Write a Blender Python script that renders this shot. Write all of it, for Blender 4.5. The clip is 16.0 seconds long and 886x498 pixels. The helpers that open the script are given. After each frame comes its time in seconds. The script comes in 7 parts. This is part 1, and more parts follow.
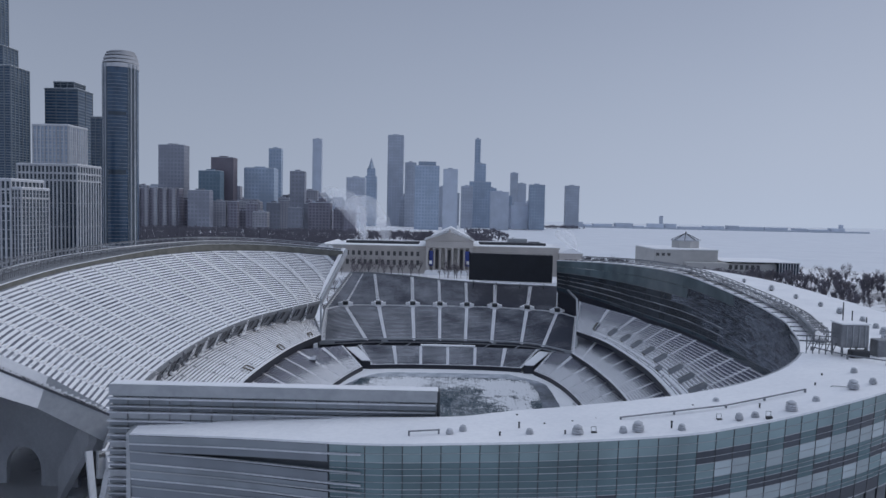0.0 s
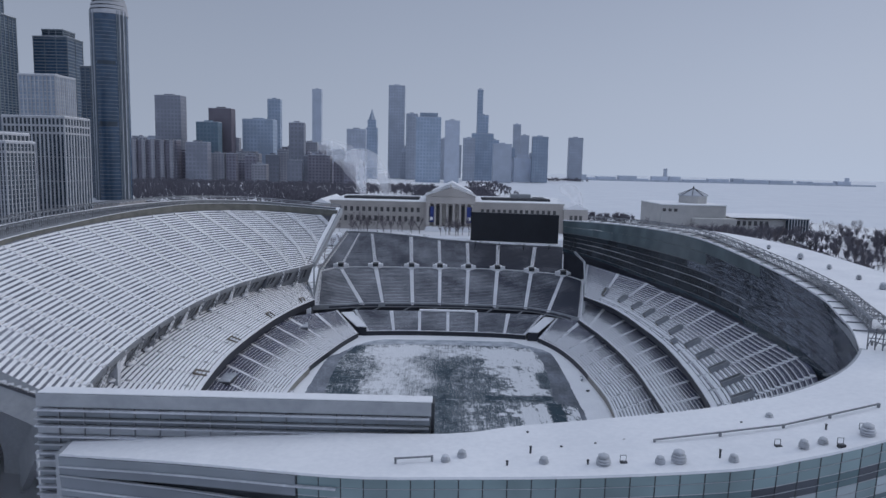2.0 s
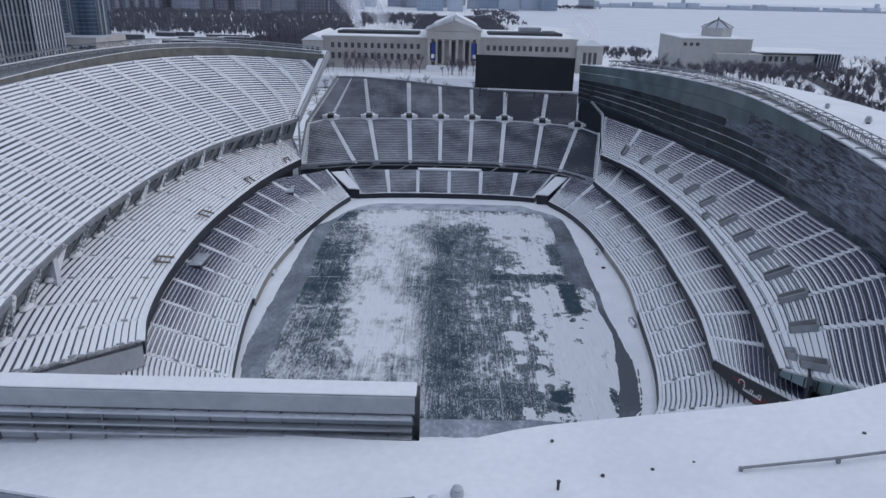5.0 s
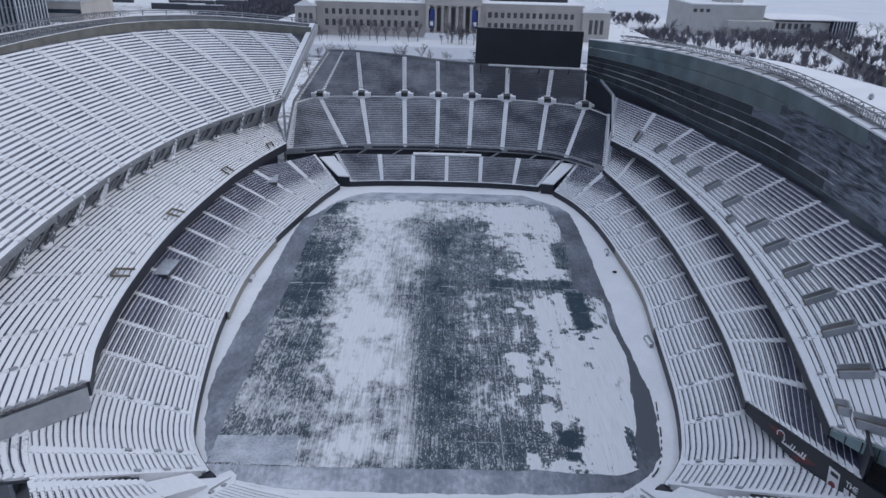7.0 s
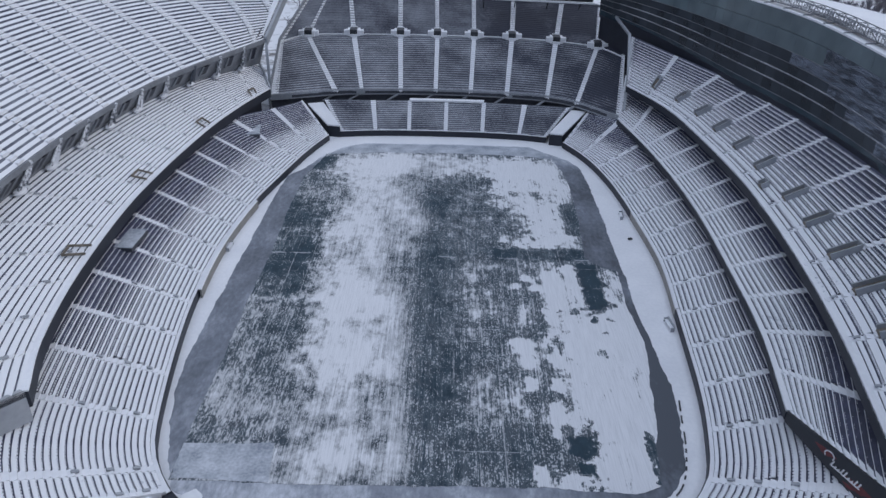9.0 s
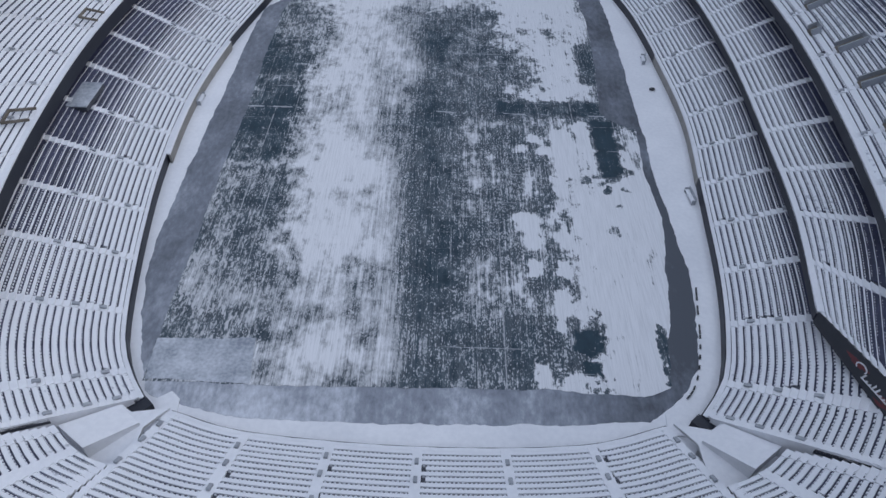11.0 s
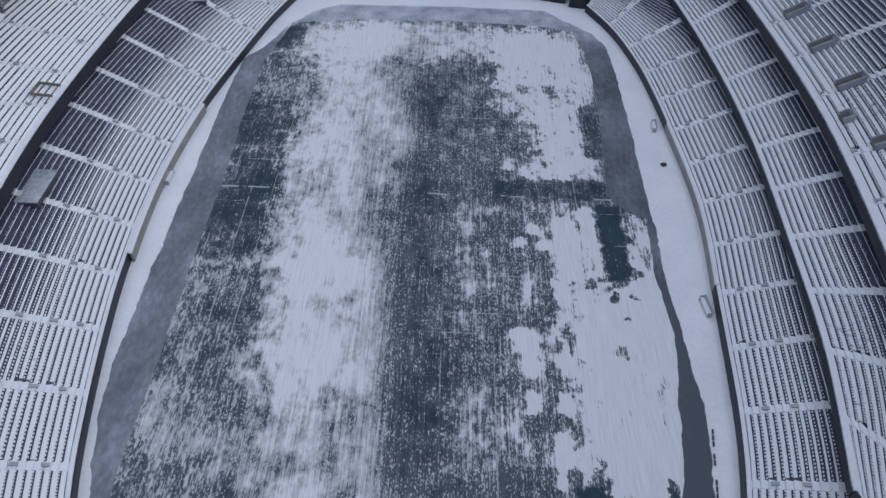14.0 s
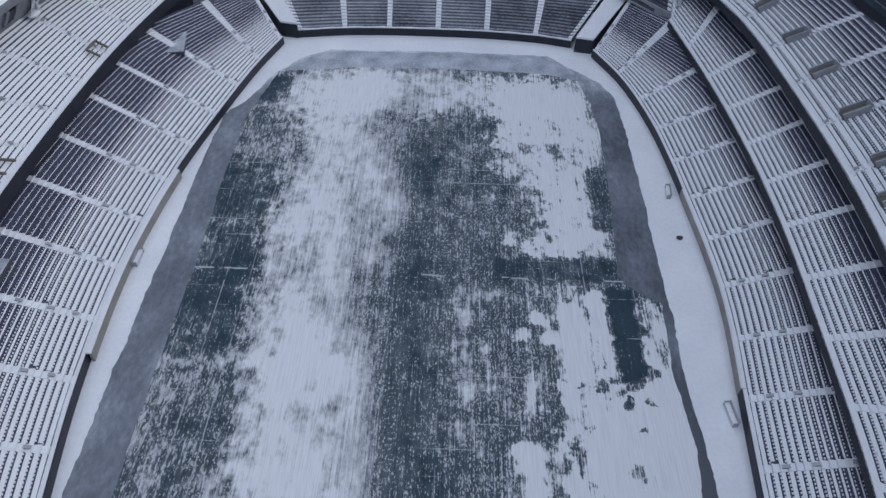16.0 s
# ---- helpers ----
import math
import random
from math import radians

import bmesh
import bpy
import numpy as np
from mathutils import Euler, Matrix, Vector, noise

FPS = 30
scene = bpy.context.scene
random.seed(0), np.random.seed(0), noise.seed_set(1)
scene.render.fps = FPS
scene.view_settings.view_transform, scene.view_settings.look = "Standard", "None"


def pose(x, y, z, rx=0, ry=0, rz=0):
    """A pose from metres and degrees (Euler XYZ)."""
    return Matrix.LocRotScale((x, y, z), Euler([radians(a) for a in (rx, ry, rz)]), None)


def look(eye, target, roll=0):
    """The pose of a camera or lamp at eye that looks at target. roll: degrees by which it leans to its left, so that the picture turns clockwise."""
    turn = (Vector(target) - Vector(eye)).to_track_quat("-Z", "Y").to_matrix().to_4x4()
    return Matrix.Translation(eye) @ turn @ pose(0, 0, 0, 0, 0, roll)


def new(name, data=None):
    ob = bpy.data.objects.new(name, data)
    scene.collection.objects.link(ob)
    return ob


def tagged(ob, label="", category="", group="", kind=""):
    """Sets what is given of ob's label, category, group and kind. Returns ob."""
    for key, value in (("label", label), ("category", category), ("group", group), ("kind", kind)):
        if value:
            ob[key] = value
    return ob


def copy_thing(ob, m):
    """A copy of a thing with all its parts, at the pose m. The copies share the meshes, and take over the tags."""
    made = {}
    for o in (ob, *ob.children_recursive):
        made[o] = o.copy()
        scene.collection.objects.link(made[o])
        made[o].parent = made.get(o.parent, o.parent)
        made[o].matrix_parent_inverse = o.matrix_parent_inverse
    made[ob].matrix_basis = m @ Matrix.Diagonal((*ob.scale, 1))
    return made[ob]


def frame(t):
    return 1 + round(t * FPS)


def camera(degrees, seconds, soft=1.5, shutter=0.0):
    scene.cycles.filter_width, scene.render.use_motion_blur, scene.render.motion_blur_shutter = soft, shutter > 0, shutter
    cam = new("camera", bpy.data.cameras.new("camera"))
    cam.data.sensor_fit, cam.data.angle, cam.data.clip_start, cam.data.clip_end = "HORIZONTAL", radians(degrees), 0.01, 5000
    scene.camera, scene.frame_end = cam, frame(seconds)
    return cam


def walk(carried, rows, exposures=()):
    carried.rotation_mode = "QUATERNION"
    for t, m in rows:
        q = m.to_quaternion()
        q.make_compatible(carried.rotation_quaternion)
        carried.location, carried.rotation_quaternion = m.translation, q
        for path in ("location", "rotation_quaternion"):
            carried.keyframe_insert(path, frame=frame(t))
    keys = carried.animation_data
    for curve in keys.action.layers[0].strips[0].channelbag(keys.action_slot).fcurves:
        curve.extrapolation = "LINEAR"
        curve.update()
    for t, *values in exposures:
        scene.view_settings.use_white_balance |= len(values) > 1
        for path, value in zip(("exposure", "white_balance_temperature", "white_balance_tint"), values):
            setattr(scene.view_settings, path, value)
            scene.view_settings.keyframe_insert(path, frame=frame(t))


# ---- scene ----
cam = camera(64.8, 16.0)
METRES, EYE, TILT, LEAN, TURN = 138.4, 64.8, 1.68, -0.15, 0.2
ROWS = [
    (0.0, 0.0, 0.0, 0.0, 0.09, -4.87, -1.11),
    (0.5, 0.001, 0.029, 0.0002, 0.15, -6.71, -1.1),
    (1.0, 0.0022, 0.0592, 0.0005, 0.19, -7.99, -1.12),
    (1.5, 0.0034, 0.0906, 0.004, 0.22, -8.53, -1.16),
    (2.0, 0.0045, 0.1228, 0.0126, 0.25, -8.8, -1.19),
    (2.5, 0.0058, 0.1558, 0.022, 0.28, -9.17, -1.2),
    (3.0, 0.0071, 0.1879, 0.028, 0.36, -11.15, -1.18),
    (3.5, 0.0083, 0.2204, 0.0306, 0.44, -14.24, -1.13),
    (4.0, 0.0092, 0.253, 0.0298, 0.5, -17.34, -1.06),
    (4.5, 0.0105, 0.2866, 0.0282, 0.52, -20.32, -0.98),
    (7.0, 0.0184, 0.4613, 0.0433, 0.63, -25.21, -1.17),
    (7.5, 0.0197, 0.4943, 0.0418, 0.68, -26.57, -1.15),
    (8.0, 0.0205, 0.5268, 0.0408, 0.71, -28.0, -1.14),
    (8.5, 0.0214, 0.5588, 0.0402, 0.73, -29.42, -1.18),
    (9.0, 0.0225, 0.5895, 0.039, 0.77, -30.73, -1.19),
    (9.5, 0.024, 0.618, 0.0364, 0.82, -34.0, -1.18),
    (10.0, 0.0257, 0.6468, 0.0353, 0.94, -39.14, -1.13),
    (12.5, 0.0321, 0.7852, 0.0526, 1.18, -48.19, -1.29),
    (13.0, 0.033, 0.8119, 0.0624, 1.23, -48.09, -1.36),
    (13.5, 0.0339, 0.8383, 0.0721, 1.27, -47.99, -1.41),
    (14.0, 0.0344, 0.8657, 0.0812, 1.31, -47.9, -1.44),
    (14.5, 0.0351, 0.8942, 0.0875, 1.32, -47.8, -1.42),
    (15.0, 0.036, 0.9239, 0.0902, 1.3, -47.72, -1.39),
    (15.5, 0.0369, 0.955, 0.0887, 1.29, -47.67, -1.33),
    (16.0, 0.0383, 0.9874, 0.0867, 1.28, -47.63, -1.28),
]
walk(cam, [(t, pose(0, 0, EYE, TILT, LEAN, TURN) @ pose(METRES * x, METRES * y, METRES * z, 90 + pitch, roll, yaw)) for t, x, y, z, yaw, pitch, roll in ROWS],
     [(0.0, -0.20), (3.0, -0.17), (4.5, -0.05), (7.0, 0.06), (12.0, 0.0), (16.0, -0.03)])

# ---- light: a heavy, even winter overcast, slightly brighter towards the lake ----
SUN_UP, SUN_ROUND = radians(24), radians(75)
world = bpy.data.worlds.new("overcast")
scene.world = world
world.use_nodes = True
wn, wl = world.node_tree.nodes, world.node_tree.links
wn.clear()
w_out = wn.new("ShaderNodeOutputWorld")
w_bg = wn.new("ShaderNodeBackground")
w_bg.inputs["Strength"].default_value = 1.0
w_sky = wn.new("ShaderNodeTexSky")
w_sky.sky_type = "NISHITA"
w_sky.sun_disc = False
w_sky.sun_elevation, w_sky.sun_rotation = SUN_UP, SUN_ROUND
w_sky.dust_density = 6.0
w_dim = wn.new("ShaderNodeVectorMath")
w_dim.operation = "SCALE"
w_dim.inputs["Scale"].default_value = 0.06
w_tc = wn.new("ShaderNodeTexCoord")
w_dir = wn.new("ShaderNodeSeparateXYZ")
w_cloud = wn.new("ShaderNodeTexNoise")
w_cloud.inputs["Scale"].default_value = 1.6
w_cloud.inputs["Detail"].default_value = 3.0
w_up = wn.new("ShaderNodeMath")
w_up.operation = "MULTIPLY_ADD"
w_up.inputs[1].default_value, w_up.inputs[2].default_value = 0.10, 0.0
w_sum = wn.new("ShaderNodeMath")
w_sum.operation = "ADD"
w_ramp = wn.new("ShaderNodeValToRGB")
w_ramp.color_ramp.elements.new(0.6)
w_ramp.color_ramp.elements.new(0.9)
for el, (pos, col) in zip(w_ramp.color_ramp.elements, ((0.04, (0.465, 0.540, 0.690, 1)), (0.36, (0.315, 0.370, 0.500, 1)), (0.62, (0.50, 0.575, 0.735, 1)), (0.95, (0.72, 0.82, 1.03, 1)))):
    el.position, el.color = pos, col
w_side = wn.new("ShaderNodeMapRange")
for key, v in (("From Min", -0.45), ("From Max", 0.45), ("To Min", 0.92), ("To Max", 1.17)):
    w_side.inputs[key].default_value = v
w_tint = wn.new("ShaderNodeVectorMath")
w_tint.operation = "SCALE"
w_mix = wn.new("ShaderNodeMix")
w_mix.data_type = "RGBA"
w_mix.inputs["Factor"].default_value = 0.90
wl.new(w_tc.outputs["Generated"], w_dir.inputs[0])
wl.new(w_tc.outputs["Generated"], w_cloud.inputs["Vector"])
wl.new(w_cloud.outputs["Fac"], w_up.inputs[0])
wl.new(w_dir.outputs["Z"], w_sum.inputs[0])
wl.new(w_up.outputs[0], w_sum.inputs[1])
wl.new(w_sum.outputs[0], w_ramp.inputs["Fac"])
wl.new(w_dir.outputs["X"], w_side.inputs["Value"])
wl.new(w_ramp.outputs["Color"], w_tint.inputs[0])
wl.new(w_side.outputs["Result"], w_tint.inputs["Scale"])
wl.new(w_sky.outputs["Color"], w_dim.inputs[0])
wl.new(w_dim.outputs["Vector"], w_mix.inputs["A"])
wl.new(w_tint.outputs["Vector"], w_mix.inputs["B"])
wl.new(w_mix.outputs["Result"], w_bg.inputs["Color"])
wl.new(w_bg.outputs["Background"], w_out.inputs["Surface"])

sun = new("sun", bpy.data.lights.new("sun", "SUN"))
sun.data.energy, sun.data.angle, sun.data.color = 0.6, radians(25), (1.0, 0.96, 0.92)
sun.matrix_world = look((0, 0, 300), (-100 * math.sin(SUN_ROUND), -100 * math.cos(SUN_ROUND), 300 - 100 * math.tan(SUN_UP)))


# ---- materials ----
def graph(name):
    m = bpy.data.materials.new(name)
    m.use_nodes = True
    nt = m.node_tree
    return m, nt.nodes, nt.links, nt.nodes["Principled BSDF"]


def node(nodes, kind, **values):
    n = nodes.new(kind)
    for k, v in values.items():
        n.inputs[k.replace("_", " ")].default_value = v
    return n


def ramp(nodes, links, fac, stops):
    r = nodes.new("ShaderNodeValToRGB")
    while len(r.color_ramp.elements) < len(stops):
        r.color_ramp.elements.new(0.5)
    for el, (pos, col) in zip(r.color_ramp.elements, stops):
        el.position = pos
        el.color = (*col, 1) if len(col) == 3 else col
    links.new(fac, r.inputs["Fac"])
    return r


def grey(v):
    return (v, v, v)


def scaled(nodes, links, sx, sy, sz):
    geo = nodes.new("ShaderNodeNewGeometry")
    mp = nodes.new("ShaderNodeMapping")
    mp.inputs["Scale"].default_value = (sx, sy, sz)
    links.new(geo.outputs["Position"], mp.inputs["Vector"])
    return mp.outputs["Vector"]


def rough_material(name, dark, light, size=1.0, fine=8.0, roughness=0.8, metallic=0.0, bump=0.3, spread=0.15, stretch=(1, 1, 1)):
    """Two scales of noise between two colours, with a fine relief and a shade of its own for each object."""
    m, n, l, b = graph(name)
    vec = scaled(n, l, *stretch)
    a = node(n, "ShaderNodeTexNoise", Scale=1.0 / size, Detail=4.0)
    c = node(n, "ShaderNodeTexNoise", Scale=fine / size, Detail=3.0)
    l.new(vec, a.inputs["Vector"])
    l.new(vec, c.inputs["Vector"])
    mix = n.new("ShaderNodeMath")
    mix.operation = "MULTIPLY_ADD"
    mix.inputs[1].default_value = 0.4
    l.new(c.outputs["Fac"], mix.inputs[0])
    half = n.new("ShaderNodeMath")
    half.operation = "MULTIPLY"
    half.inputs[1].default_value = 0.6
    l.new(a.outputs["Fac"], half.inputs[0])
    l.new(half.outputs[0], mix.inputs[2])
    r = ramp(n, l, mix.outputs[0], [(0.35, dark), (0.65, light)])
    info = n.new("ShaderNodeObjectInfo")
    vary = node(n, "ShaderNodeMapRange", To_Min=1 - spread, To_Max=1 + spread)
    l.new(info.outputs["Random"], vary.inputs["Value"])
    tint = n.new("ShaderNodeVectorMath")
    tint.operation = "SCALE"
    l.new(r.outputs["Color"], tint.inputs[0])
    l.new(vary.outputs["Result"], tint.inputs["Scale"])
    l.new(tint.outputs["Vector"], b.inputs["Base Color"])
    b.inputs["Roughness"].default_value, b.inputs["Metallic"].default_value = roughness, metallic
    if bump:
        bp = node(n, "ShaderNodeBump", Strength=bump, Distance=0.05)
        l.new(c.outputs["Fac"], bp.inputs["Height"])
        l.new(bp.outputs["Normal"], b.inputs["Normal"])
    return m


def dusted(name, bare, cover, size=1.2, snow=(0.77, 0.785, 0.82)):
    """A bare surface with a broken layer of snow that covers about the given share of it."""
    m, n, l, b = graph(name)
    vec = scaled(n, l, 1, 1, 1)
    big = node(n, "ShaderNodeTexNoise", Scale=0.06 / size, Detail=2.0)
    small = node(n, "ShaderNodeTexNoise", Scale=1.6 / size, Detail=4.0, Roughness=0.65)
    for t in (big, small):
        l.new(vec, t.inputs["Vector"])
    add = n.new("ShaderNodeMath")
    add.operation = "ADD"
    l.new(big.outputs["Fac"], add.inputs[0])
    l.new(small.outputs["Fac"], add.inputs[1])
    mid = 1.0 + (0.5 - cover) * 0.7
    r = ramp(n, l, add.outputs[0], [(max(0.0, mid / 2 - 0.05), grey(0.0)), (min(1.0, mid / 2 + 0.05), grey(1.0))])
    halve = n.new("ShaderNodeMath")
    halve.operation = "MULTIPLY"
    halve.inputs[1].default_value = 0.5
    l.new(add.outputs[0], halve.inputs[0])
    l.new(halve.outputs[0], r.inputs["Fac"])
    mix = n.new("ShaderNodeMix")
    mix.data_type = "RGBA"
    mix.inputs["A"].default_value, mix.inputs["B"].default_value = (*bare, 1), (*snow, 1)
    l.new(r.outputs["Color"], mix.inputs["Factor"])
    l.new(mix.outputs["Result"], b.inputs["Base Color"])
    b.inputs["Roughness"].default_value = 0.75
    bp = node(n, "ShaderNodeBump", Strength=0.4, Distance=0.06)
    l.new(r.outputs["Color"], bp.inputs["Height"])
    l.new(bp.outputs["Normal"], b.inputs["Normal"])
    return m


SNOW = rough_material("snow", (0.72, 0.735, 0.775), (0.83, 0.84, 0.87), 9.0, 14.0, 0.65, 0, 0.35, 0.0)
SNOW_SEAT = dusted("snow_on_seats", (0.10, 0.12, 0.20), 0.93)
# Fog over the southwest corner, put into barer and greyer snow.
SNOW_DIMMED = dusted("dimmed_snow_on_seats", (0.11, 0.125, 0.17), 0.70)
NAVY_SEAT = rough_material("navy_seat_plastic", (0.017, 0.020, 0.046), (0.042, 0.047, 0.096), 1.4, 6.0, 0.5, 0, 0.1, 0.25)
# the middle deck's seat backs, in a paler navy
PALER_SEAT = rough_material("paler_seat_backs", (0.040, 0.045, 0.080), (0.100, 0.107, 0.150), 1.4, 6.0, 0.6, 0, 0.1, 0.25)


def frost_and_haze_seats(name, bare, pale_tone, level, from_x, to_x, axis="X"):
    """Navy seats paled in drifting patches that thin out between two places along the stand: a breath of snow to the
    north, haze put into the colour to the west.
    """
    m, n, l, b = graph(name)
    geo = n.new("ShaderNodeNewGeometry")
    sep = n.new("ShaderNodeSeparateXYZ")
    l.new(geo.outputs["Position"], sep.inputs[0])
    big = node(n, "ShaderNodeTexNoise", Scale=0.07, Detail=4.0, Roughness=0.6)
    small = node(n, "ShaderNodeTexNoise", Scale=1.8, Detail=3.0, Roughness=0.7)
    for t in (big, small):
        l.new(geo.outputs["Position"], t.inputs["Vector"])
    fade = node(n, "ShaderNodeMapRange", From_Min=from_x, From_Max=to_x, To_Min=level, To_Max=level - 0.34)
    l.new(sep.outputs[axis], fade.inputs["Value"])
    total = fade.outputs["Result"]
    for t, w in ((big, 1.5), (small, 0.9)):
        k = n.new("ShaderNodeMath")
        k.operation = "MULTIPLY_ADD"
        k.inputs[1].default_value = w
        l.new(t.outputs["Fac"], k.inputs[0])
        l.new(total, k.inputs[2])
        total = k.outputs[0]
    share = node(n, "ShaderNodeMapRange", From_Min=0.95, From_Max=1.65)
    l.new(total, share.inputs["Value"])
    mix = n.new("ShaderNodeMix")
    mix.data_type = "RGBA"
    mix.inputs["A"].default_value, mix.inputs["B"].default_value = (*bare, 1), (*pale_tone, 1)
    l.new(share.outputs["Result"], mix.inputs["Factor"])
    l.new(mix.outputs["Result"], b.inputs["Base Color"])
    b.inputs["Roughness"].default_value = 0.7
    bp = node(n, "ShaderNodeBump", Strength=0.3, Distance=0.05)
    l.new(small.outputs["Fac"], bp.inputs["Height"])
    l.new(bp.outputs["Normal"], b.inputs["Normal"])
    return m


NORTH_BARE = frost_and_haze_seats("bare_navy_seats_north", (0.014, 0.017, 0.034), (0.21, 0.225, 0.26), 0.02, 2.0, 26.0)
NORTH_FROST = frost_and_haze_seats("frosted_navy_seats_north", (0.030, 0.036, 0.062), (0.42, 0.44, 0.48), 0.14, 10.0, 55.0)
# Paler towards the south: the fog over the west stand put into the seats.
WEST_BACKS = frost_and_haze_seats("hazed_seat_backs_west", (0.035, 0.040, 0.070), (0.24, 0.255, 0.30), 0.22, 160.0, 275.0, "Y")
# a darker copy of the north seats that paints the shade on the risers
NORTH_RISER = frost_and_haze_seats("shaded_navy_backs_north", (0.014, 0.017, 0.032), (0.13, 0.14, 0.17), 0.0, 10.0, 55.0)
CONCRETE = rough_material("concrete", (0.15, 0.16, 0.18), (0.25, 0.265, 0.29), 4.0, 12.0, 0.9, 0, 0.3, 0.08)
# wet concrete, darkened to hold the shade between the seat rows
DARK_CONCRETE = rough_material("wet_concrete_with_shade", (0.045, 0.05, 0.065), (0.085, 0.09, 0.11), 3.0, 10.0, 0.7, 0, 0.3, 0.08)
# blue padding, near black because it also paints the shade under the decks
DARK_WALL = rough_material("dark_padding_and_shade", (0.009, 0.011, 0.021), (0.018, 0.022, 0.036), 3.0, 10.0, 0.5, 0, 0.15, 0.1)
PALE_PANEL = rough_material("pale_metal_panel", (0.30, 0.32, 0.35), (0.40, 0.42, 0.45), 6.0, 6.0, 0.45, 0.3, 0.05, 0.05)
STEEL = rough_material("grey_steel", (0.16, 0.17, 0.19), (0.28, 0.29, 0.31), 2.0, 9.0, 0.45, 0.6, 0.1, 0.1)
DARK_STEEL = rough_material("dark_steel", (0.03, 0.033, 0.04), (0.06, 0.065, 0.075), 2.0, 9.0, 0.5, 0.3, 0.1, 0.1)
# the limestone's colour is lightened for the haze before the museum
LIMESTONE = rough_material("weathered_limestone", (0.375, 0.355, 0.345), (0.48, 0.455, 0.44), 12.0, 20.0, 0.9, 0, 0.2, 0.05)
ASPHALT = rough_material("wet_asphalt", (0.035, 0.037, 0.042), (0.07, 0.072, 0.08), 6.0, 12.0, 0.8, 0, 0.2, 0.0)
SCREEN = rough_material("black_screen", (0.008, 0.010, 0.016), (0.014, 0.017, 0.026), 6.0, 8.0, 0.35, 0, 0.0, 0.0)
TWIG = rough_material("bare_twigs", (0.10, 0.09, 0.105), (0.17, 0.155, 0.17), 3.0, 8.0, 0.95, 0, 0.0, 0.2)


def glass_material(name, colour, roughness=0.12, spread=0.25, stretch=(1, 1, 1)):
    m, n, l, b = graph(name)
    info = n.new("ShaderNodeObjectInfo")
    vary = node(n, "ShaderNodeMapRange", To_Min=1 - spread, To_Max=1 + spread)
    l.new(info.outputs["Random"], vary.inputs["Value"])
    t = node(n, "ShaderNodeTexNoise", Scale=0.12, Detail=2.0)
    l.new(scaled(n, l, *stretch), t.inputs["Vector"])
    r = ramp(n, l, t.outputs["Fac"], [(0.3, tuple(0.8 * c for c in colour)), (0.7, tuple(1.2 * c for c in colour))])
    tint = n.new("ShaderNodeVectorMath")
    tint.operation = "SCALE"
    l.new(r.outputs["Color"], tint.inputs[0])
    l.new(vary.outputs["Result"], tint.inputs["Scale"])
    l.new(tint.outputs["Vector"], b.inputs["Base Color"])
    b.inputs["Roughness"].default_value = roughness
    b.inputs["IOR"].default_value = 1.5
    bp = node(n, "ShaderNodeBump", Strength=0.05, Distance=0.02)
    l.new(t.outputs["Fac"], bp.inputs["Height"])
    l.new(bp.outputs["Normal"], b.inputs["Normal"])
    return m


GLASS_TEAL = glass_material("teal_glass", (0.125, 0.165, 0.182), 0.14, 0.12)
GLASS_TOPROW = glass_material("pale_teal_spandrel", (0.21, 0.29, 0.31), 0.2, 0.12)
GLASS_MIRROR = glass_material("mirror_glass_painted_reflections", (0.155, 0.178, 0.215), 0.12, 0.05, (0.30, 0.30, 1.5))
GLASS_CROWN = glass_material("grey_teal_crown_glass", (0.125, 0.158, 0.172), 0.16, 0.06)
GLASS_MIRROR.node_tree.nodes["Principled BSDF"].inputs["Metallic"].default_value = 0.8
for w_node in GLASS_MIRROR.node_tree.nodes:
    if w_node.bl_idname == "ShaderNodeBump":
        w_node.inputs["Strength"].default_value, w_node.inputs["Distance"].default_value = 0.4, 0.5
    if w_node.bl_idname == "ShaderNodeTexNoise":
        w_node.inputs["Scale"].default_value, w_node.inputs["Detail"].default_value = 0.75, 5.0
    # dark streaks in the base colour stand for the reflected seats
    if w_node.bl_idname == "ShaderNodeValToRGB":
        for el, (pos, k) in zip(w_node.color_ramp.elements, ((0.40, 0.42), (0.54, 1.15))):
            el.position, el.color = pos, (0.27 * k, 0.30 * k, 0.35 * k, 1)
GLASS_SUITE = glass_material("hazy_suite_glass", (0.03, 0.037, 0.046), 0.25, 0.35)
GLASS_DARK = glass_material("dark_glass", (0.035, 0.055, 0.07))
GLASS_PALE = glass_material("pale_blind_glass", (0.36, 0.42, 0.45))


# ---- building helpers ----
def thing(name, label="", category="", group="", kind="", at=(0, 0, 0)):
    ob = new(name)
    ob.empty_display_size = 0.5
    ob.location = at
    return tagged(ob, label, category, group, kind)


def finish(name, me, material, parent=None, label=""):
    for m in (material if isinstance(material, (list, tuple)) else (material,)):
        me.materials.append(m)
    ob = new(name, me)
    if parent is not None:
        ob.parent = parent
        base = parent.matrix_basis.copy()
        up = parent.parent
        while up is not None:
            base = up.matrix_basis @ base
            up = up.parent
        ob.matrix_parent_inverse = base.inverted()
    if label:
        ob["label"] = label
    return ob


def part(name, bm, material, parent=None, label=""):
    me = bpy.data.meshes.new(name)
    bm.to_mesh(me)
    bm.free()
    return finish(name, me, material, parent, label)


def raw(name, verts, faces, material, parent=None, label="", slots=None):
    me = bpy.data.meshes.new(name)
    me.from_pydata([tuple(v) for v in verts], [], faces)
    ob = finish(name, me, material, parent, label)
    if slots is not None:
        me.polygons.foreach_set("material_index", slots)
    me.update()
    return ob


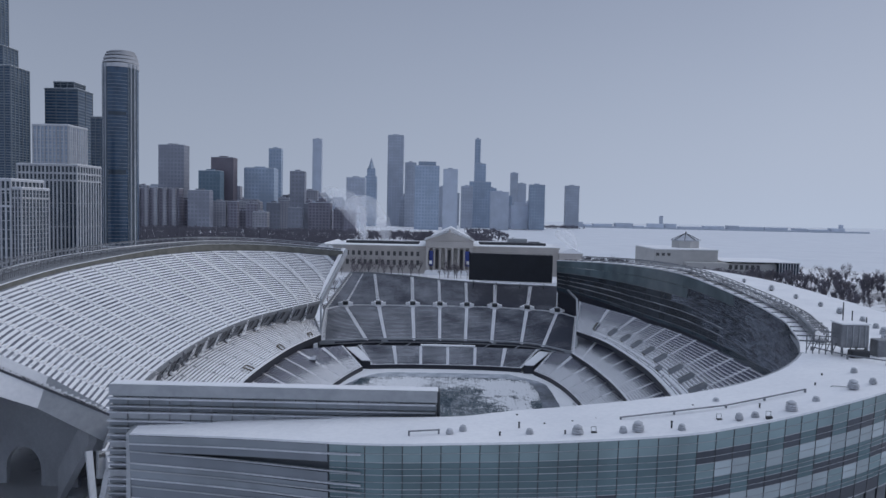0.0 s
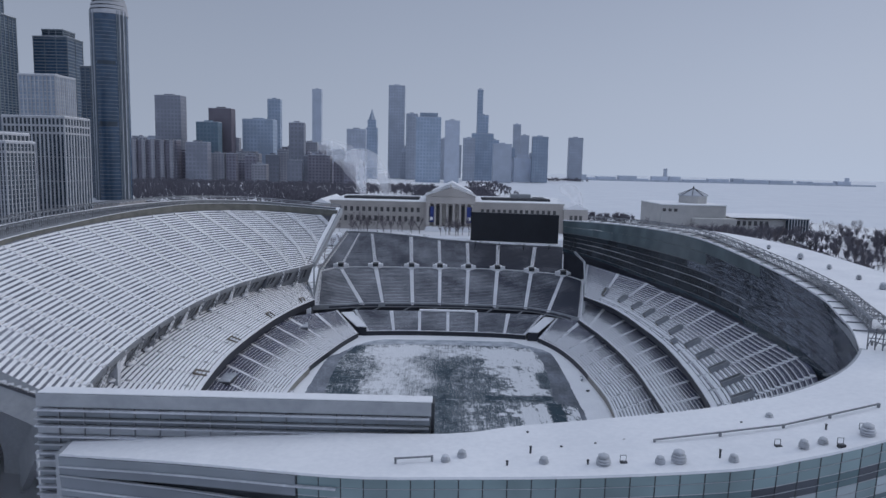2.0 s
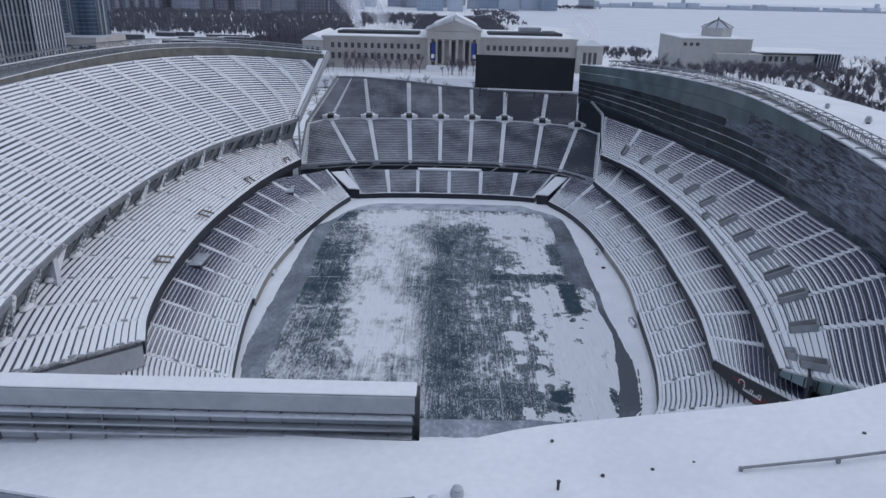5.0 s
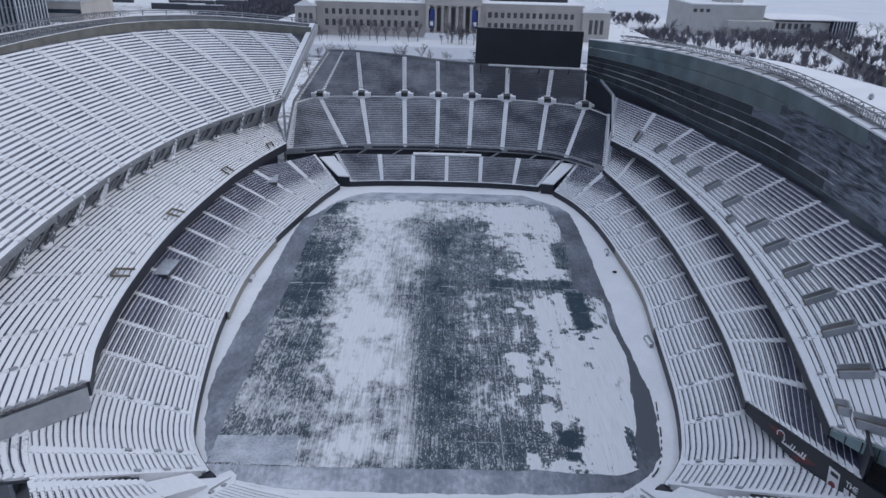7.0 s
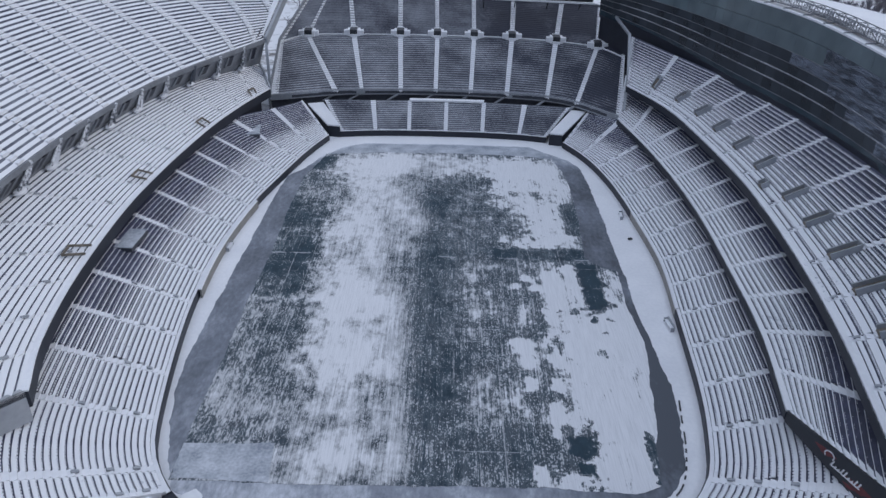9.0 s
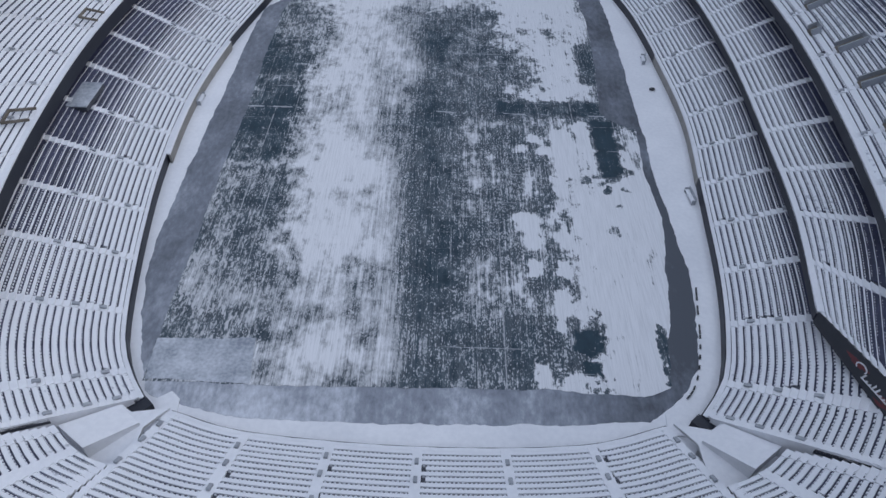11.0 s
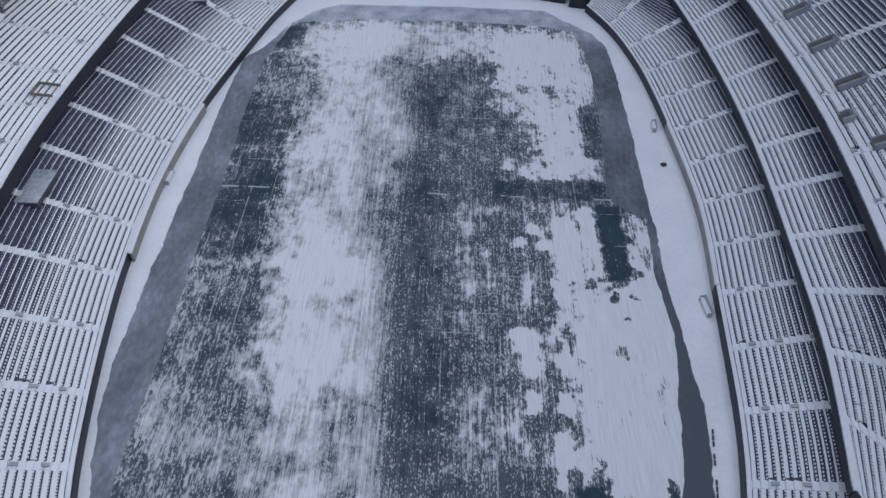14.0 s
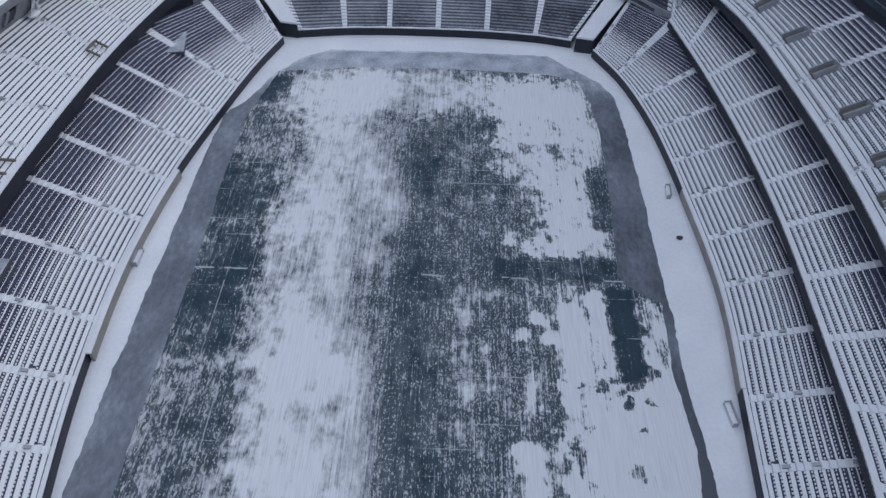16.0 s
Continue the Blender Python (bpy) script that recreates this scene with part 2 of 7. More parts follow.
def put_box(bm, centre, size, m=None):
    """One box in a bmesh, turned by m."""
    mat = Matrix.Translation(centre) @ (m or Matrix()) @ Matrix.Diagonal((*size, 1))
    return bmesh.ops.create_cube(bm, size=1.0, matrix=mat)["verts"]


def block(name, x0, x1, y0, y1, z0, z1, material, parent, label="", bevel=0.0):
    bm = bmesh.new()
    put_box(bm, ((x0 + x1) / 2, (y0 + y1) / 2, (z0 + z1) / 2), (x1 - x0, y1 - y0, z1 - z0))
    if bevel:
        bmesh.ops.bevel(bm, geom=bm.edges[:], offset=bevel, segments=1, affect="EDGES")
    return part(name, bm, material, parent, label)


def put_bar(bm, a, b, width, height=None):
    """A square bar from a to b."""
    a, b = Vector(a), Vector(b)
    d = b - a
    if d.length < 1e-4:
        return
    turn = d.to_track_quat("Z", "Y").to_matrix().to_4x4()
    put_box(bm, (a + b) / 2, (width, height or width, d.length), turn)


def put_cone(bm, a, b, r0, r1, sides=8):
    a, b = Vector(a), Vector(b)
    d = b - a
    turn = d.to_track_quat("Z", "Y").to_matrix().to_4x4()
    bmesh.ops.create_cone(bm, cap_ends=True, segments=sides, radius1=r0, radius2=r1, depth=d.length, matrix=Matrix.Translation((a + b) / 2) @ turn)


def line(points, count, even=True):
    """A smooth line through the points, at count steps, even in length or from point to point."""
    p = np.array(points, float)
    p = np.vstack([2 * p[0] - p[1], p, 2 * p[-1] - p[-2]])
    out = []
    for i in range(1, len(p) - 2):
        for t in np.linspace(0, 1, 24, endpoint=False):
            a, b, c, d = p[i - 1], p[i], p[i + 1], p[i + 2]
            out.append(0.5 * (2 * b + (c - a) * t + (2 * a - 5 * b + 4 * c - d) * t * t + (3 * b - a - 3 * c + d) * t ** 3))
    out.append(p[-2])
    out = np.array(out)
    s = np.concatenate([[0], np.cumsum(np.linalg.norm(np.diff(out, axis=0), axis=1))]) if even else np.arange(len(out), dtype=float)
    at = np.linspace(0, s[-1], count)
    return np.stack([np.interp(at, s, out[:, k]) for k in range(out.shape[1])], axis=1)


def length_of(p):
    return float(np.linalg.norm(np.diff(p, axis=0), axis=1).sum())


def offset(p, d, rise=0.0):
    """The line p moved d to its left in plan, and raised."""
    t = np.gradient(p[:, :2], axis=0)
    t /= np.linalg.norm(t, axis=1)[:, None]
    q = p.copy()
    q[:, 0] -= t[:, 1] * d
    q[:, 1] += t[:, 0] * d
    q[:, 2] += rise
    return q


def ribbon(name, lower, upper, material, parent, label="", thick=0.4, side=1):
    """A wall between two lines of equal count."""
    verts, faces = [], []
    lo, up = np.array(lower), np.array(upper)
    lo2, up2 = offset(lo, side * thick), offset(up, side * thick)
    for a, b, c, d in zip(lo, up, up2, lo2):
        verts += [tuple(a), tuple(b), tuple(c), tuple(d)]
    for i in range(len(lo) - 1):
        k = i * 4
        for j in range(4):
            faces.append((k + j, k + (j + 1) % 4, k + 4 + (j + 1) % 4, k + 4 + j))
    faces += [(0, 3, 2, 1), tuple(len(verts) - 4 + j for j in range(4))]
    return raw(name, verts, faces, material, parent, label)


def raised(p, h):
    q = np.array(p).copy()
    q[:, 2] += h
    return q


class Slope:
    """A raked deck between a front and a back line, both from u = 0 to 1."""

    def __init__(self, front, back):
        self.f, self.b = np.array(front), np.array(back)
        self.n = len(self.f)

    def at(self, u, v, lift=0.0):
        x = min(max(u, 0.0), 1.0) * (self.n - 1)
        i = min(int(x), self.n - 2)
        w = x - i
        f = self.f[i] * (1 - w) + self.f[i + 1] * w
        b = self.b[i] * (1 - w) + self.b[i + 1] * w
        q = f * (1 - v) + b * v
        return (q[0], q[1], q[2] + lift)


def sheet(name, slope, us, vs, thick, material, parent, label=""):
    """The slab of a deck: a top, an underside and its edges."""
    top, bottom, faces = [], [], []
    for u in us:
        for v in vs:
            top.append(slope.at(u, v))
            bottom.append(slope.at(u, v, -thick))
    nu, nv, k = len(us), len(vs), len(top)
    for i in range(nu - 1):
        for j in range(nv - 1):
            a, b, c, d = i * nv + j, (i + 1) * nv + j, (i + 1) * nv + j + 1, i * nv + j + 1
            faces.append((a, b, c, d))
            faces.append((k + d, k + c, k + b, k + a))
    rim = [i * nv for i in range(nu)] + [(nu - 1) * nv + j for j in range(1, nv)] + [i * nv + nv - 1 for i in range(nu - 2, -1, -1)] + [j for j in range(nv - 2, 0, -1)]
    for a, b in zip(rim, rim[1:] + rim[:1]):
        faces.append((b, a, k + a, k + b))
    return raw(name, top + bottom, faces, material, parent, label)


def bench(slope, u0, u1, v0, v1, v2, lift, steps, snow, seats, parent, length, pitch, rng):
    """One row: a rounded strip of snow on the tread, the seats that stand dark behind it up to v2, and the heap of snow on each single seat."""
    verts, faces, slots = [], [], []
    w = v1 - v0
    for i in range(steps + 1):
        u = u0 + (u1 - u0) * i / steps
        for vv, h in ((v0, -0.05), (v0 + 0.03 * w, 0.8 * lift), (v0 + 0.14 * w, lift), (v0 + 0.88 * w, lift * 0.96), (v1, 0.02)):
            verts.append(slope.at(u, vv, h + (0.04 * rng.random() if h > 0.02 else 0)))
    for i in range(steps):
        for j in range(4):
            a = i * 5 + j
            faces.append((a, a + 5, a + 6, a + 1))
            slots.append(1 if j == 0 else 0)
    faces += [(0, 1, 2, 3, 4), tuple(steps * 5 + k for k in (4, 3, 2, 1, 0))]
    slots += [0, 0]
    k = len(verts)
    for i in range(steps + 1):
        u = u0 + (u1 - u0) * i / steps
        verts += [slope.at(u, v1 + 0.02 * w, 0.0), slope.at(u, v1 + 0.02 * w, lift * 0.5), slope.at(u, v2 - 0.02 * w, lift * 0.8), slope.at(u, v2 - 0.02 * w, 0.0)]
    for i in range(steps):
        a = k + i * 4
        faces += [(a, a + 4, a + 5, a + 1), (a + 1, a + 5, a + 6, a + 2), (a + 2, a + 6, a + 7, a + 3)]
        slots += [1] * 3
    b = k + steps * 4
    faces += [(k, k + 1, k + 2, k + 3), (b + 3, b + 2, b + 1, b)]
    slots += [1] * 2
    if pitch:
        count = max(2, int(length / pitch))
        row, dark = v2 - v0, v2 - v1
        grow = min(1.0, max(0.0, (w / row - 0.08) / 0.42))  # under the deck above, the heaps dwindle
        for i in range(count):
            if rng.random() > 0.35 + 2.2 * grow:
                continue
            f = (0.56 + 0.2 * rng.random()) * (0.5 + 0.5 * grow)
            k = len(verts)
            va = v1 + min(0.45 * dark, 0.14 * row) * (0.85 + 0.3 * rng.random())
            vb = min(v1 + (0.24 + 0.10 * grow) * row, v2) + 0.05 * row
            tall = lift * 0.8 + (0.10 + 0.06 * rng.random()) * grow
            for g, va, vb, h in ((f, va, vb, 0.0), (0.62 * f, va + 0.05 * row, vb - 0.07 * row, tall)):
                ua, ub = u0 + (u1 - u0) * (i + 0.5 - g / 2) / count, u0 + (u1 - u0) * (i + 0.5 + g / 2) / count
                verts += [slope.at(ua, va, h), slope.at(ub, va, h), slope.at(ub, vb, h), slope.at(ua, vb, h)]
            faces += [(k, k + 1, k + 5, k + 4), (k + 1, k + 2, k + 6, k + 5), (k + 2, k + 3, k + 7, k + 6), (k + 3, k, k + 4, k + 7), (k + 4, k + 5, k + 6, k + 7)]
            slots += [0, 0, 0, 0, 0]
    return raw("bench", verts, faces, (snow, seats), parent, slots=slots)


def aisle(slope, u, width_u, rows, parent, material, lift=0.12, lean=None):
    """A stair between two sections: one snow-covered step a row, in one piece; lean gives its place at each depth of the deck."""
    first = 0
    if lean:
        while first < rows - 2 and lean(first / rows) > 1 - width_u / 2:
            first += 1
        u = lean(first / rows)
    prof = [(first / rows, slope.at(u, first / rows)[2] - 0.3)]
    for i in range(first, rows):
        va, vb = i / rows, (i + 1) / rows
        u = lean((va + vb) / 2) if lean else u
        top = (slope.at(u, va)[2] + slope.at(u, vb)[2]) / 2 + lift
        prof += [(va, top), (vb, top)]
    verts, faces = [], []
    for v, z in prof:
        u = min(max(lean(v), width_u / 2), 1 - width_u / 2) if lean else u
        for uu in (u - width_u / 2, u + width_u / 2):
            q = slope.at(uu, v)
            verts += [(q[0], q[1], q[2] - 0.3), (q[0], q[1], z)]
    for i in range(len(prof) - 1):
        k = i * 4
        faces += [(k + 1, k + 3, k + 7, k + 5), (k, k + 1, k + 5, k + 4), (k + 3, k + 2, k + 6, k + 7)]
    return raw("aisle_stair", verts, faces, material, parent)


def deck(stand, slope, sections, rows, cover, lift, snow, seats, base, pitch, gap=1.2, thick=0.8, skip=(), aisle_snow=None, seed=1, steps=3, shade=(0.0, 1.0), cuts=None, rails=(), buried=(), roofed=(0.0, 1.0), thin=0.0, lean=None):
    """A seating deck: its slab, the stairs and, between two stairs, a section with its benches. The snow lies thinner
    towards the sheltered back rows; the thinning also paints the shade of the deck above.
    """
    rng = random.Random(seed)
    front_cover, back_cover = cover
    sheet("deck_slab", slope, np.linspace(0, 1, 61), np.linspace(0, 1, 5), thick, base, stand)
    flen = length_of(slope.f)
    cuts = cuts or [s / sections for s in range(sections + 1)]
    for s, u in enumerate(cuts):
        if lean:
            aisle(slope, u, gap / flen, rows, stand, aisle_snow or SNOW, lift + 0.10, lambda v: lean(s, v))
            continue
        uu = min(max(u, 0.5 * gap / flen), 1 - 0.5 * gap / flen)
        aisle(slope, uu, gap / flen, rows, stand, aisle_snow or SNOW, lift + 0.06)
        for v in rails:
            bm = bmesh.new()
            put_bar(bm, slope.at(uu, v - 0.02, lift + 0.25), slope.at(uu, v + 0.02, lift + 0.25), 0.42, 0.3)
            part("stair_rail", bm, PALE_PANEL, stand, "grey rail in the stair")
    for s in range(len(cuts) - 1):
        u0, u1 = cuts[s] + 0.5 * gap / flen, cuts[s + 1] - 0.5 * gap / flen
        section = thing("seating_section")
        section.parent = stand
        run = max(2.0, float(np.linalg.norm(np.array(slope.at(u1, 0.5)) - np.array(slope.at(u0, 0.5)))))
        for i in range(rows):
            if (s, i) in skip:
                continue
            f = min(1.0, max(0.0, (i / rows - shade[0]) / (shade[1] - shade[0])))
            share = front_cover + (back_cover - front_cover) * f * f * (3 - 2 * f) + 0.05 * (rng.random() - 0.5)
            share -= thin * max(0.0, (cuts[s] - 0.55) / 0.45)
            share = max(share, 0.08 + 0.06 * rng.random())
            open_share, middle = front_cover + 0.04 * rng.random(), (cuts[s] + cuts[s + 1]) / 2
            if not roofed[0] <= middle <= roofed[1]:
                share = open_share
            elif len(roofed) > 2:  # the shelter and the painted shade of the deck above begin gently
                k = min(1.0, 0.2 + (middle - roofed[0]) / roofed[2])
                share = open_share + (share - open_share) * k
            if (s, i) in buried:
                share = 0.97
            va = i / rows
            if lean:
                u0, u1 = (min(1.0, max(0.0, lean(k, va + 0.5 / rows) + side * gap / flen)) for k, side in ((s, 0.5), (s + 1, -0.5)))
                if u1 - u0 < 0.004:
                    continue
                run = max(2.0, float(np.linalg.norm(np.array(slope.at(u1, va)) - np.array(slope.at(u0, va)))))
            vb = va + share / rows
            e = 0.06 * (u1 - u0) * rng.random() * (rng.random() < 0.2)
            bench(slope, u0 + e, u1, va, vb, va + 1.0 / rows, lift * (0.9 + 0.2 * rng.random()), steps, snow, seats, section, run, pitch, rng)


# ---- the field ----
def field_material():
    """Winter turf under torn snow: soft drifts to the west, crisp plates and rows of clods to the east, seams of the sods between."""
    m, n, l, b = graph("snowy_turf")
    geo = n.new("ShaderNodeNewGeometry")
    sep = n.new("ShaderNodeSeparateXYZ")
    l.new(geo.outputs["Position"], sep.inputs[0])

    def put(src, socket):
        if isinstance(src, (int, float)):
            socket.default_value = src
        else:
            l.new(src, socket)

    def calc(kind, x, y=0.0, z=0.0, clamp=False):
        k = n.new("ShaderNodeMath")
        k.operation, k.use_clamp = kind, clamp
        for slot, val in zip(k.inputs, (x, y, z)):
            put(val, slot)
        return k.outputs[0]

    def grain(sx, sy, detail, roughness, shift=0.0, turn=0.0):
        """Noise about zero, with grains 1 / sx wide and 1 / sy long."""
        mp = n.new("ShaderNodeMapping")
        mp.inputs["Scale"].default_value = (sx, sy, 1.0)
        mp.inputs["Location"].default_value = (shift, 1.7 * shift, 0.3 * shift)
        mp.inputs["Rotation"].default_value = (0, 0, turn)
        l.new(geo.outputs["Position"], mp.inputs["Vector"])
        t = node(n, "ShaderNodeTexNoise", Scale=1.0, Detail=detail, Roughness=roughness)
        l.new(mp.outputs["Vector"], t.inputs["Vector"])
        return calc("MULTIPLY_ADD", t.outputs["Fac"], 2.2, -1.1)

    def step(src, lo, hi, out=1.0, base=0.0):
        k = node(n, "ShaderNodeMapRange", To_Min=base, To_Max=out)
        k.interpolation_type = "SMOOTHSTEP"
        for name, val in (("From Min", lo), ("From Max", hi), ("Value", src)):
            put(val, k.inputs[name])
        return k.outputs["Result"]

    cloud, mid, torn = grain(0.10, 0.07, 3.0, 0.55), grain(0.42, 0.30, 8.0, 0.64), grain(0.55, 0.5, 6.0, 0.6, 17.0)
    lump = grain(0.9, 0.8, 3.0, 0.55, 5.0)
    streak, hair = grain(2.2, 0.05, 4.0, 0.7), grain(6.0, 0.16, 3.0, 0.75, 3.0)
    speck, dust = grain(5.2, 2.4, 2.0, 0.6, 9.0), grain(2.4, 0.9, 5.0, 0.7, 11.0)
    tread = grain(2.3, 0.62, 2.0, 0.5, 7.0, 0.45)
    # edges wander by a metre or two, in steps of their own along and across
    wx = calc("ADD", calc("MULTIPLY_ADD", mid, 5.0, sep.outputs["X"]), calc("MULTIPLY", lump, 1.2))
    wy = calc("ADD", calc("MULTIPLY_ADD", torn, 7.0, sep.outputs["Y"]), calc("MULTIPLY", lump, 1.5))
    nx, ny = calc("MULTIPLY_ADD", lump, 1.0, sep.outputs["X"]), calc("MULTIPLY_ADD", torn, 1.6, sep.outputs["Y"])

    def patch(x0, x1, y0, y1, soft, amount, prev, torn_edge=True):
        """More or less snow inside a ragged rectangle of the pitch."""
        px, py = (wx, wy) if torn_edge else (nx, ny)
        out = None
        for src, a, z in ((px, x0, x1), (py, y0, y1)):
            h = (z - a) / 2
            e = step(calc("ABSOLUTE", calc("SUBTRACT", src, (a + z) / 2)), h + soft, h - soft)
            out = e if out is None else calc("MULTIPLY", out, e)
        return calc("MULTIPLY_ADD", out, amount, prev)

    v = 0.42
    # x from, x to, y from, y to, softness, more or less snow
    for z in ((-37, -24.5, 191, 236, 1.6, -0.34), (-36, -24, 236, 250, 2.5, -0.10), (-36, -20.5, 153, 190.5, 2.0, -0.04),
              (-22, -9, 189, 264, 4.5, 0.34), (-9, -2, 209, 262, 3.5, 0.12), (-20.5, -5, 169, 192, 3.5, 0.34), (-19, -2, 149, 171, 3.5, 0.20),
              (-21, -2, 145, 154, 2.5, 0.14), (-9, -2.5, 180, 209, 3.0, 0.02), (-2, 6.3, 165, 250, 2.4, -0.27), (-1.5, 6.5, 144, 166, 2.6, -0.20),
              (6.3, 22, 158, 207, 2.0, 0.04), (9, 16.2, 146, 158, 2.0, -0.10), (7, 13.5, 209, 248, 2.2, -0.12), (-30, 31, 252, 266, 3.5, 0.26),
              (14, 33, 214, 260, 2.5, 0.30), (13.5, 22, 217, 234, 1.6, -0.20), (24.9, 39, 145, 189.5, 1.2, 0.42), (21.4, 26, 181, 190, 1.0, 0.32),
              (22.4, 25.8, 158, 182, 1.3, 0.22), (34.3, 39, 184, 205, 0.9, 0.30), (18.5, 25, 146.5, 150, 0.9, 0.30)):
        v = patch(*z, v)
    for z in ((12.8, 32.4, 208.2, 213.2, 0.9, -0.40), (30.1, 33.7, 190.6, 207.3, 0.35, -0.70), (30.0, 33.4, 220, 236, 0.9, -0.50), (-33.2, -27.4, 253.8, 263.4, 0.3, -0.45),
              (22.6, 26.2, 190.2, 203.4, 0.7, 0.48), (26.9, 29.5, 191, 206.3, 0.7, 0.50), (30.0, 31.1, 185.8, 188.2, 0.3, -0.80), (33.1, 34.0, 186.4, 188.3, 0.3, -0.80),
              (31.4, 32.5, 182.4, 183.4, 0.3, -0.60), (29.0, 31.0, 175.3, 178.0, 0.6, -0.45), (21.4, 25.0, 153.2, 156.8, 0.4, -0.80), (22.0, 24.4, 149.6, 151.9, 0.4, -0.70),
              (32.6, 33.8, 148.5, 158.5, 0.4, -0.80), (27.6, 28.2, 192, 199, 0.3, -0.35),
              (18.2, 20.3, 199.4, 202.0, 0.7, 0.40), (15.9, 17.8, 197.0, 198.9, 0.6, 0.34), (19.9, 22.1, 195.9, 198.4, 0.7, 0.40), (14.7, 18.3, 176.0, 180.6, 1.0, 0.40),
              (20.6, 22.2, 180.2, 182.2, 0.6, 0.40), (21.2, 23.4, 172.8, 176.0, 0.7, 0.40), (16.2, 18.0, 172.4, 175.8, 0.8, 0.36), (16.2, 18.0, 166.8, 170.2, 0.6, 0.38),
              (20.6, 22.4, 166.6, 170.0, 0.6, 0.40), (19.7, 21.5, 159.6, 164.6, 0.6, 0.42), (19.2, 20.4, 156.4, 158.4, 0.5, 0.40), (16.0, 17.8, 147.4, 151.2, 0.5, 0.46)):
        v = patch(*z, v, False)
    # the drifts feather out to the west and lie in crisp plates to the east
    body = calc("MULTIPLY_ADD", cloud, 0.42, v)
    body = calc("MULTIPLY_ADD", mid, 0.50, body)
    body = calc("MULTIPLY_ADD", streak, 0.30, body)
    body = calc("MULTIPLY_ADD", hair, 0.16, body)
    body = calc("MULTIPLY_ADD", dust, 0.22, body)
    soft = step(sep.outputs["X"], 0.0, 18.0, 0.09, 0.30)
    drift = step(body, calc("SUBTRACT", 0.56, soft), calc("ADD", 0.56, soft))
    # grains and clods left on the scraped turf, in rows along the pitch
    scatter = calc("MULTIPLY_ADD", hair, 0.55, calc("MULTIPLY_ADD", dust, 0.45, speck))
    clods = step(scatter, calc("MULTIPLY_ADD", body, -0.62, 0.30), calc("MULTIPLY_ADD", body, -0.62, 0.52), 0.66)
    voro = node(n, "ShaderNodeTexVoronoi", Scale=2.3)
    l.new(geo.outputs["Position"], voro.inputs["Vector"])
    dots = step(calc("MULTIPLY_ADD", dust, -0.25, voro.outputs["Distance"]), 0.19, 0.07, 0.42)
    dots = calc("MULTIPLY", dots, step(sep.outputs["X"], 4.5, 9.0))
    dots = calc("MULTIPLY", dots, step(body, 0.12, 0.30))
    # tyre treads pressed into the snow of the west side
    rows = calc("MULTIPLY", step(calc("MULTIPLY_ADD", dust, 0.5, tread), 0.02, 0.26, 0.70), step(sep.outputs["X"], -19.5, -22.0))
    rows = calc("MULTIPLY", rows, step(calc("MULTIPLY_ADD", cloud, 0.5, body), 0.05, 0.42))
    # seams of the sods, a white thread along some of them
    seams = None
    for axis, at, wide, gate in (("X", 4.8, 0.13, grain(0.27, 0.025, 3.0, 0.6, 2.0)), ("Y", 153.6, 0.11, grain(0.05, 0.27, 3.0, 0.6, 4.0))):
        d = calc("PINGPONG", calc("SUBTRACT", sep.outputs[axis], at), 1.84)
        e = step(calc("MULTIPLY_ADD", lump, 0.12, d), wide, 0.02, 0.85)
        e = calc("MULTIPLY", e, step(calc("MULTIPLY_ADD", lump, 0.4, gate), -0.02, 0.24, 0.75))
        seams = e if seams is None else calc("MAXIMUM", seams, e)
    seams = calc("MULTIPLY", seams, step(calc("ABSOLUTE", calc("SUBTRACT", sep.outputs["X"], -7.0)), 9.0, 14.0, 0.9, 0.25))
    wide_line = calc("MULTIPLY", step(calc("ABSOLUTE", calc("SUBTRACT", calc("MULTIPLY_ADD", lump, 0.25, sep.outputs["Y"]), 208.7)), 0.24, 0.06, 0.6), step(calc("ADD", mid, calc("MULTIPLY", sep.outputs["X"], -0.004)), -0.02, 0.08))
    top = calc("MAXIMUM", calc("MAXIMUM", drift, clods), calc("MAXIMUM", calc("MAXIMUM", dots, rows), calc("MAXIMUM", seams, wide_line)))
    veil = calc("MULTIPLY_ADD", streak, 0.10, calc("MULTIPLY_ADD", cloud, 0.06, 0.085))
    veil = calc("MULTIPLY", veil, step(body, -0.12, 0.30, 1.0, 0.15))
    cover = calc("MULTIPLY", calc("MAXIMUM", top, veil), calc("MULTIPLY_ADD", hair, 0.30, 0.95), clamp=True)
    turf = ramp(n, l, calc("MULTIPLY_ADD", mid, 0.5, 0.5), [(0.25, (0.007, 0.023, 0.038)), (0.75, (0.020, 0.053, 0.077))])
    mix = n.new("ShaderNodeMix")
    mix.data_type = "RGBA"
    mix.inputs["B"].default_value = (0.76, 0.77, 0.80, 1)
    l.new(cover, mix.inputs["Factor"])
    l.new(turf.outputs["Color"], mix.inputs["A"])
    l.new(mix.outputs["Result"], b.inputs["Base Color"])
    b.inputs["Roughness"].default_value = 0.85
    bp = node(n, "ShaderNodeBump", Strength=0.45, Distance=0.09)
    l.new(cover, bp.inputs["Height"])
    l.new(bp.outputs["Normal"], b.inputs["Normal"])
    return m


TURF = field_material()


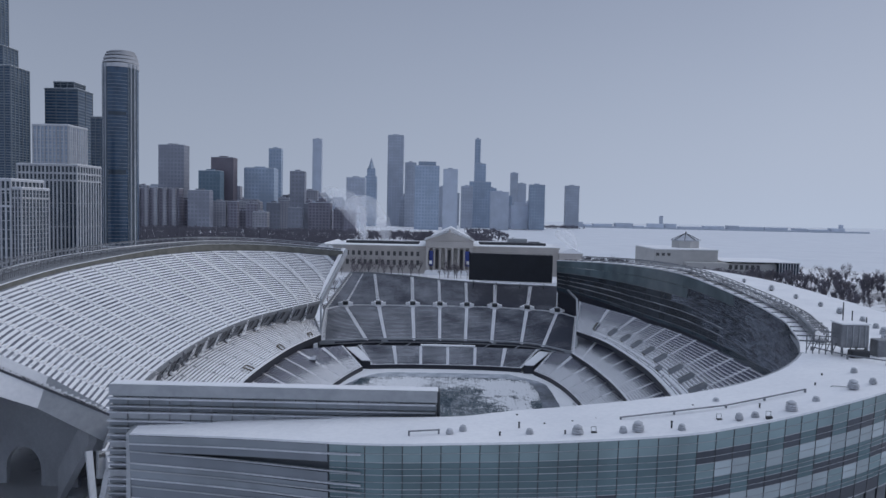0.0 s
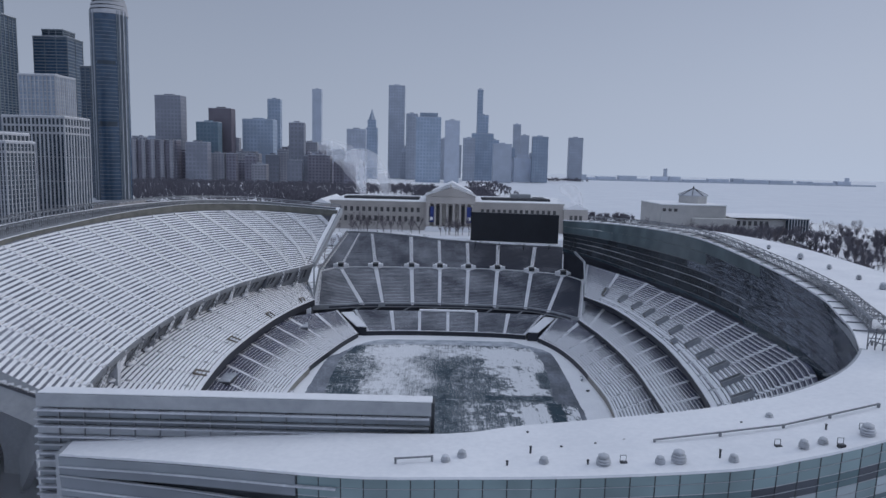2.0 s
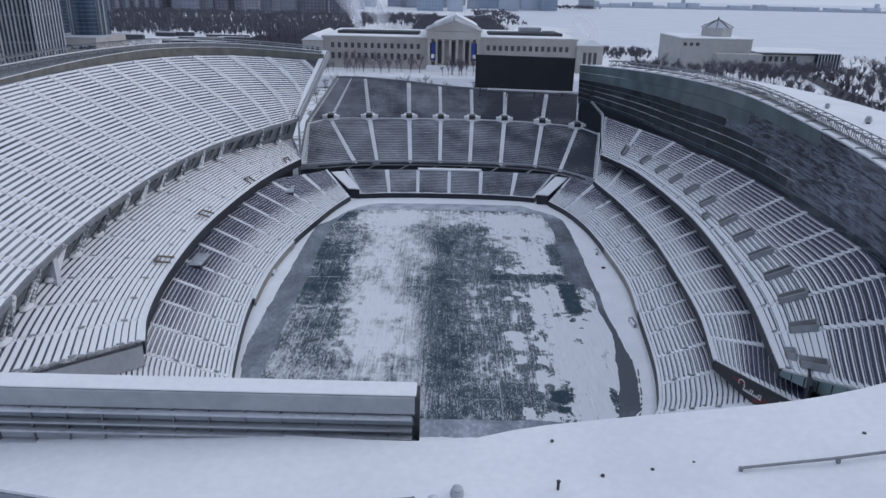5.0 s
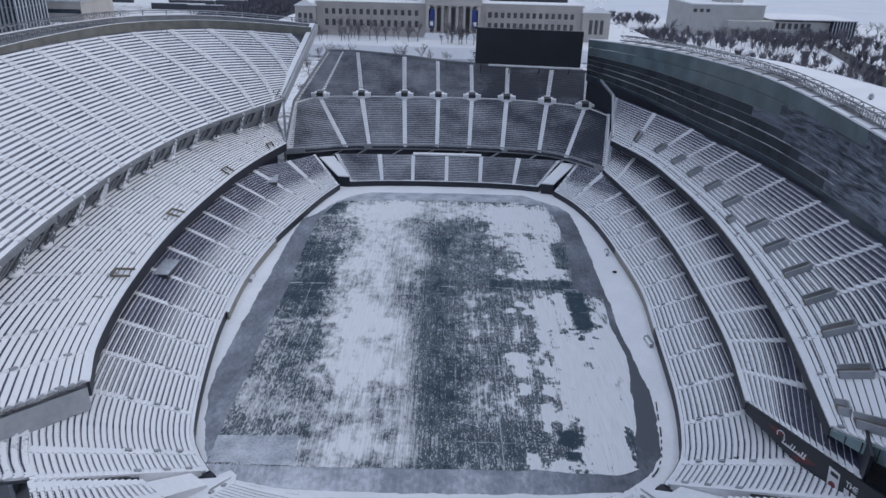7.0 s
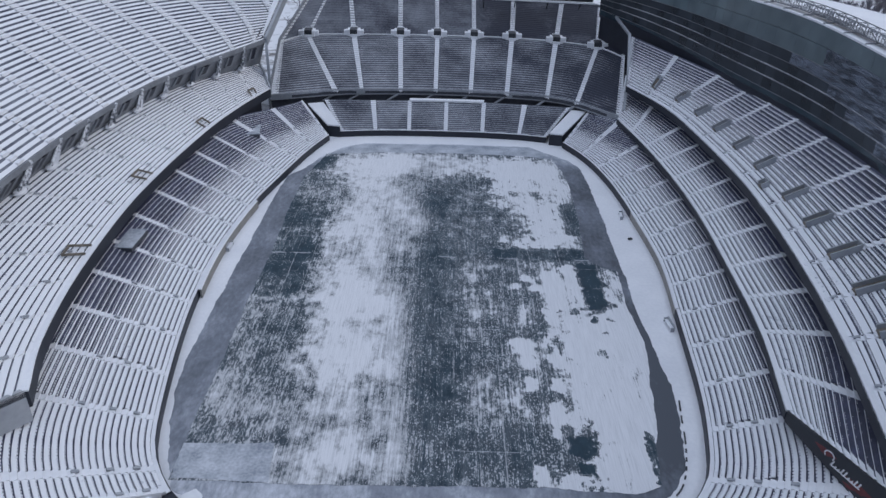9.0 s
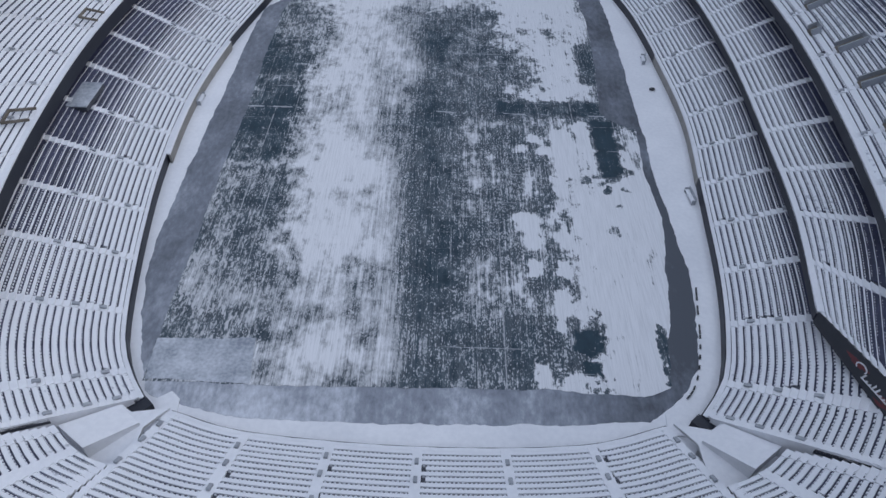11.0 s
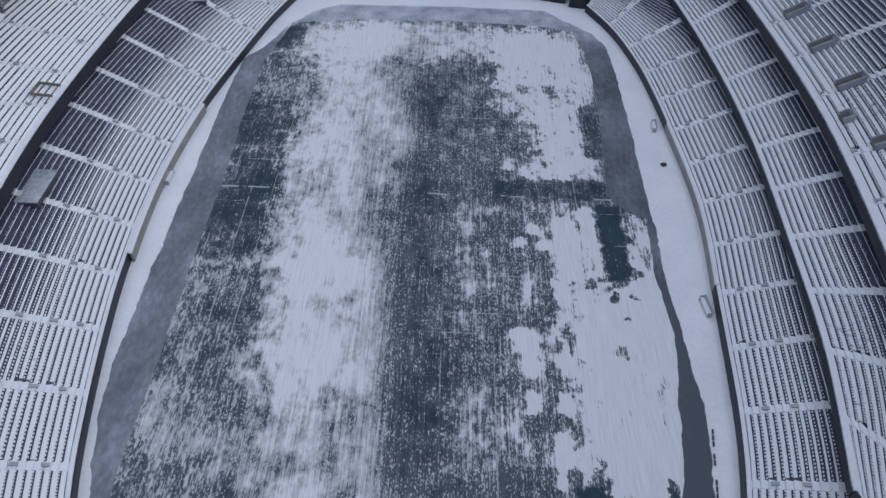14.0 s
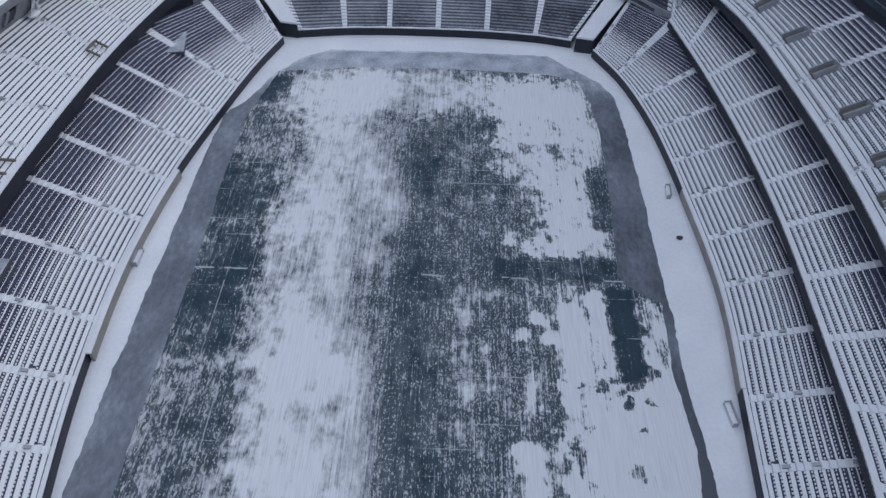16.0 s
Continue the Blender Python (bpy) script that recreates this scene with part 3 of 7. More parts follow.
def margin_material():
    """Grey slush along the sidelines, with snow drifted over it behind the north end line."""
    m, n, l, b = graph("trampled_grey_snow")
    vec = scaled(n, l, 1, 0.5, 1)
    sep = n.new("ShaderNodeSeparateXYZ")
    geo = n.new("ShaderNodeNewGeometry")
    l.new(geo.outputs["Position"], sep.inputs[0])
    big = node(n, "ShaderNodeTexNoise", Scale=0.16, Detail=5.0, Roughness=0.6)
    small = node(n, "ShaderNodeTexNoise", Scale=1.3, Detail=5.0, Roughness=0.65)
    for t in (big, small):
        l.new(vec, t.inputs["Vector"])
    north_end = node(n, "ShaderNodeMapRange", From_Min=256.0, From_Max=264.0, To_Max=0.30)
    l.new(sep.outputs["Y"], north_end.inputs["Value"])
    west_side = node(n, "ShaderNodeMapRange", From_Min=10.0, From_Max=-10.0, To_Max=0.09)
    l.new(sep.outputs["X"], west_side.inputs["Value"])
    south_end = node(n, "ShaderNodeMapRange", From_Min=154.0, From_Max=146.0, To_Max=0.20)
    l.new(sep.outputs["Y"], south_end.inputs["Value"])
    wet_side = node(n, "ShaderNodeMapRange", From_Min=196.0, From_Max=186.0, To_Max=-0.16)
    l.new(sep.outputs["Y"], wet_side.inputs["Value"])
    wet_east = n.new("ShaderNodeMath")
    wet_east.operation = "MULTIPLY"
    east_half = node(n, "ShaderNodeMapRange", From_Min=20.0, From_Max=30.0)
    l.new(sep.outputs["X"], east_half.inputs["Value"])
    l.new(wet_side.outputs["Result"], wet_east.inputs[0])
    l.new(east_half.outputs["Result"], wet_east.inputs[1])
    total = None
    for src, w in ((wet_east.outputs[0], 1.0), (south_end.outputs["Result"], 1.0), (big.outputs["Fac"], 0.6), (small.outputs["Fac"], 0.38), (north_end.outputs["Result"], 1.0), (west_side.outputs["Result"], 1.0)):
        k = n.new("ShaderNodeMath")
        k.operation = "MULTIPLY_ADD"
        k.inputs[1].default_value = w
        l.new(src, k.inputs[0])
        if total is None:
            k.inputs[2].default_value = 0.0
        else:
            l.new(total, k.inputs[2])
        total = k.outputs[0]
    r = ramp(n, l, total, [(0.40, (0.085, 0.095, 0.115)), (0.60, (0.19, 0.21, 0.25)), (0.72, (0.30, 0.325, 0.375)), (0.90, (0.62, 0.65, 0.71))])
    l.new(r.outputs["Color"], b.inputs["Base Color"])
    b.inputs["Roughness"].default_value = 0.8
    bp = node(n, "ShaderNodeBump", Strength=0.2, Distance=0.04)
    l.new(small.outputs["Fac"], bp.inputs["Height"])
    l.new(bp.outputs["Normal"], b.inputs["Normal"])
    return m


TRACK = margin_material()


def flat_patch(name, outline, z, material, thick=0.3, parent=None, label=""):
    bm = bmesh.new()
    vs = [bm.verts.new((x, y, z)) for x, y in outline]
    f = bm.faces.new(vs)
    if f.normal.z < 0:
        f.normal_flip()
    bm.normal_update()
    side = bmesh.ops.extrude_face_region(bm, geom=[f])["geom"]
    bmesh.ops.translate(bm, vec=(0, 0, -thick), verts=[g for g in side if isinstance(g, bmesh.types.BMVert)])
    bmesh.ops.recalc_face_normals(bm, faces=bm.faces)
    return part(name, bm, material, parent, label)


# the rounded floor of the bowl, its grey trampled margin, and the turf
WEST_WALL = [(-31.3, 143.3, 0), (-34.2, 147.2, 0), (-37.1, 153.5, 0), (-40.5, 170, 0), (-43.0, 188, 0), (-44.0, 208, 0), (-42.6, 228, 0), (-39.6, 246, 0), (-35.9, 264, 0), (-32.3, 276.3, 0)]
EAST_WALL = [(35.1, 143.2, 0), (38.9, 148.3, 0), (41.0, 154.5, 0), (43.3, 166, 0), (45.4, 185, 0), (47.4, 206, 0), (46.6, 228, 0), (44.8, 248, 0), (41.3, 264, 0), (36.5, 275.5, 0)]
SOUTH_WALL = [(-27.5, 141.5, 0), (-18, 139.0, 0), (1, 137.8, 0), (20, 138.6, 0), (30.5, 141.5, 0)]
NORTH_WALL = [(-29.5, 279.5, 0), (-18, 281.4, 0), (2, 282.2, 0), (20, 281.4, 0), (32, 279.2, 0)]
ring = [p[:2] for p in line(WEST_WALL, 30)] + [p[:2] for p in line(NORTH_WALL, 12)] + [p[:2] for p in line(EAST_WALL, 30)[::-1]] + [p[:2] for p in line(SOUTH_WALL, 12)[::-1]]
tagged(flat_patch("field_floor", [((x - 1) * 1.35 + 1, (y - 210) * 1.25 + 210) for x, y in ring], -0.02, SNOW, 0.6), "snow-covered floor of the stadium bowl", "floor", kind="structure")
MARGIN = [(-31.6, 144.9), (-34.2, 150.2), (-36.8, 158.2), (-38.5, 165.4), (-39.2, 172), (-39.3, 185), (-39.2, 218), (-39.3, 232), (-38.7, 249), (-35.4, 254), (-31.5, 264.7), (-27, 271), (-21.5, 274.5), (3, 275.3), (26.6, 275), (30.5, 271),
          (37.1, 264.4), (39.2, 258.3), (39.6, 245), (39.6, 227), (39.2, 212), (39.4, 202), (39.0, 192), (39.3, 175), (39.7, 169), (39, 161.3), (36.6, 150.7), (33.3, 146.2), (29.1, 143.4), (18.8, 142.5), (0, 142), (-19, 142), (-25.6, 143.1)]


def ragged(points, amount, seed, step=0.9):
    """An outline cut into short steps with an uneven edge."""
    rng = random.Random(seed)
    out = []
    for (xa, ya), (xb, yb) in zip(points, points[1:] + points[:1]):
        k = max(1, int(math.hypot(xb - xa, yb - ya) / step))
        for i in range(k):
            x, y = xa + (xb - xa) * i / k, ya + (yb - ya) * i / k
            f = amount * (noise.noise((x * 0.25, y * 0.25, seed)) + 0.6 * noise.noise((x * 1.1, y * 1.1, seed + 7)))
            out.append((x + f * (x - 1) / 40, y + f * (y - 210) / 60))
    return out


tagged(flat_patch("field_margin", ragged(MARGIN, 0.34, 3, 0.5), 0.02, TRACK, 0.3), "grey trampled margin round the turf", "ground", kind="structure")
tagged(flat_patch("turf", ragged([(-33.0, 147), (-20, 146.7), (0, 147.1), (16.7, 147.4), (29.1, 146.8), (33, 148.3), (34, 156), (35.4, 161), (36.2, 168.6), (37.6, 176), (38.1, 181), (37.4, 193), (38.2, 204.5), (35.4, 206.3), (33.6, 208), (32.4, 210), (33.3, 221), (34.0, 233), (34.4, 248), (33.8, 257), (32.0, 265.5), (24, 267.6), (3, 268.2), (-16, 267.4), (-31.0, 265.0), (-33.3, 253.7), (-34.3, 248), (-34.3, 228), (-33.6, 210), (-33.7, 190), (-33.3, 170)], 0.30, 5, 0.5), 0.06, TURF, 0.3), "dark green turf under streaked patchy snow", "sports field", kind="structure")

TARP = rough_material("frosted_tarpaulin", (0.24, 0.27, 0.32), (0.56, 0.59, 0.64), 4.0, 9.0, 0.75, 0, 0.15, 0.0)
tagged(flat_patch("frosted_margin", ragged([(-30.6, 265.4), (-26.6, 270.4), (-21.2, 273.9), (3, 274.7), (26.2, 274.4), (29.8, 270.6), (31.6, 266.4), (3, 266.8)], 0.3, 12), 0.04, TARP, 0.04), "frosted strip of the margin at the north end", "ground", kind="structure")
tagged(flat_patch("ground_cover", ragged([(-32.8, 147.2), (-19.7, 147.0), (-20.6, 153.9), (-33.2, 153.6)], 0.3, 9), 0.075, TARP, 0.04), "frosted grey ground cover on the turf's corner", "tarpaulin", kind="structure")

# ---- the lower bowl ----


def field_wall(stand, pts, side):
    """The padded wall between the field and the first row, with a coping of snow."""
    p = line(pts, 40)
    p[:, 2] = 0
    inner = offset(p, side * 0.35)
    verts, faces = [], []
    for a, b in zip(inner, p):
        verts += [(a[0], a[1], -0.3), (a[0], a[1], 1.66), (b[0], b[1], 1.66), (b[0], b[1], -0.3)]
    for i in range(len(p) - 1):
        k = i * 4
        for j in range(3):
            faces.append((k + j, k + j + 1, k + j + 5, k + j + 4))
    faces += [(0, 3, 2, 1), tuple(len(verts) - 4 + j for j in range(4))]
    raw("padded_wall", verts, faces, DARK_WALL, stand, "dark blue padded field wall")
    verts, faces = [], []
    for i, (a, b) in enumerate(zip(offset(p, side * 0.2), offset(p, -side * 0.55))):
        h = 1.82 + 0.06 * math.sin(i * 1.7)
        verts += [(a[0], a[1], 1.67), (a[0] , a[1], h), (b[0], b[1], h), (b[0], b[1], 1.67)]
    for i in range(len(p) - 1):
        k = i * 4
        for j in range(3):
            faces.append((k + j, k + j + 1, k + j + 5, k + j + 4))
    raw("snow_coping", verts, faces, SNOW, stand, "snow lying on the wall")


BEIGE = rough_material("beige_canvas", (0.24, 0.232, 0.22), (0.34, 0.33, 0.315), 3.0, 8.0, 0.85)


def sideline_cover(pts, side, a, b, out=0.95):
    """The canvas-covered wall behind the benches at midfield, with a drift of snow along its top."""
    t = thing("sideline_wall", "beige canvas-covered wall behind the sideline", "wall")
    p = line(pts, 81)
    p = p[(p[:, 1] > a) & (p[:, 1] < b)]
    q = offset(p, side * out)
    ribbon("canvas", np.c_[q[:, :2], np.zeros(len(q))], np.c_[q[:, :2], np.full(len(q), 1.75)], BEIGE, t, "", 0.35, -side)
    ribbon("snow_top", np.c_[q[:, :2], np.full(len(q), 1.75)], np.c_[offset(q, -side * 0.15)[:, :2], np.full(len(q), 2.0)], SNOW, t, "", 0.5, -side)


def lower_stand(label, pts, side, depth, rise, sections, rows, seed, snow=SNOW_SEAT, pitch=0.5, cover=(0.84, 0.5), lift=0.16, seats=NAVY_SEAT, base=DARK_CONCRETE, even=True, start=None, end=None, shade=(0.2, 1.0), first=0.0, roofed=(0.0, 1.0)):
    """A curved lower stand; start and end pull the ends of its back row to the walls of the ramps."""
    stand = thing("lower_stand", label, "grandstand")
    front = line([(x, y, 1.85) for x, y, z in pts], 61, even)
    back = offset(front, -side * depth, rise)
    for goal, k in ((start, 0), (end, 60)):
        if goal:
            pull = np.array(goal) - back[k]
            for i in range(61):
                f = max(0.0, 1 - abs(i - k) / 12)
                back[i] += pull * f * f * (3 - 2 * f)
    deck(stand, Slope(offset(front, -side * 0.35), back), sections, rows, cover, lift, snow, seats, base, pitch, gap=1.1, seed=seed, shade=shade, steps=6, rails=(0.10, 0.24, 0.42) if pitch else (), roofed=roofed,
         cuts=[0.0] + [first + (1 - first) * s / (sections - 1) for s in range(sections)] if first else None)
    field_wall(stand, pts, side)
    return stand


lower_stand("snow-covered lower stand of navy seats, west of the field", WEST_WALL, -1, 21.0, 9.35, 14, 26, 3, cover=(0.72, 0.10), end=(-42.5, 291.5, 7.0), shade=(0.05, 0.60), roofed=(0.09, 1.0, 0.30), first=0.035)
lower_stand("snow-covered lower stand of navy seats, east of the field", EAST_WALL, 1, 22.0, 10.05, 14, 27, 4, cover=(0.64, 0.08), end=(46.3, 291.0, 7.0), shade=(0.10, 0.55), roofed=(0.09, 1.0), first=0.044)
lower_stand("snow-covered lower stand of navy seats, south of the field", SOUTH_WALL, 1, 20.0, 8.35, 6, 24, 5, cover=(0.76, 0.66))
NORTH_AISLES = [(-29.5, 279.5, 0), (-19, 281.3, 0), (-9, 282.0, 0), (2, 282.2, 0), (13, 282, 0), (24, 281.0, 0), (32, 279.2, 0)]
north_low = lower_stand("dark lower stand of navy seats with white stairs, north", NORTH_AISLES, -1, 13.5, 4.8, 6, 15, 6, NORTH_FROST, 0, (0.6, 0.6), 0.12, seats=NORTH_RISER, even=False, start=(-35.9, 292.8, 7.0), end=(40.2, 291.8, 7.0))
nl = line([(x, y, 2.2) for x, y, z in NORTH_AISLES], 61, False)
nl = Slope(offset(nl, 0.6), offset(nl, 13.5, 4.8))
raw("snow_strip", [nl.at(u, v, h) for v in (0.93, 1.0) for h in (0.0, 0.5) for u in np.linspace(0.333, 0.667, 9)], [f for i in range(8) for f in ((i + 9, i + 10, i + 28, i + 27), (i, i + 1, i + 10, i + 9))], SNOW, north_low, "snow lying along the back row")


# ramps of snow at the four corner gates
def gate(label, a, b, c, d, za, zb, face):
    t = thing("corner_ramp", label, "ramp", "corner ramps of the bowl")
    def slab(top_a, top_b, low_a, low_b):
        bm = bmesh.new()
        v = [bm.verts.new(q) for q in ((*a, top_a), (*b, top_a), (*c, top_b), (*d, top_b), (*a, low_a), (*b, low_a), (*c, low_b), (*d, low_b))]
        for q in ((0, 1, 2, 3), (7, 6, 5, 4), (0, 4, 5, 1), (1, 5, 6, 2), (2, 6, 7, 3), (3, 7, 4, 0)):
            bm.faces.new([v[i] for i in q])
        bmesh.ops.recalc_face_normals(bm, faces=bm.faces)
        return bm

    part("snow_roof", slab(za, zb, za - 0.4, zb - 0.4), SNOW, t)
    # side blocks: near black for the mouth's shade, white where gaps looked dark
    part("side_wall", slab(za - 0.42, zb - 0.42, -0.2, -0.2), DARK_WALL if face else SNOW, t, "solid tunnel body, near black for the shade in its mouth" if face else "solid tunnel body, white to cover the dark below the roof")
    return t


gate("snow-covered ramp roof over the southwest tunnel", (-33.0, 141.5), (-30.0, 139.2), (-34.2, 135.0), (-37.9, 137.6), 3.0, 4.6, 0)
gate("snow-covered ramp roof over the southeast tunnel", (33.6, 139.2), (36.6, 141.5), (41.5, 137.8), (37.8, 135.0), 3.0, 4.6, 0)
for m in (-1, 1):
    def mirror(pts):
        return pts if m < 0 else [(3.6 - x, y) for x, y in pts]
    t = thing("tunnel_mouth", "dark tunnel mouth between snow-covered walls", "tunnel", "tunnel mouths of the bowl", at=(*mirror([(-31.8, 142.2)])[0], 0))
    # a solid dark block stands for the shade inside the mouth
    flat_patch("opening", mirror([(-33.2, 142.1), (-31.0, 143.6), (-29.9, 142.6), (-31.6, 140.8)]), 1.6, DARK_WALL, 1.7, t, "solid dark block for the shade in the mouth")
    flat_patch("snow_apron", mirror([(-33.2, 142.0), (-31.6, 140.9), (-27.4, 141.6), (-29.6, 139.0), (-29.9, 132.6), (-40.0, 137.0)]), 2.5, SNOW, 0.4, t, "snow over the tunnel walls")
    flat_patch("snow_floor", mirror([(-31.4, 141.4), (-30.2, 144.4), (-28.8, 145.4), (-27.6, 144.4), (-27.3, 141.4)]), 0.25, SNOW, 0.4, t, "drifted snow before the opening")
gate("snow-covered ramp roof over the northwest tunnel", (-33.1, 279.6), (-29.2, 278.9), (-36.2, 292.4), (-40.8, 290.7), 3.7, 6.4, 1)
gate("snow-covered ramp roof over the northeast tunnel", (32.5, 277.3), (36.3, 276.6), (45.0, 290.3), (40.6, 291.4), 3.7, 6.4, 1)

# white walls added to cover the dark gaps at the stands' ends
for name, a, b in (("end_wall", (-32.2, 142.9, 2.2), (-48.1, 130.4, 11.3)), ("end_wall", (35.8, 142.8, 2.2), (52.6, 129.9, 12.0))):
    t = thing("stair_wall", "low white wall added over the dark gap at the lower stand's end", "wall")
    d = Vector((b[0] - a[0], b[1] - a[1], 0)).normalized()
    n = Vector((-d.y, d.x, 0)) * 0.35
    v = [Vector(a) + Vector((0, 0, -2.6)), Vector(b) + Vector((0, 0, -6.0)), Vector(b) + Vector((0, 0, 0.25)), Vector(a) + Vector((0, 0, 0.25))]
    raw(name, [tuple(q - n) for q in v] + [tuple(q + n) for q in v], [(0, 1, 2, 3), (7, 6, 5, 4), (0, 4, 5, 1), (1, 5, 6, 2), (2, 6, 7, 3), (3, 7, 4, 0)], SNOW, t)
sideline_cover(WEST_WALL, -1, 190, 230)
sideline_cover(EAST_WALL, 1, 188, 231, 0.45)

# short dark lengths of a hose that lies along the snow of the southeast margin
hose = thing("field_hose", "dark hose half buried in the snow beside the field", "hose")
HOSE = line([(39.9, 165.5, 0.16), (39.2, 161.7, 0.16), (38.4, 156.9, 0.16), (37.4, 152.8, 0.16), (36.5, 150.1, 0.16), (35.3, 147.8, 0.16), (33.6, 145.9, 0.16)], 25)
for k in range(24):
    if k % 4 == 3 or k in (6, 13, 17):
        continue
    bm = bmesh.new()
    put_bar(bm, HOSE[k], HOSE[k] + (HOSE[k + 1] - HOSE[k]) * 0.8, 0.22, 0.12)
    part("hose_length", bm, DARK_STEEL, hose)

# the corner blocks behind the southern ramps
def corner(label, pts_front, pts_back, seed, snow=SNOW_SEAT):
    t = thing("corner_stand", label, "grandstand")
    deck(t, Slope(line(pts_front, 21), line(pts_back, 21)), 2, 17, (0.7, 0.6), 0.16, snow, NAVY_SEAT, DARK_CONCRETE, 0.5, gap=1.2, seed=seed)
    return t


corner("snow-covered corner stand beside the southwest ramp", [(-37.6, 136.9, 5.5), (-34.3, 134.2, 5.5), (-30.4, 132.6, 5.2)], [(-48.2, 130.0, 11.2), (-43.0, 123.6, 11.3), (-34.5, 120.5, 11.0)], 41, SNOW_DIMMED)
corner("snow-covered corner stand beside the southeast ramp", [(33.8, 132.4, 5.2), (38.0, 134.2, 5.5), (41.3, 136.8, 5.5)], [(38.0, 119.8, 11.6), (46.5, 123.2, 11.8), (52.7, 129.8, 11.9)], 42)

corner_rear = thing("corner_stand", "snow-covered rear block below the end of the west stand", "grandstand")
deck(corner_rear, Slope(line([(-47.6, 130.8, 11.25), (-51.2, 135.6, 11.25), (-57.0, 147.4, 11.25)], 21), line([(-58.5, 123.5, 15.5), (-63, 129, 16), (-68, 142, 16)], 21)), 2, 12, (0.68, 0.45), 0.15, SNOW_DIMMED, NAVY_SEAT, DARK_CONCRETE, 0.5, gap=1.1, seed=44)

# ---- the west stand ----
west = thing("west_stand", "tall snow-covered west stand with two decks", "grandstand")
WM_FRONT = line([(-49.5, 148.5, 13), (-53.5, 160, 13), (-57, 180, 13), (-59, 208, 13), (-57.5, 242, 13), (-54.5, 264, 13), (-50.5, 284, 12.6)], 61)
WM_BACK = line([(-60.5, 121, 20.5), (-68, 147, 21.2), (-72, 178, 21.5), (-73, 210, 21.5), (-70, 240, 21.5), (-65, 262, 21.2), (-55, 291, 19)], 61)
WU_FRONT = line([(-61, 128, 25.5), (-65.5, 150, 25.8), (-68.5, 177, 26), (-69.5, 210, 26), (-67, 238, 26), (-62.5, 256, 26), (-57.5, 271, 26), (-51.5, 288, 26)], 61)
WU_BACK = line([(-88, 108, 46), (-99, 140, 47.5), (-107, 185, 49), (-109, 225, 49.5), (-106.5, 262, 49.5), (-99, 293, 49), (-84, 313, 48), (-66, 321, 46.5), (-46, 322, 45)], 61)
deck(west, Slope(WM_FRONT, WM_BACK), 15, 19, (0.88, 0.75), 0.12, SNOW_SEAT, PALER_SEAT, DARK_CONCRETE, 0, gap=1.0, seed=11, rails=(0.15, 0.45, 0.75), thin=0.08)
WU_RIM = WU_FRONT * 0.13 + WU_BACK * 0.87  # the last row; behind it a parapet and a walkway reach back to the rim


def stair_lean(s, v):
    """The stairs of the upper deck run square to the rows, so that the last ones end against the raking parapet."""
    k = s - 8
    return (0.517 + 0.0648 * k) * (1 - v) + (0.446 + 0.0573 * k) * v


deck(west, Slope(WU_FRONT, WU_RIM), 17, 30, (0.70, 0.66), 0.16, SNOW_SEAT, WEST_BACKS, DARK_CONCRETE, 0, gap=2.0, seed=12, shade=(0.0, 0.6), thin=0.16, lean=stair_lean)
OLIVE = rough_material("stained_olive_concrete", (0.105, 0.107, 0.10), (0.19, 0.19, 0.175), 3.0, 10.0, 0.9, 0, 0.3, 0.1)
RISE = np.c_[np.zeros((61, 2)), np.interp(np.linspace(0, 1, 61), (0.4, 0.7), (0.2, 1.7))]  # the parapet grows towards the north
ribbon("row_parapet", raised(WU_RIM, -0.6), raised(WU_RIM, 1.0) + RISE, OLIVE, west, "stained olive-grey parapet behind the last row", 0.4, 1)
ribbon("parapet_coping", raised(offset(WU_RIM, -0.05), 1.0) + RISE, raised(offset(WU_RIM, -0.05), 1.1) + RISE, SNOW, west, "snow lying on the parapet", 0.5, 1)
sheet("rim_walk", Slope(raised(offset(WU_RIM, 0.3), 1.2), raised(WU_BACK, -0.9)), np.linspace(0, 1, 61), (0.0, 1.0), 0.3, CONCRETE, west, "grey walkway behind the parapet")


ribbon("front_snow", raised(offset(WM_FRONT, 0.5), 0.05), raised(offset(WM_FRONT, 0.5), 0.3), SNOW, west, "snow along the front edge", 1.0, -1)
# a deep near-black edge that stands for the shade below the deck
ribbon("front_fascia", raised(WM_FRONT, -2.4), raised(WM_FRONT, 0.05), DARK_WALL, west, "front edge of the middle deck, dark and deep for the shade below", 0.4, -1)
ribbon("upper_fascia", raised(WU_FRONT, -0.9), raised(WU_FRONT, 0.12), CONCRETE, west, "pale front edge of the upper deck", 0.4, -1)
ribbon("concourse_wall", np.c_[WM_BACK[:, :2] * 0.75 + WU_FRONT[:, :2] * 0.25, WM_BACK[:, 2] - 0.6], np.c_[WU_FRONT[:, :2], WU_FRONT[:, 2] - 0.9], CONCRETE, west, "leaning concrete wall below the upper deck", 0.4, 1)
# a near-black wall added where the void lies in shade
ribbon("under_wall", np.c_[offset(WM_FRONT, 3.0)[36:, :2], np.full(25, -0.8)], raised(offset(WM_FRONT, 3.0), -1.0)[36:], DARK_WALL, west, "near-black wall added for the shade under the middle deck", 0.4, 1)
RIM_DROP = np.interp(np.linspace(0, 1, 61), (0.0, 0.45, 0.75, 1.0), (-1.7, -1.5, -0.9, -0.9))
ribbon("rim_parapet", raised(WU_BACK, -1.4), raised(WU_BACK, 1.6) + np.c_[np.zeros((61, 2)), RIM_DROP], CONCRETE, west, "concrete parapet along the rim", 0.6, 1)
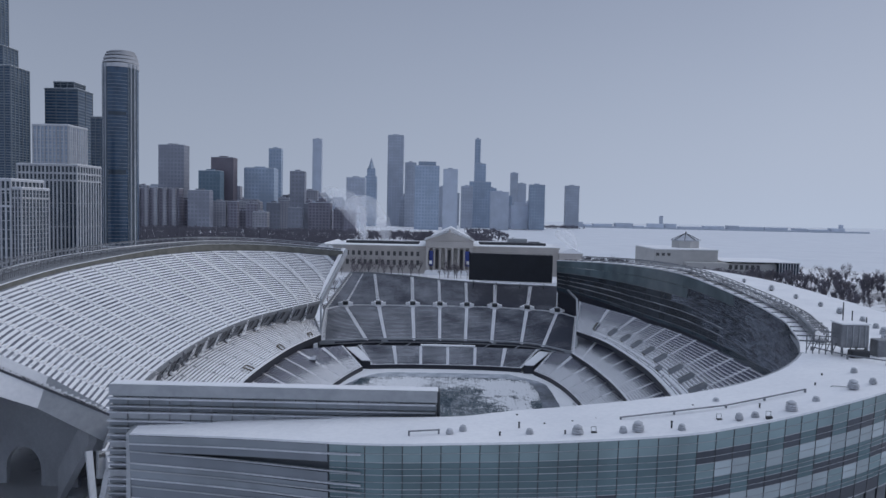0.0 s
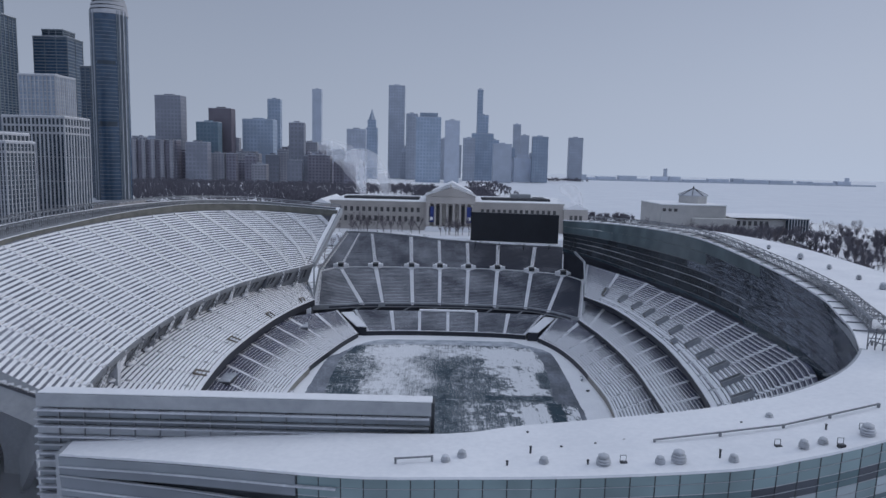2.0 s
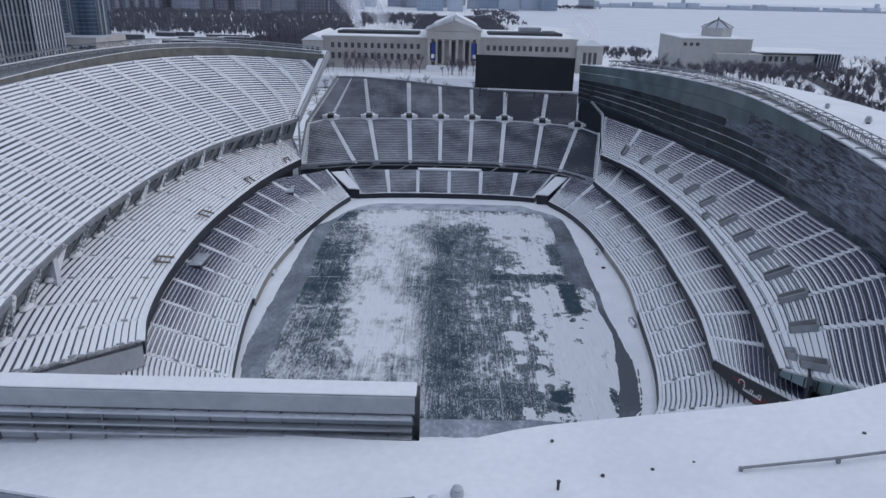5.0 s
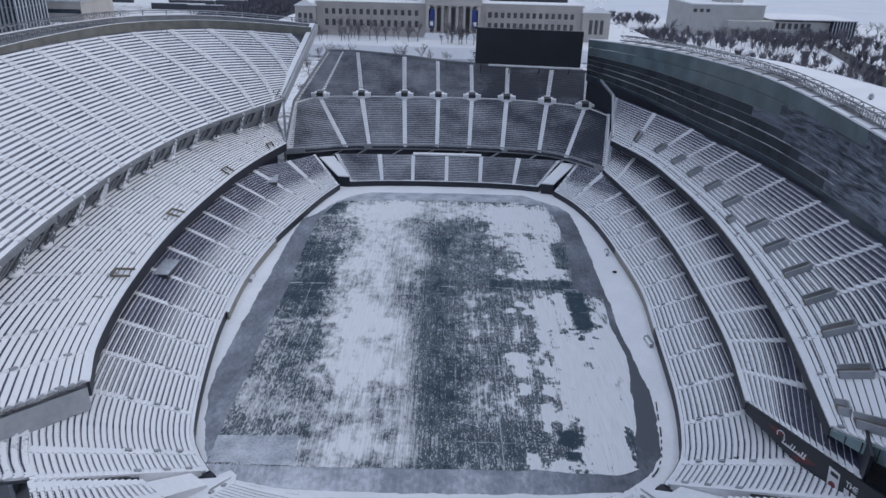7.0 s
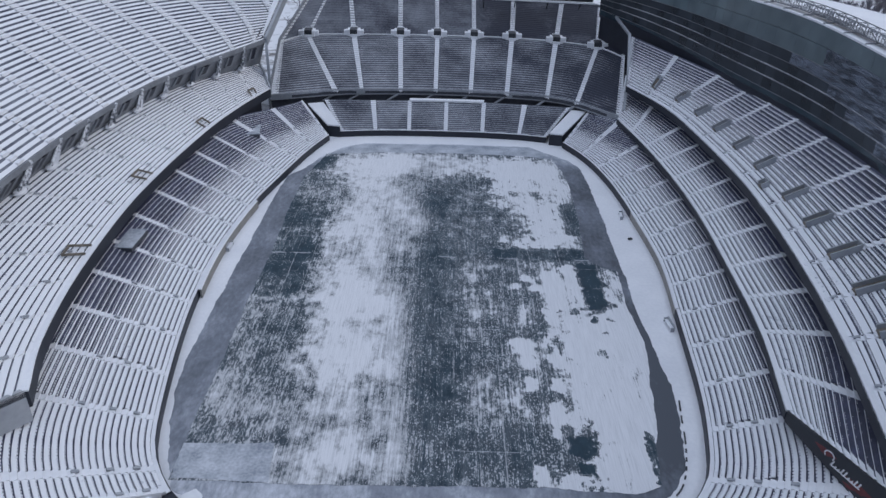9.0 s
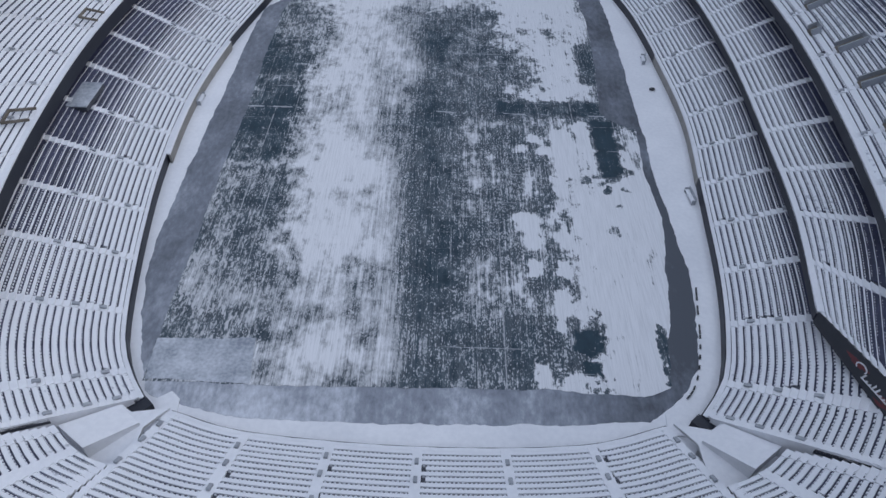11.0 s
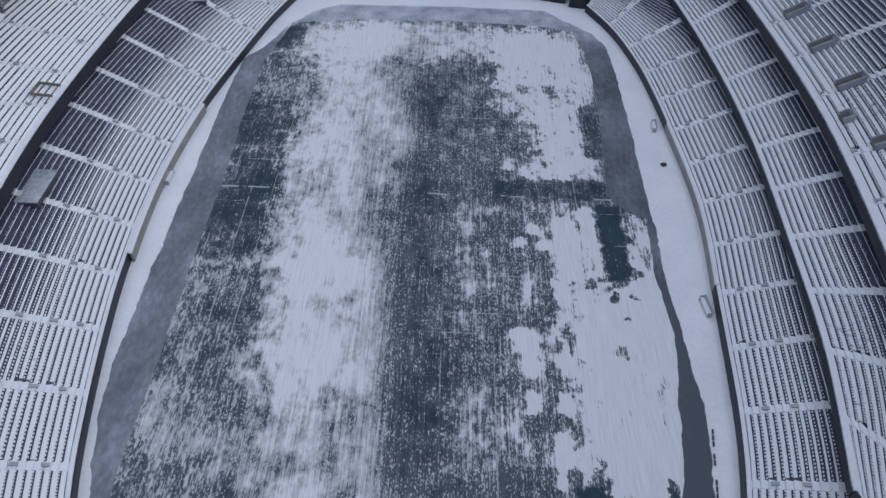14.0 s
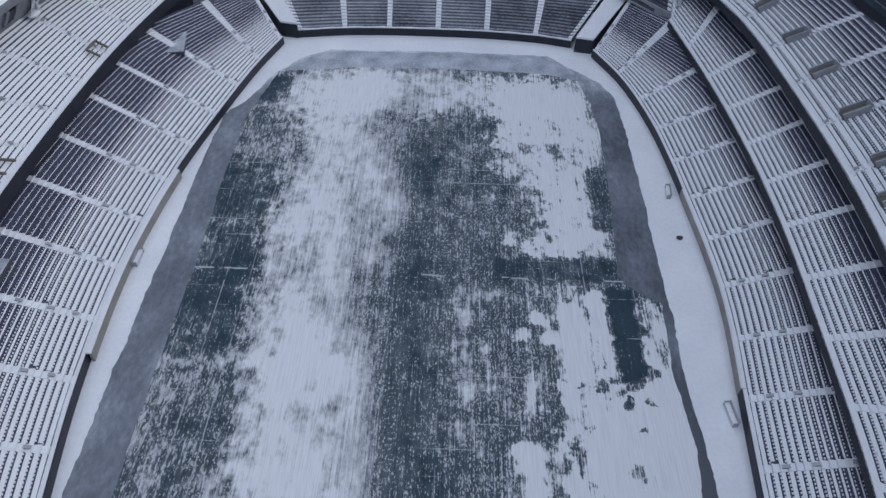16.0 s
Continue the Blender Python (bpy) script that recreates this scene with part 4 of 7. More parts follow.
ribbon("outer_wall", np.c_[offset(WU_BACK, 8)[:, :2], np.full(61, 4.0)][:53], raised(WU_BACK, -1.0)[:53], PALE_PANEL, west, "pale panelled outer wall", 0.6, 1)

# ---- the north deck ----
north = thing("north_stand", "dark north stand of navy seats with white stairs", "grandstand")
N_FRONT = line([(-52, 290, 8.3), (-33, 297.5, 8.3), (-25, 299, 8.3), (-12.7, 300.2, 8.3), (-1.6, 300.6, 8.3), (9.6, 300.3, 8.3), (21, 299.3, 8.3), (33.5, 296.8, 8.3), (42, 291.5, 8.3), (53, 278, 8.3)], 91, False)
N_MID = line([(-55, 322, 17.6), (-47, 329.5, 18.4), (-31.3, 332, 18.5), (-15, 333.5, 18.5), (-2, 334, 18.5), (11, 334, 18.5), (24.3, 333.3, 18.5), (39.5, 330.5, 18.3), (53, 325, 18), (60, 313, 17.5)], 91, False)
N_TOP = line([(-49, 366, 30.5), (-43, 366.5, 30.5), (-37, 366.5, 30.4), (-17, 364, 29.4), (-3, 361.5, 28.3), (11, 359.5, 27.6), (26, 357.3, 27), (44, 356, 26.7), (58, 354.5, 26.2), (65, 343, 22.5)], 91, False)
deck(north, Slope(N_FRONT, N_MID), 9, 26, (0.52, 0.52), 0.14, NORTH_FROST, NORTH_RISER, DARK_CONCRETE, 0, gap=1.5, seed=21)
deck(north, Slope(N_MID, N_TOP), 9, 20, (0.7, 0.7), 0.12, NORTH_BARE, NORTH_BARE, DARK_CONCRETE, 0, gap=1.5, seed=22)
ribbon("front_fascia", raised(N_FRONT, -1.2), raised(N_FRONT, 0.7), PALE_PANEL, north, "pale front edge of the north deck", 0.4, 1)

# ---- the east stand ----
east = thing("east_stand", "east stand with two club decks below a glass suite wall", "grandstand")
E2_FRONT = line([(49.6, 153.4, 9.0), (53.1, 172, 9), (54.8, 192, 9), (56, 213, 9), (55.8, 233, 9), (54.2, 254, 9), (51.6, 276, 8.8)], 61, False)
E2_BACK = line([(53, 130, 14.8), (66.5, 163, 15), (69.4, 190, 15), (70.5, 214, 15), (69.9, 236, 15), (67.8, 259, 15), (58.0, 301, 15)], 61, False)
E3_FRONT = line([(52.8, 137.5, 16.7), (58.3, 162, 16.5), (61.8, 187, 16.5), (63.6, 212, 16.5), (63.0, 237, 16.5), (60.7, 262, 16.5), (54.6, 283, 16.5)], 61, False)
E3_BACK = line([(60.5, 119.5, 22.6), (77.2, 158, 26), (79.4, 185, 26), (79.1, 211, 26), (77.0, 235.5, 26), (72.7, 260.5, 26), (59.4, 306, 26)], 61, False)
SUITE_BASE = line([(57, 103, 26), (66, 121, 26), (72.5, 138, 26), (76, 151, 26), (78.6, 168, 26), (79.5, 194, 26), (78.4, 223, 26), (73, 257, 26), (66, 296, 26.5), (53.5, 331, 28)], 61)
E3_STAIRS = [0.0, 0.083, 0.15, 0.217, 0.287, 0.362, 0.433, 0.533, 0.61, 0.687, 0.763, 0.838, 0.915, 1.0]
BURIED = {(0, i) for i in range(2, 8)} | {(s, i) for s in range(12) for i in (0, 2)}
deck(east, Slope(E2_FRONT, E2_BACK), 12, 18, (0.62, 0.06), 0.22, SNOW_SEAT, NAVY_SEAT, DARK_CONCRETE, 0.5, gap=1.1, seed=31, shade=(0.12, 0.56))
deck(east, Slope(E3_FRONT, E3_BACK), 12, 18, (0.60, 0.20), 0.23, SNOW_SEAT, NAVY_SEAT, DARK_CONCRETE, 0.5, gap=1.1, seed=32, shade=(0.0, 0.85), rails=(0.06,), buried=BURIED, cuts=E3_STAIRS)
ribbon("front_snow", raised(offset(E2_FRONT, -0.4), 0.1), raised(offset(E2_FRONT, -0.4), 0.5), SNOW, east, "snow along the front edge", 0.8, 1)
# near-black edges that stand for the shaded undersides of both decks
ribbon("club_fascia", raised(E2_FRONT, -1.2), raised(E2_FRONT, 0.3), DARK_WALL, east, "front edge of the club deck, near black for the shaded underside", 0.4, 1)
ribbon("front_snow", raised(offset(E3_FRONT, -0.4), 0.1), raised(offset(E3_FRONT, -0.4), 0.5), SNOW, east, "snow along the front edge", 0.8, 1)
ribbon("upper_fascia", raised(E3_FRONT, -1.5), raised(E3_FRONT, 0.3), DARK_WALL, east, "front edge of the upper deck, near black for the shaded underside", 0.4, 1)
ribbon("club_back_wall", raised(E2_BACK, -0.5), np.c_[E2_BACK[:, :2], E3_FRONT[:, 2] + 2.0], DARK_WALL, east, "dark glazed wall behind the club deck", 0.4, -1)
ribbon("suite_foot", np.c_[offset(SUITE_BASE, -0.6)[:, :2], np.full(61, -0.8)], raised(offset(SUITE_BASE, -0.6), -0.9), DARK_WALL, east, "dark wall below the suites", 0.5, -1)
GLASS_TOP = line([(54, 104.8, 44.2), (59.5, 116, 44.0), (66, 131.5, 43.2), (73.5, 152, 42.6), (79, 186, 43.2), (78.5, 230, 45.2), (73, 266, 45.0), (66, 300, 43.6), (53, 331, 42)], 61)
# ---- the roof of the south and east buildings ----
ROOF_IN = line([(-40, 93, 36), (-20, 90.5, 37.2), (0.3, 88.0, 38.4), (8.6, 89.5, 38.9), (17, 90.4, 39.5), (30, 91.2, 40.9), (39.6, 93.6, 42.1), (47.7, 98, 43.3), (54, 104.8, 44.4), (59.5, 116, 44.2), (66, 131, 43.3), (74, 152, 42.7), (79.5, 186, 43.3), (79, 230, 45.3), (73.5, 266, 45.1), (66.5, 300, 43.7), (53.5, 331, 42.1)], 121)
ROOF_OUT = line([(-39, 86, 36), (-25, 82.8, 36.9), (-8.8, 78.6, 37.9), (1.3, 77.6, 38.5), (14, 76.9, 39.3), (27, 76.5, 40.5), (33, 77.4, 41.2), (40, 79, 42.1), (52.5, 83, 44), (66, 92, 45.2), (84, 112, 45.0), (98, 144, 43.8), (104, 182, 43.6), (103, 222, 44.8), (97, 260, 44.8), (89, 290, 43.6), (73, 332, 42.2)], 121)
glasshouse = thing("south_building", "curved glass building with a snow-covered roof", "building")
sheet("roof", Slope(ROOF_OUT, ROOF_IN), np.linspace(0, 1, 121), np.linspace(0, 1, 5), 0.3, SNOW, glasshouse, "white roof under deep snow")
# ---- ground, lake and city ----
GROUND = dusted("snowy_ground", (0.17, 0.165, 0.17), 0.72, 10.0)
LAKE = rough_material("frozen_lake", (0.60, 0.63, 0.69), (0.68, 0.71, 0.76), 60.0, 9.0, 0.6, 0, 0.1, 0.0)
bm = bmesh.new()
bmesh.ops.create_grid(bm, x_segments=1, y_segments=1, size=6000, matrix=Matrix.Translation((0, 1500, -2.4)))
tagged(part("lake", bm, LAKE), "frozen lake under snow", "lake", kind="structure")
tagged(flat_patch("ground", [(-4000, -800), (640, -800), (560, 500), (535, 850), (480, 930), (300, 900), (215, 950), (200, 1120), (225, 1420), (130, 1650), (135, 2100), (175, 2620), (450, 2900), (560, 3300), (560, 4800), (-4000, 4800)], -0.8, GROUND, 1.5), "snowy park ground with bare patches", "ground", kind="structure")


def again(ob, dx, dy, dz, turn=0.0):
    """One more piece on the same mesh."""
    o = ob.copy()
    scene.collection.objects.link(o)
    o.matrix_basis = Matrix.Translation((dx, dy, dz)) @ Matrix.Rotation(turn, 4, "Z") @ ob.matrix_basis
    return o


BAG = (43.9, 218.8)
FRAMES = (((-42.7, 210.0), 3.14, 3.2), ((43.7, 185.7), 0.1, 3.4), ((44.2, 230.2), -0.1, 3.0))
ROUGH_SNOW = dusted("patchy_snow", (0.08, 0.09, 0.11), 0.5, 0.8)

# ---- the suite wall over the east decks: four glazed storeys and a teal crown ----
def between(lower, upper, f):
    return np.array(lower) * (1 - f) + np.array(upper) * f


LEVELS = (0.0, 0.12, 0.25, 0.38, 0.50, 0.62, 0.81, 1.0)
rng = random.Random(61)
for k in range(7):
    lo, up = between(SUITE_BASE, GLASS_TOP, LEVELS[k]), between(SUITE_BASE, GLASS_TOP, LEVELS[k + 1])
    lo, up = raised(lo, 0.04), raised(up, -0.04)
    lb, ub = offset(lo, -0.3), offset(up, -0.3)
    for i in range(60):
        # one glass wall in two tones: open dark storeys to the north, and to the south a mirrored sheet with the
        # reflected stands put into its colour
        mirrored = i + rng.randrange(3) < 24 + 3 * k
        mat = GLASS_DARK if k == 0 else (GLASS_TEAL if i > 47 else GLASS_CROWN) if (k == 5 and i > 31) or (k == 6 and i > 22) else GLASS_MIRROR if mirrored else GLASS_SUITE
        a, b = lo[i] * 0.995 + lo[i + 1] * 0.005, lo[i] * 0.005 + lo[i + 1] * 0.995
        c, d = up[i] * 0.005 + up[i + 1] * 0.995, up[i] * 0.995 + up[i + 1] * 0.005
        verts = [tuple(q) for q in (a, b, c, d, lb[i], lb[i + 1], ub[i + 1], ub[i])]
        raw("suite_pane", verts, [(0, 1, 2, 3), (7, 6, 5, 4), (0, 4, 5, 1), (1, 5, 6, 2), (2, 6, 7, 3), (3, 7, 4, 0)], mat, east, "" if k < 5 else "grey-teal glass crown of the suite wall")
    if k < 5:
        edge = between(SUITE_BASE, GLASS_TOP, LEVELS[k + 1])[18 + 3 * k:]
        ribbon("balcony_slab", raised(edge, -0.14), raised(edge, 0.12), STEEL, east, "thin grey edge of a suite storey", 0.35, -1)
        if k in (1, 2):
            ribbon("balcony_snow", raised(edge, 0.13), raised(edge, 0.24), ROUGH_SNOW, east, "patchy snow on a ledge", 0.25, -1)
ribbon("wall_foot", raised(SUITE_BASE, -1.0), raised(SUITE_BASE, 1.2), DARK_WALL, east, "dark wall behind the last row", 0.5, -1)
ribbon("snow_edge", raised(GLASS_TOP, 0.0), raised(GLASS_TOP, 0.35), SNOW, east, "snow along the top of the glass", 0.9, -1)


# ---- the lattice rails along the rims ----
def lattice(name, label, p, height, width, every, stuff=False):
    """A walkway truss that follows a line: chords, posts and diagonals, one part a bay."""
    t = thing(name, label, "railing")
    q = offset(p, -width)
    idx = list(range(0, len(p), every))
    whole = bmesh.new()
    for a, b in zip(idx, idx[1:]):
        bm = whole if stuff else bmesh.new()
        A, B, C, D = (Vector(v) for v in (p[a], p[b], q[b], q[a]))
        up = Vector((0, 0, height))
        for m, o in ((A, B), (D, C), (A + up, B + up), (D + up, C + up)):
            put_bar(bm, m, o, 0.16)
        for m, o in ((A, A + up), (D, D + up), (A, D), (A + up, D + up), (A, B + up), (D + up, C), (A + up, C + up)):
            put_bar(bm, m, o, 0.11)
        for f in (0.25, 0.5, 0.75):
            m = A.lerp(B, f)
            put_bar(bm, m, m + up, 0.08)
            lamp = bmesh.new()
            put_box(lamp, m + up * 0.9, (0.45, 0.45, 0.4))
            bmesh.ops.bevel(lamp, geom=lamp.edges[:], offset=0.06, segments=1, affect="EDGES")
            part("floodlight", lamp, PALE_PANEL, t, "small pale floodlight")
        if not stuff:
            part("truss_bay", bm, STEEL, t)
    if stuff:
        tagged(part("lattice", whole, STEEL, t), "fine grey steel lattice of bars and posts", kind="stuff")
    else:
        whole.free()
    bm = bmesh.new()
    for a, b in zip(idx, idx[1:]):
        A, B, C, D = (Vector(v) for v in (p[a], p[b], q[b], q[a]))
        vs = [bm.verts.new(v + Vector((0, 0, 0.12))) for v in (A, B, C, D)]
        bm.faces.new(vs)
    bmesh.ops.remove_doubles(bm, verts=bm.verts, dist=0.01)
    bmesh.ops.solidify(bm, geom=bm.faces[:], thickness=0.12)
    part("catwalk", bm, ROUGH_SNOW, t, "patchily snowed catwalk")
    return t


e_rim = offset(GLASS_TOP, -2.2)
e_rim[:, 2] += 0.7
lattice("roof_truss", "grey steel lattice truss along the east roof edge", e_rim[3:57], 1.7, 2.0, 1)
for i in range(3, 57, 2):
    bm = bmesh.new()
    a, b = Vector(GLASS_TOP[i]), Vector(offset(GLASS_TOP, -6.5)[i])
    put_bar(bm, a + Vector((0, 0, 0.45)), b + Vector((0, 0, 0.75)), 0.22)
    put_bar(bm, b + Vector((0, 0, -0.6)), b + Vector((0, 0, 0.75)), 0.22)
    part("outrigger", bm, STEEL, east)
w_rim = offset(WU_BACK, 1.2)
w_rim[:, 2] += 1.2 + RIM_DROP
lattice("rim_truss", "grey steel lattice of floodlights along the west rim", w_rim[1:46], 2.0, -2.2, 1, True)
front_rim = raised(offset(WU_RIM, 1.9), 1.35)
lattice("parapet_truss", "snow-dusted steel lattice above the last row of the west stand", front_rim[0:44], 2.1, -1.6, 1, True)
for height, size in ((1.0, 0.34), (0.35, 0.2)):
    bm = bmesh.new()
    for i in range(43, 60):
        put_bar(bm, w_rim[i] + np.array((0, 0, height + 0.9)), w_rim[i + 1] + np.array((0, 0, height + 0.9)), size)
    part("rim_pipe", bm, PALE_PANEL, west, "pale pipe rail along the northern rim")
for i in range(44, 60, 2):
    bm = bmesh.new()
    put_bar(bm, w_rim[i] - np.array((0, 0, 0.9)), w_rim[i] + np.array((0, 0, 1.9)), 0.36)
    part("rail_post", bm, PALE_PANEL, west)
ribbon("rim_coping", raised(offset(WU_BACK, -0.1), 1.6) + np.c_[np.zeros((61, 2)), RIM_DROP], raised(offset(WU_BACK, -0.1), 1.82) + np.c_[np.zeros((61, 2)), RIM_DROP], SNOW, west, "snow lying on the rim", 0.7, 1)

# the end walls of the west stand: a raking parapet to the north, a panelled cheek to the south
def rake(name, a, b, below, above, material, parent, label="", thick=0.5):
    d = Vector((b[0] - a[0], b[1] - a[1], 0)).normalized()
    n = Vector((-d.y, d.x, 0)) * thick
    a, b = Vector(a), Vector(b)
    lo, hi = Vector((0, 0, -below)), Vector((0, 0, above))
    v = [a + lo, b + lo, b + hi, a + hi]
    verts = [tuple(q) for q in v] + [tuple(q + n) for q in v]
    return raw(name, verts, [(0, 1, 2, 3), (7, 6, 5, 4), (0, 4, 5, 1), (1, 5, 6, 2), (2, 6, 7, 3), (3, 7, 4, 0)], material, parent, label)


rake("parapet_snow", tuple(WU_FRONT[-1] + np.array((-0.2, 0, 0.9))), tuple(WU_BACK[-1] + np.array((-0.2, 0, 0.9))), 0.0, 0.35, SNOW, west, "snow on the raking parapet", 1.6)
rake("end_parapet", tuple(WU_FRONT[-1]), tuple(WU_BACK[-1]), 1.6, 0.9, PALE_PANEL, west, "pale raking parapet at the north end", -0.9)
rake("end_parapet", tuple(WM_FRONT[-1]), tuple(WM_BACK[-1]), 2.4, 0.8, PALE_PANEL, west, "pale raking parapet at the north end", -0.5)
rake("end_post", (-51.2, 286.5, 17.0), (-51.6, 288.6, 20.5), 6.5, 6.0, PALE_PANEL, west, "pale raking mast at the north end", -0.7)
BOX_FACES = [(0, 1, 2, 3), (7, 6, 5, 4), (0, 4, 5, 1), (1, 5, 6, 2), (2, 6, 7, 3), (3, 7, 4, 0)]
knee = WU_FRONT[0] * 0.68 + WU_BACK[0] * 0.32 + np.array((0, 0, 1.9))
toe, tip = WU_FRONT[0] + np.array((0, 0, 0.3)), WU_BACK[0] + np.array((0, 0, 2.6))
verts = [tuple(toe), tuple(knee), tuple(knee + np.array((-1.6, -0.6, -5.6))), tuple(toe + np.array((-0.4, -0.6, -6.0)))]
verts += [tuple(np.array(q) + np.array((-0.5, 0.6, -0.2))) for q in verts]
raw("end_cheek", verts, BOX_FACES, PALE_PANEL, west, "grey panelled cheek of the upper deck")
# white face: the fog-lit look of the deck's end put into colour
verts = [tuple(knee), tuple(tip), tuple(tip + np.array((-3.0, -2.0, -7.5))), tuple(knee + np.array((-1.6, -0.6, -5.6)))]
verts += [tuple(np.array(q) + np.array((-0.5, 0.7, -0.2))) for q in verts]
raw("outer_cheek", verts, BOX_FACES, SNOW, west, "sloping outer face of the deck's end, white for the fog-lit look")
rake("end_cheek", tuple(WM_FRONT[0]), tuple(WM_BACK[0]), 4.6, 0.35, PALE_PANEL, west, "grey panelled cheek of the middle deck", -0.6)

# the wall under the west upper deck: a solid dark box in each bay for the shade in its doorway, and a raking pier at
# each stair
def wall_at(u, f):
    """A point of the leaning wall, f of the way up it."""
    x = min(u * 60, 59.999)
    k = int(x)
    m = Vector(WM_BACK[k]).lerp(Vector(WM_BACK[k + 1]), x - k)
    w = Vector(WU_FRONT[k]).lerp(Vector(WU_FRONT[k + 1]), x - k)
    lo = Vector((m.x * 0.75 + w.x * 0.25, m.y * 0.75 + w.y * 0.25, m.z - 0.6))
    return lo.lerp(Vector((w.x, w.y, w.z - 0.9)), f)


for i in range(15):
    u = (i + 0.5) / 15
    p, q = wall_at(u, 0.40), wall_at(u, 0.90)
    along = (wall_at(u + 0.01, 0.5) - wall_at(u - 0.01, 0.5)).normalized()
    up = (q - p).normalized()
    out = along.cross(up) if along.cross(up).x > 0 else up.cross(along)
    turn = Matrix((along, up, out)).transposed().to_4x4()
    bm = bmesh.new()
    put_box(bm, (p + q) / 2 + out * 0.14, (1.5 + 0.9 * (i > 8), (q - p).length, 0.4), turn)
    part("doorway", bm, DARK_WALL, west, "solid dark box for the shade in a doorway onto the deck")
    bm = bmesh.new()
    for shift in (-1.3, 1.3):
        put_box(bm, (p + q) / 2 + along * shift + out * 0.18, (0.75, (q - p).length + 0.3, 0.5), turn)
    put_box(bm, p - up * 0.1 + out * 0.18, (3.3, 0.25, 0.52), turn)
    part("door_reveal", bm, CONCRETE, west, "concrete reveals of the doorway")
    if i:
        u = i / 15
        p, q = wall_at(u, 0.0), wall_at(u, 1.0)
        bm = bmesh.new()
        put_bar(bm, p + Vector((1.5, 0.9, 0.2)), q + Vector((0.35, 0, 0.9)), 0.7, 0.9)
        put_bar(bm, p + Vector((1.5, -1.2, 0.1)), q + Vector((0.35, 0, 0.7)), 0.35, 0.5)
        part("raking_pier", bm, ROUGH_SNOW, west, "snow-dusted concrete pier")
        bm = bmesh.new()
        bmesh.ops.create_icosphere(bm, subdivisions=2, radius=1.0, matrix=Matrix.Translation(p + Vector((1.3, 0, 0.3))) @ Matrix.Diagonal((1.0, 1.7, 0.6, 1)))
        part("snow_drift", bm, SNOW, west, "snow drifted against the pier")


RAIL_BROWN = rough_material("weathered_brown_concrete", (0.10, 0.088, 0.074), (0.19, 0.168, 0.142), 1.5, 8.0, 0.9)


# openings in the decks: a dark well with a rail on three sides
def vomitory(slope, u, v, du, dv, parent, name="vomitory"):
    a, b, c, d = slope.at(u - du, v, 0.25), slope.at(u + du, v, 0.25), slope.at(u + du, v + dv, 0.25), slope.at(u - du, v + dv, 0.25)
    t = part(name, _well(a, b, c, d), RAIL_BROWN, parent, "brown-grey opening onto the stairs")
    bm = bmesh.new()
    for p, q in ((a, d), (d, c), (c, b)):
        put_bar(bm, Vector(p) + Vector((0, 0, 0.55)), Vector(q) + Vector((0, 0, 0.55)), 0.24, 1.2)
    part("well_wall", bm, PALE_PANEL, t, "pale wall round the opening")


def _well(a, b, c, d):
    bm = bmesh.new()
    z = min(a[2], b[2])
    top = [bm.verts.new((p[0], p[1], p[2] + 0.42)) for p in (a, b, c, d)]
    low = [bm.verts.new((p[0], p[1], z - 0.4)) for p in (a, b, c, d)]
    bm.faces.new(top)
    bm.faces.new(low[::-1])
    for i in range(4):
        bm.faces.new((top[i], low[i], low[(i + 1) % 4], top[(i + 1) % 4]))
    bmesh.ops.recalc_face_normals(bm, faces=bm.faces)
    return bm


e3 = Slope(E3_FRONT, E3_BACK)
for u in [0.017] + E3_STAIRS[1:-1]:
    vomitory(e3, u, 0.18, 0.0054, 0.22, east)
for u in (0.483, 0.03):
    vomitory(e3, u, 0.08, 0.006, 0.08, east)
wm = Slope(WM_FRONT, WM_BACK)
for u in (0.262, 0.49, 0.727, 0.93):
    bm = bmesh.new()
    a, b, c, d = (Vector(wm.at(u + i, v, 0.9)) for i, v in ((-0.011, 0.0), (-0.011, 0.16), (0.011, 0.16), (0.011, 0.0)))
    for p, q in ((a, b), (b, c), (c, d)):
        put_bar(bm, p, q, 0.26, 0.4)
    part("stair_rail", bm, RAIL_BROWN, west, "brownish rail round a stair head")

for x, y, z, turn in ((-57.0, 197.5, 8.4, 0.0), (-50.0, 262.0, 7.6, 0.2), (-54.0, 147.5, 8.8, -0.3)):
    t = thing("platform", "snow-covered camera platform above the lower rows", "platform", "platforms of the west stand", at=(x, y, z - 1))
    bm = bmesh.new()
    put_box(bm, (x, y, z - 0.4), (3.4, 7.5, 0.8), Matrix.Rotation(turn, 4, "Z"))
    part("body", bm, DARK_CONCRETE, t)
    bm = bmesh.new()
    put_box(bm, (x, y, z + 0.12), (3.5, 7.6, 0.24), Matrix.Rotation(turn, 4, "Z"))
    bmesh.ops.bevel(bm, geom=bm.edges[:], offset=0.08, segments=1, affect="EDGES")
    part("snow", bm, TARP, t, "thin grey snow")

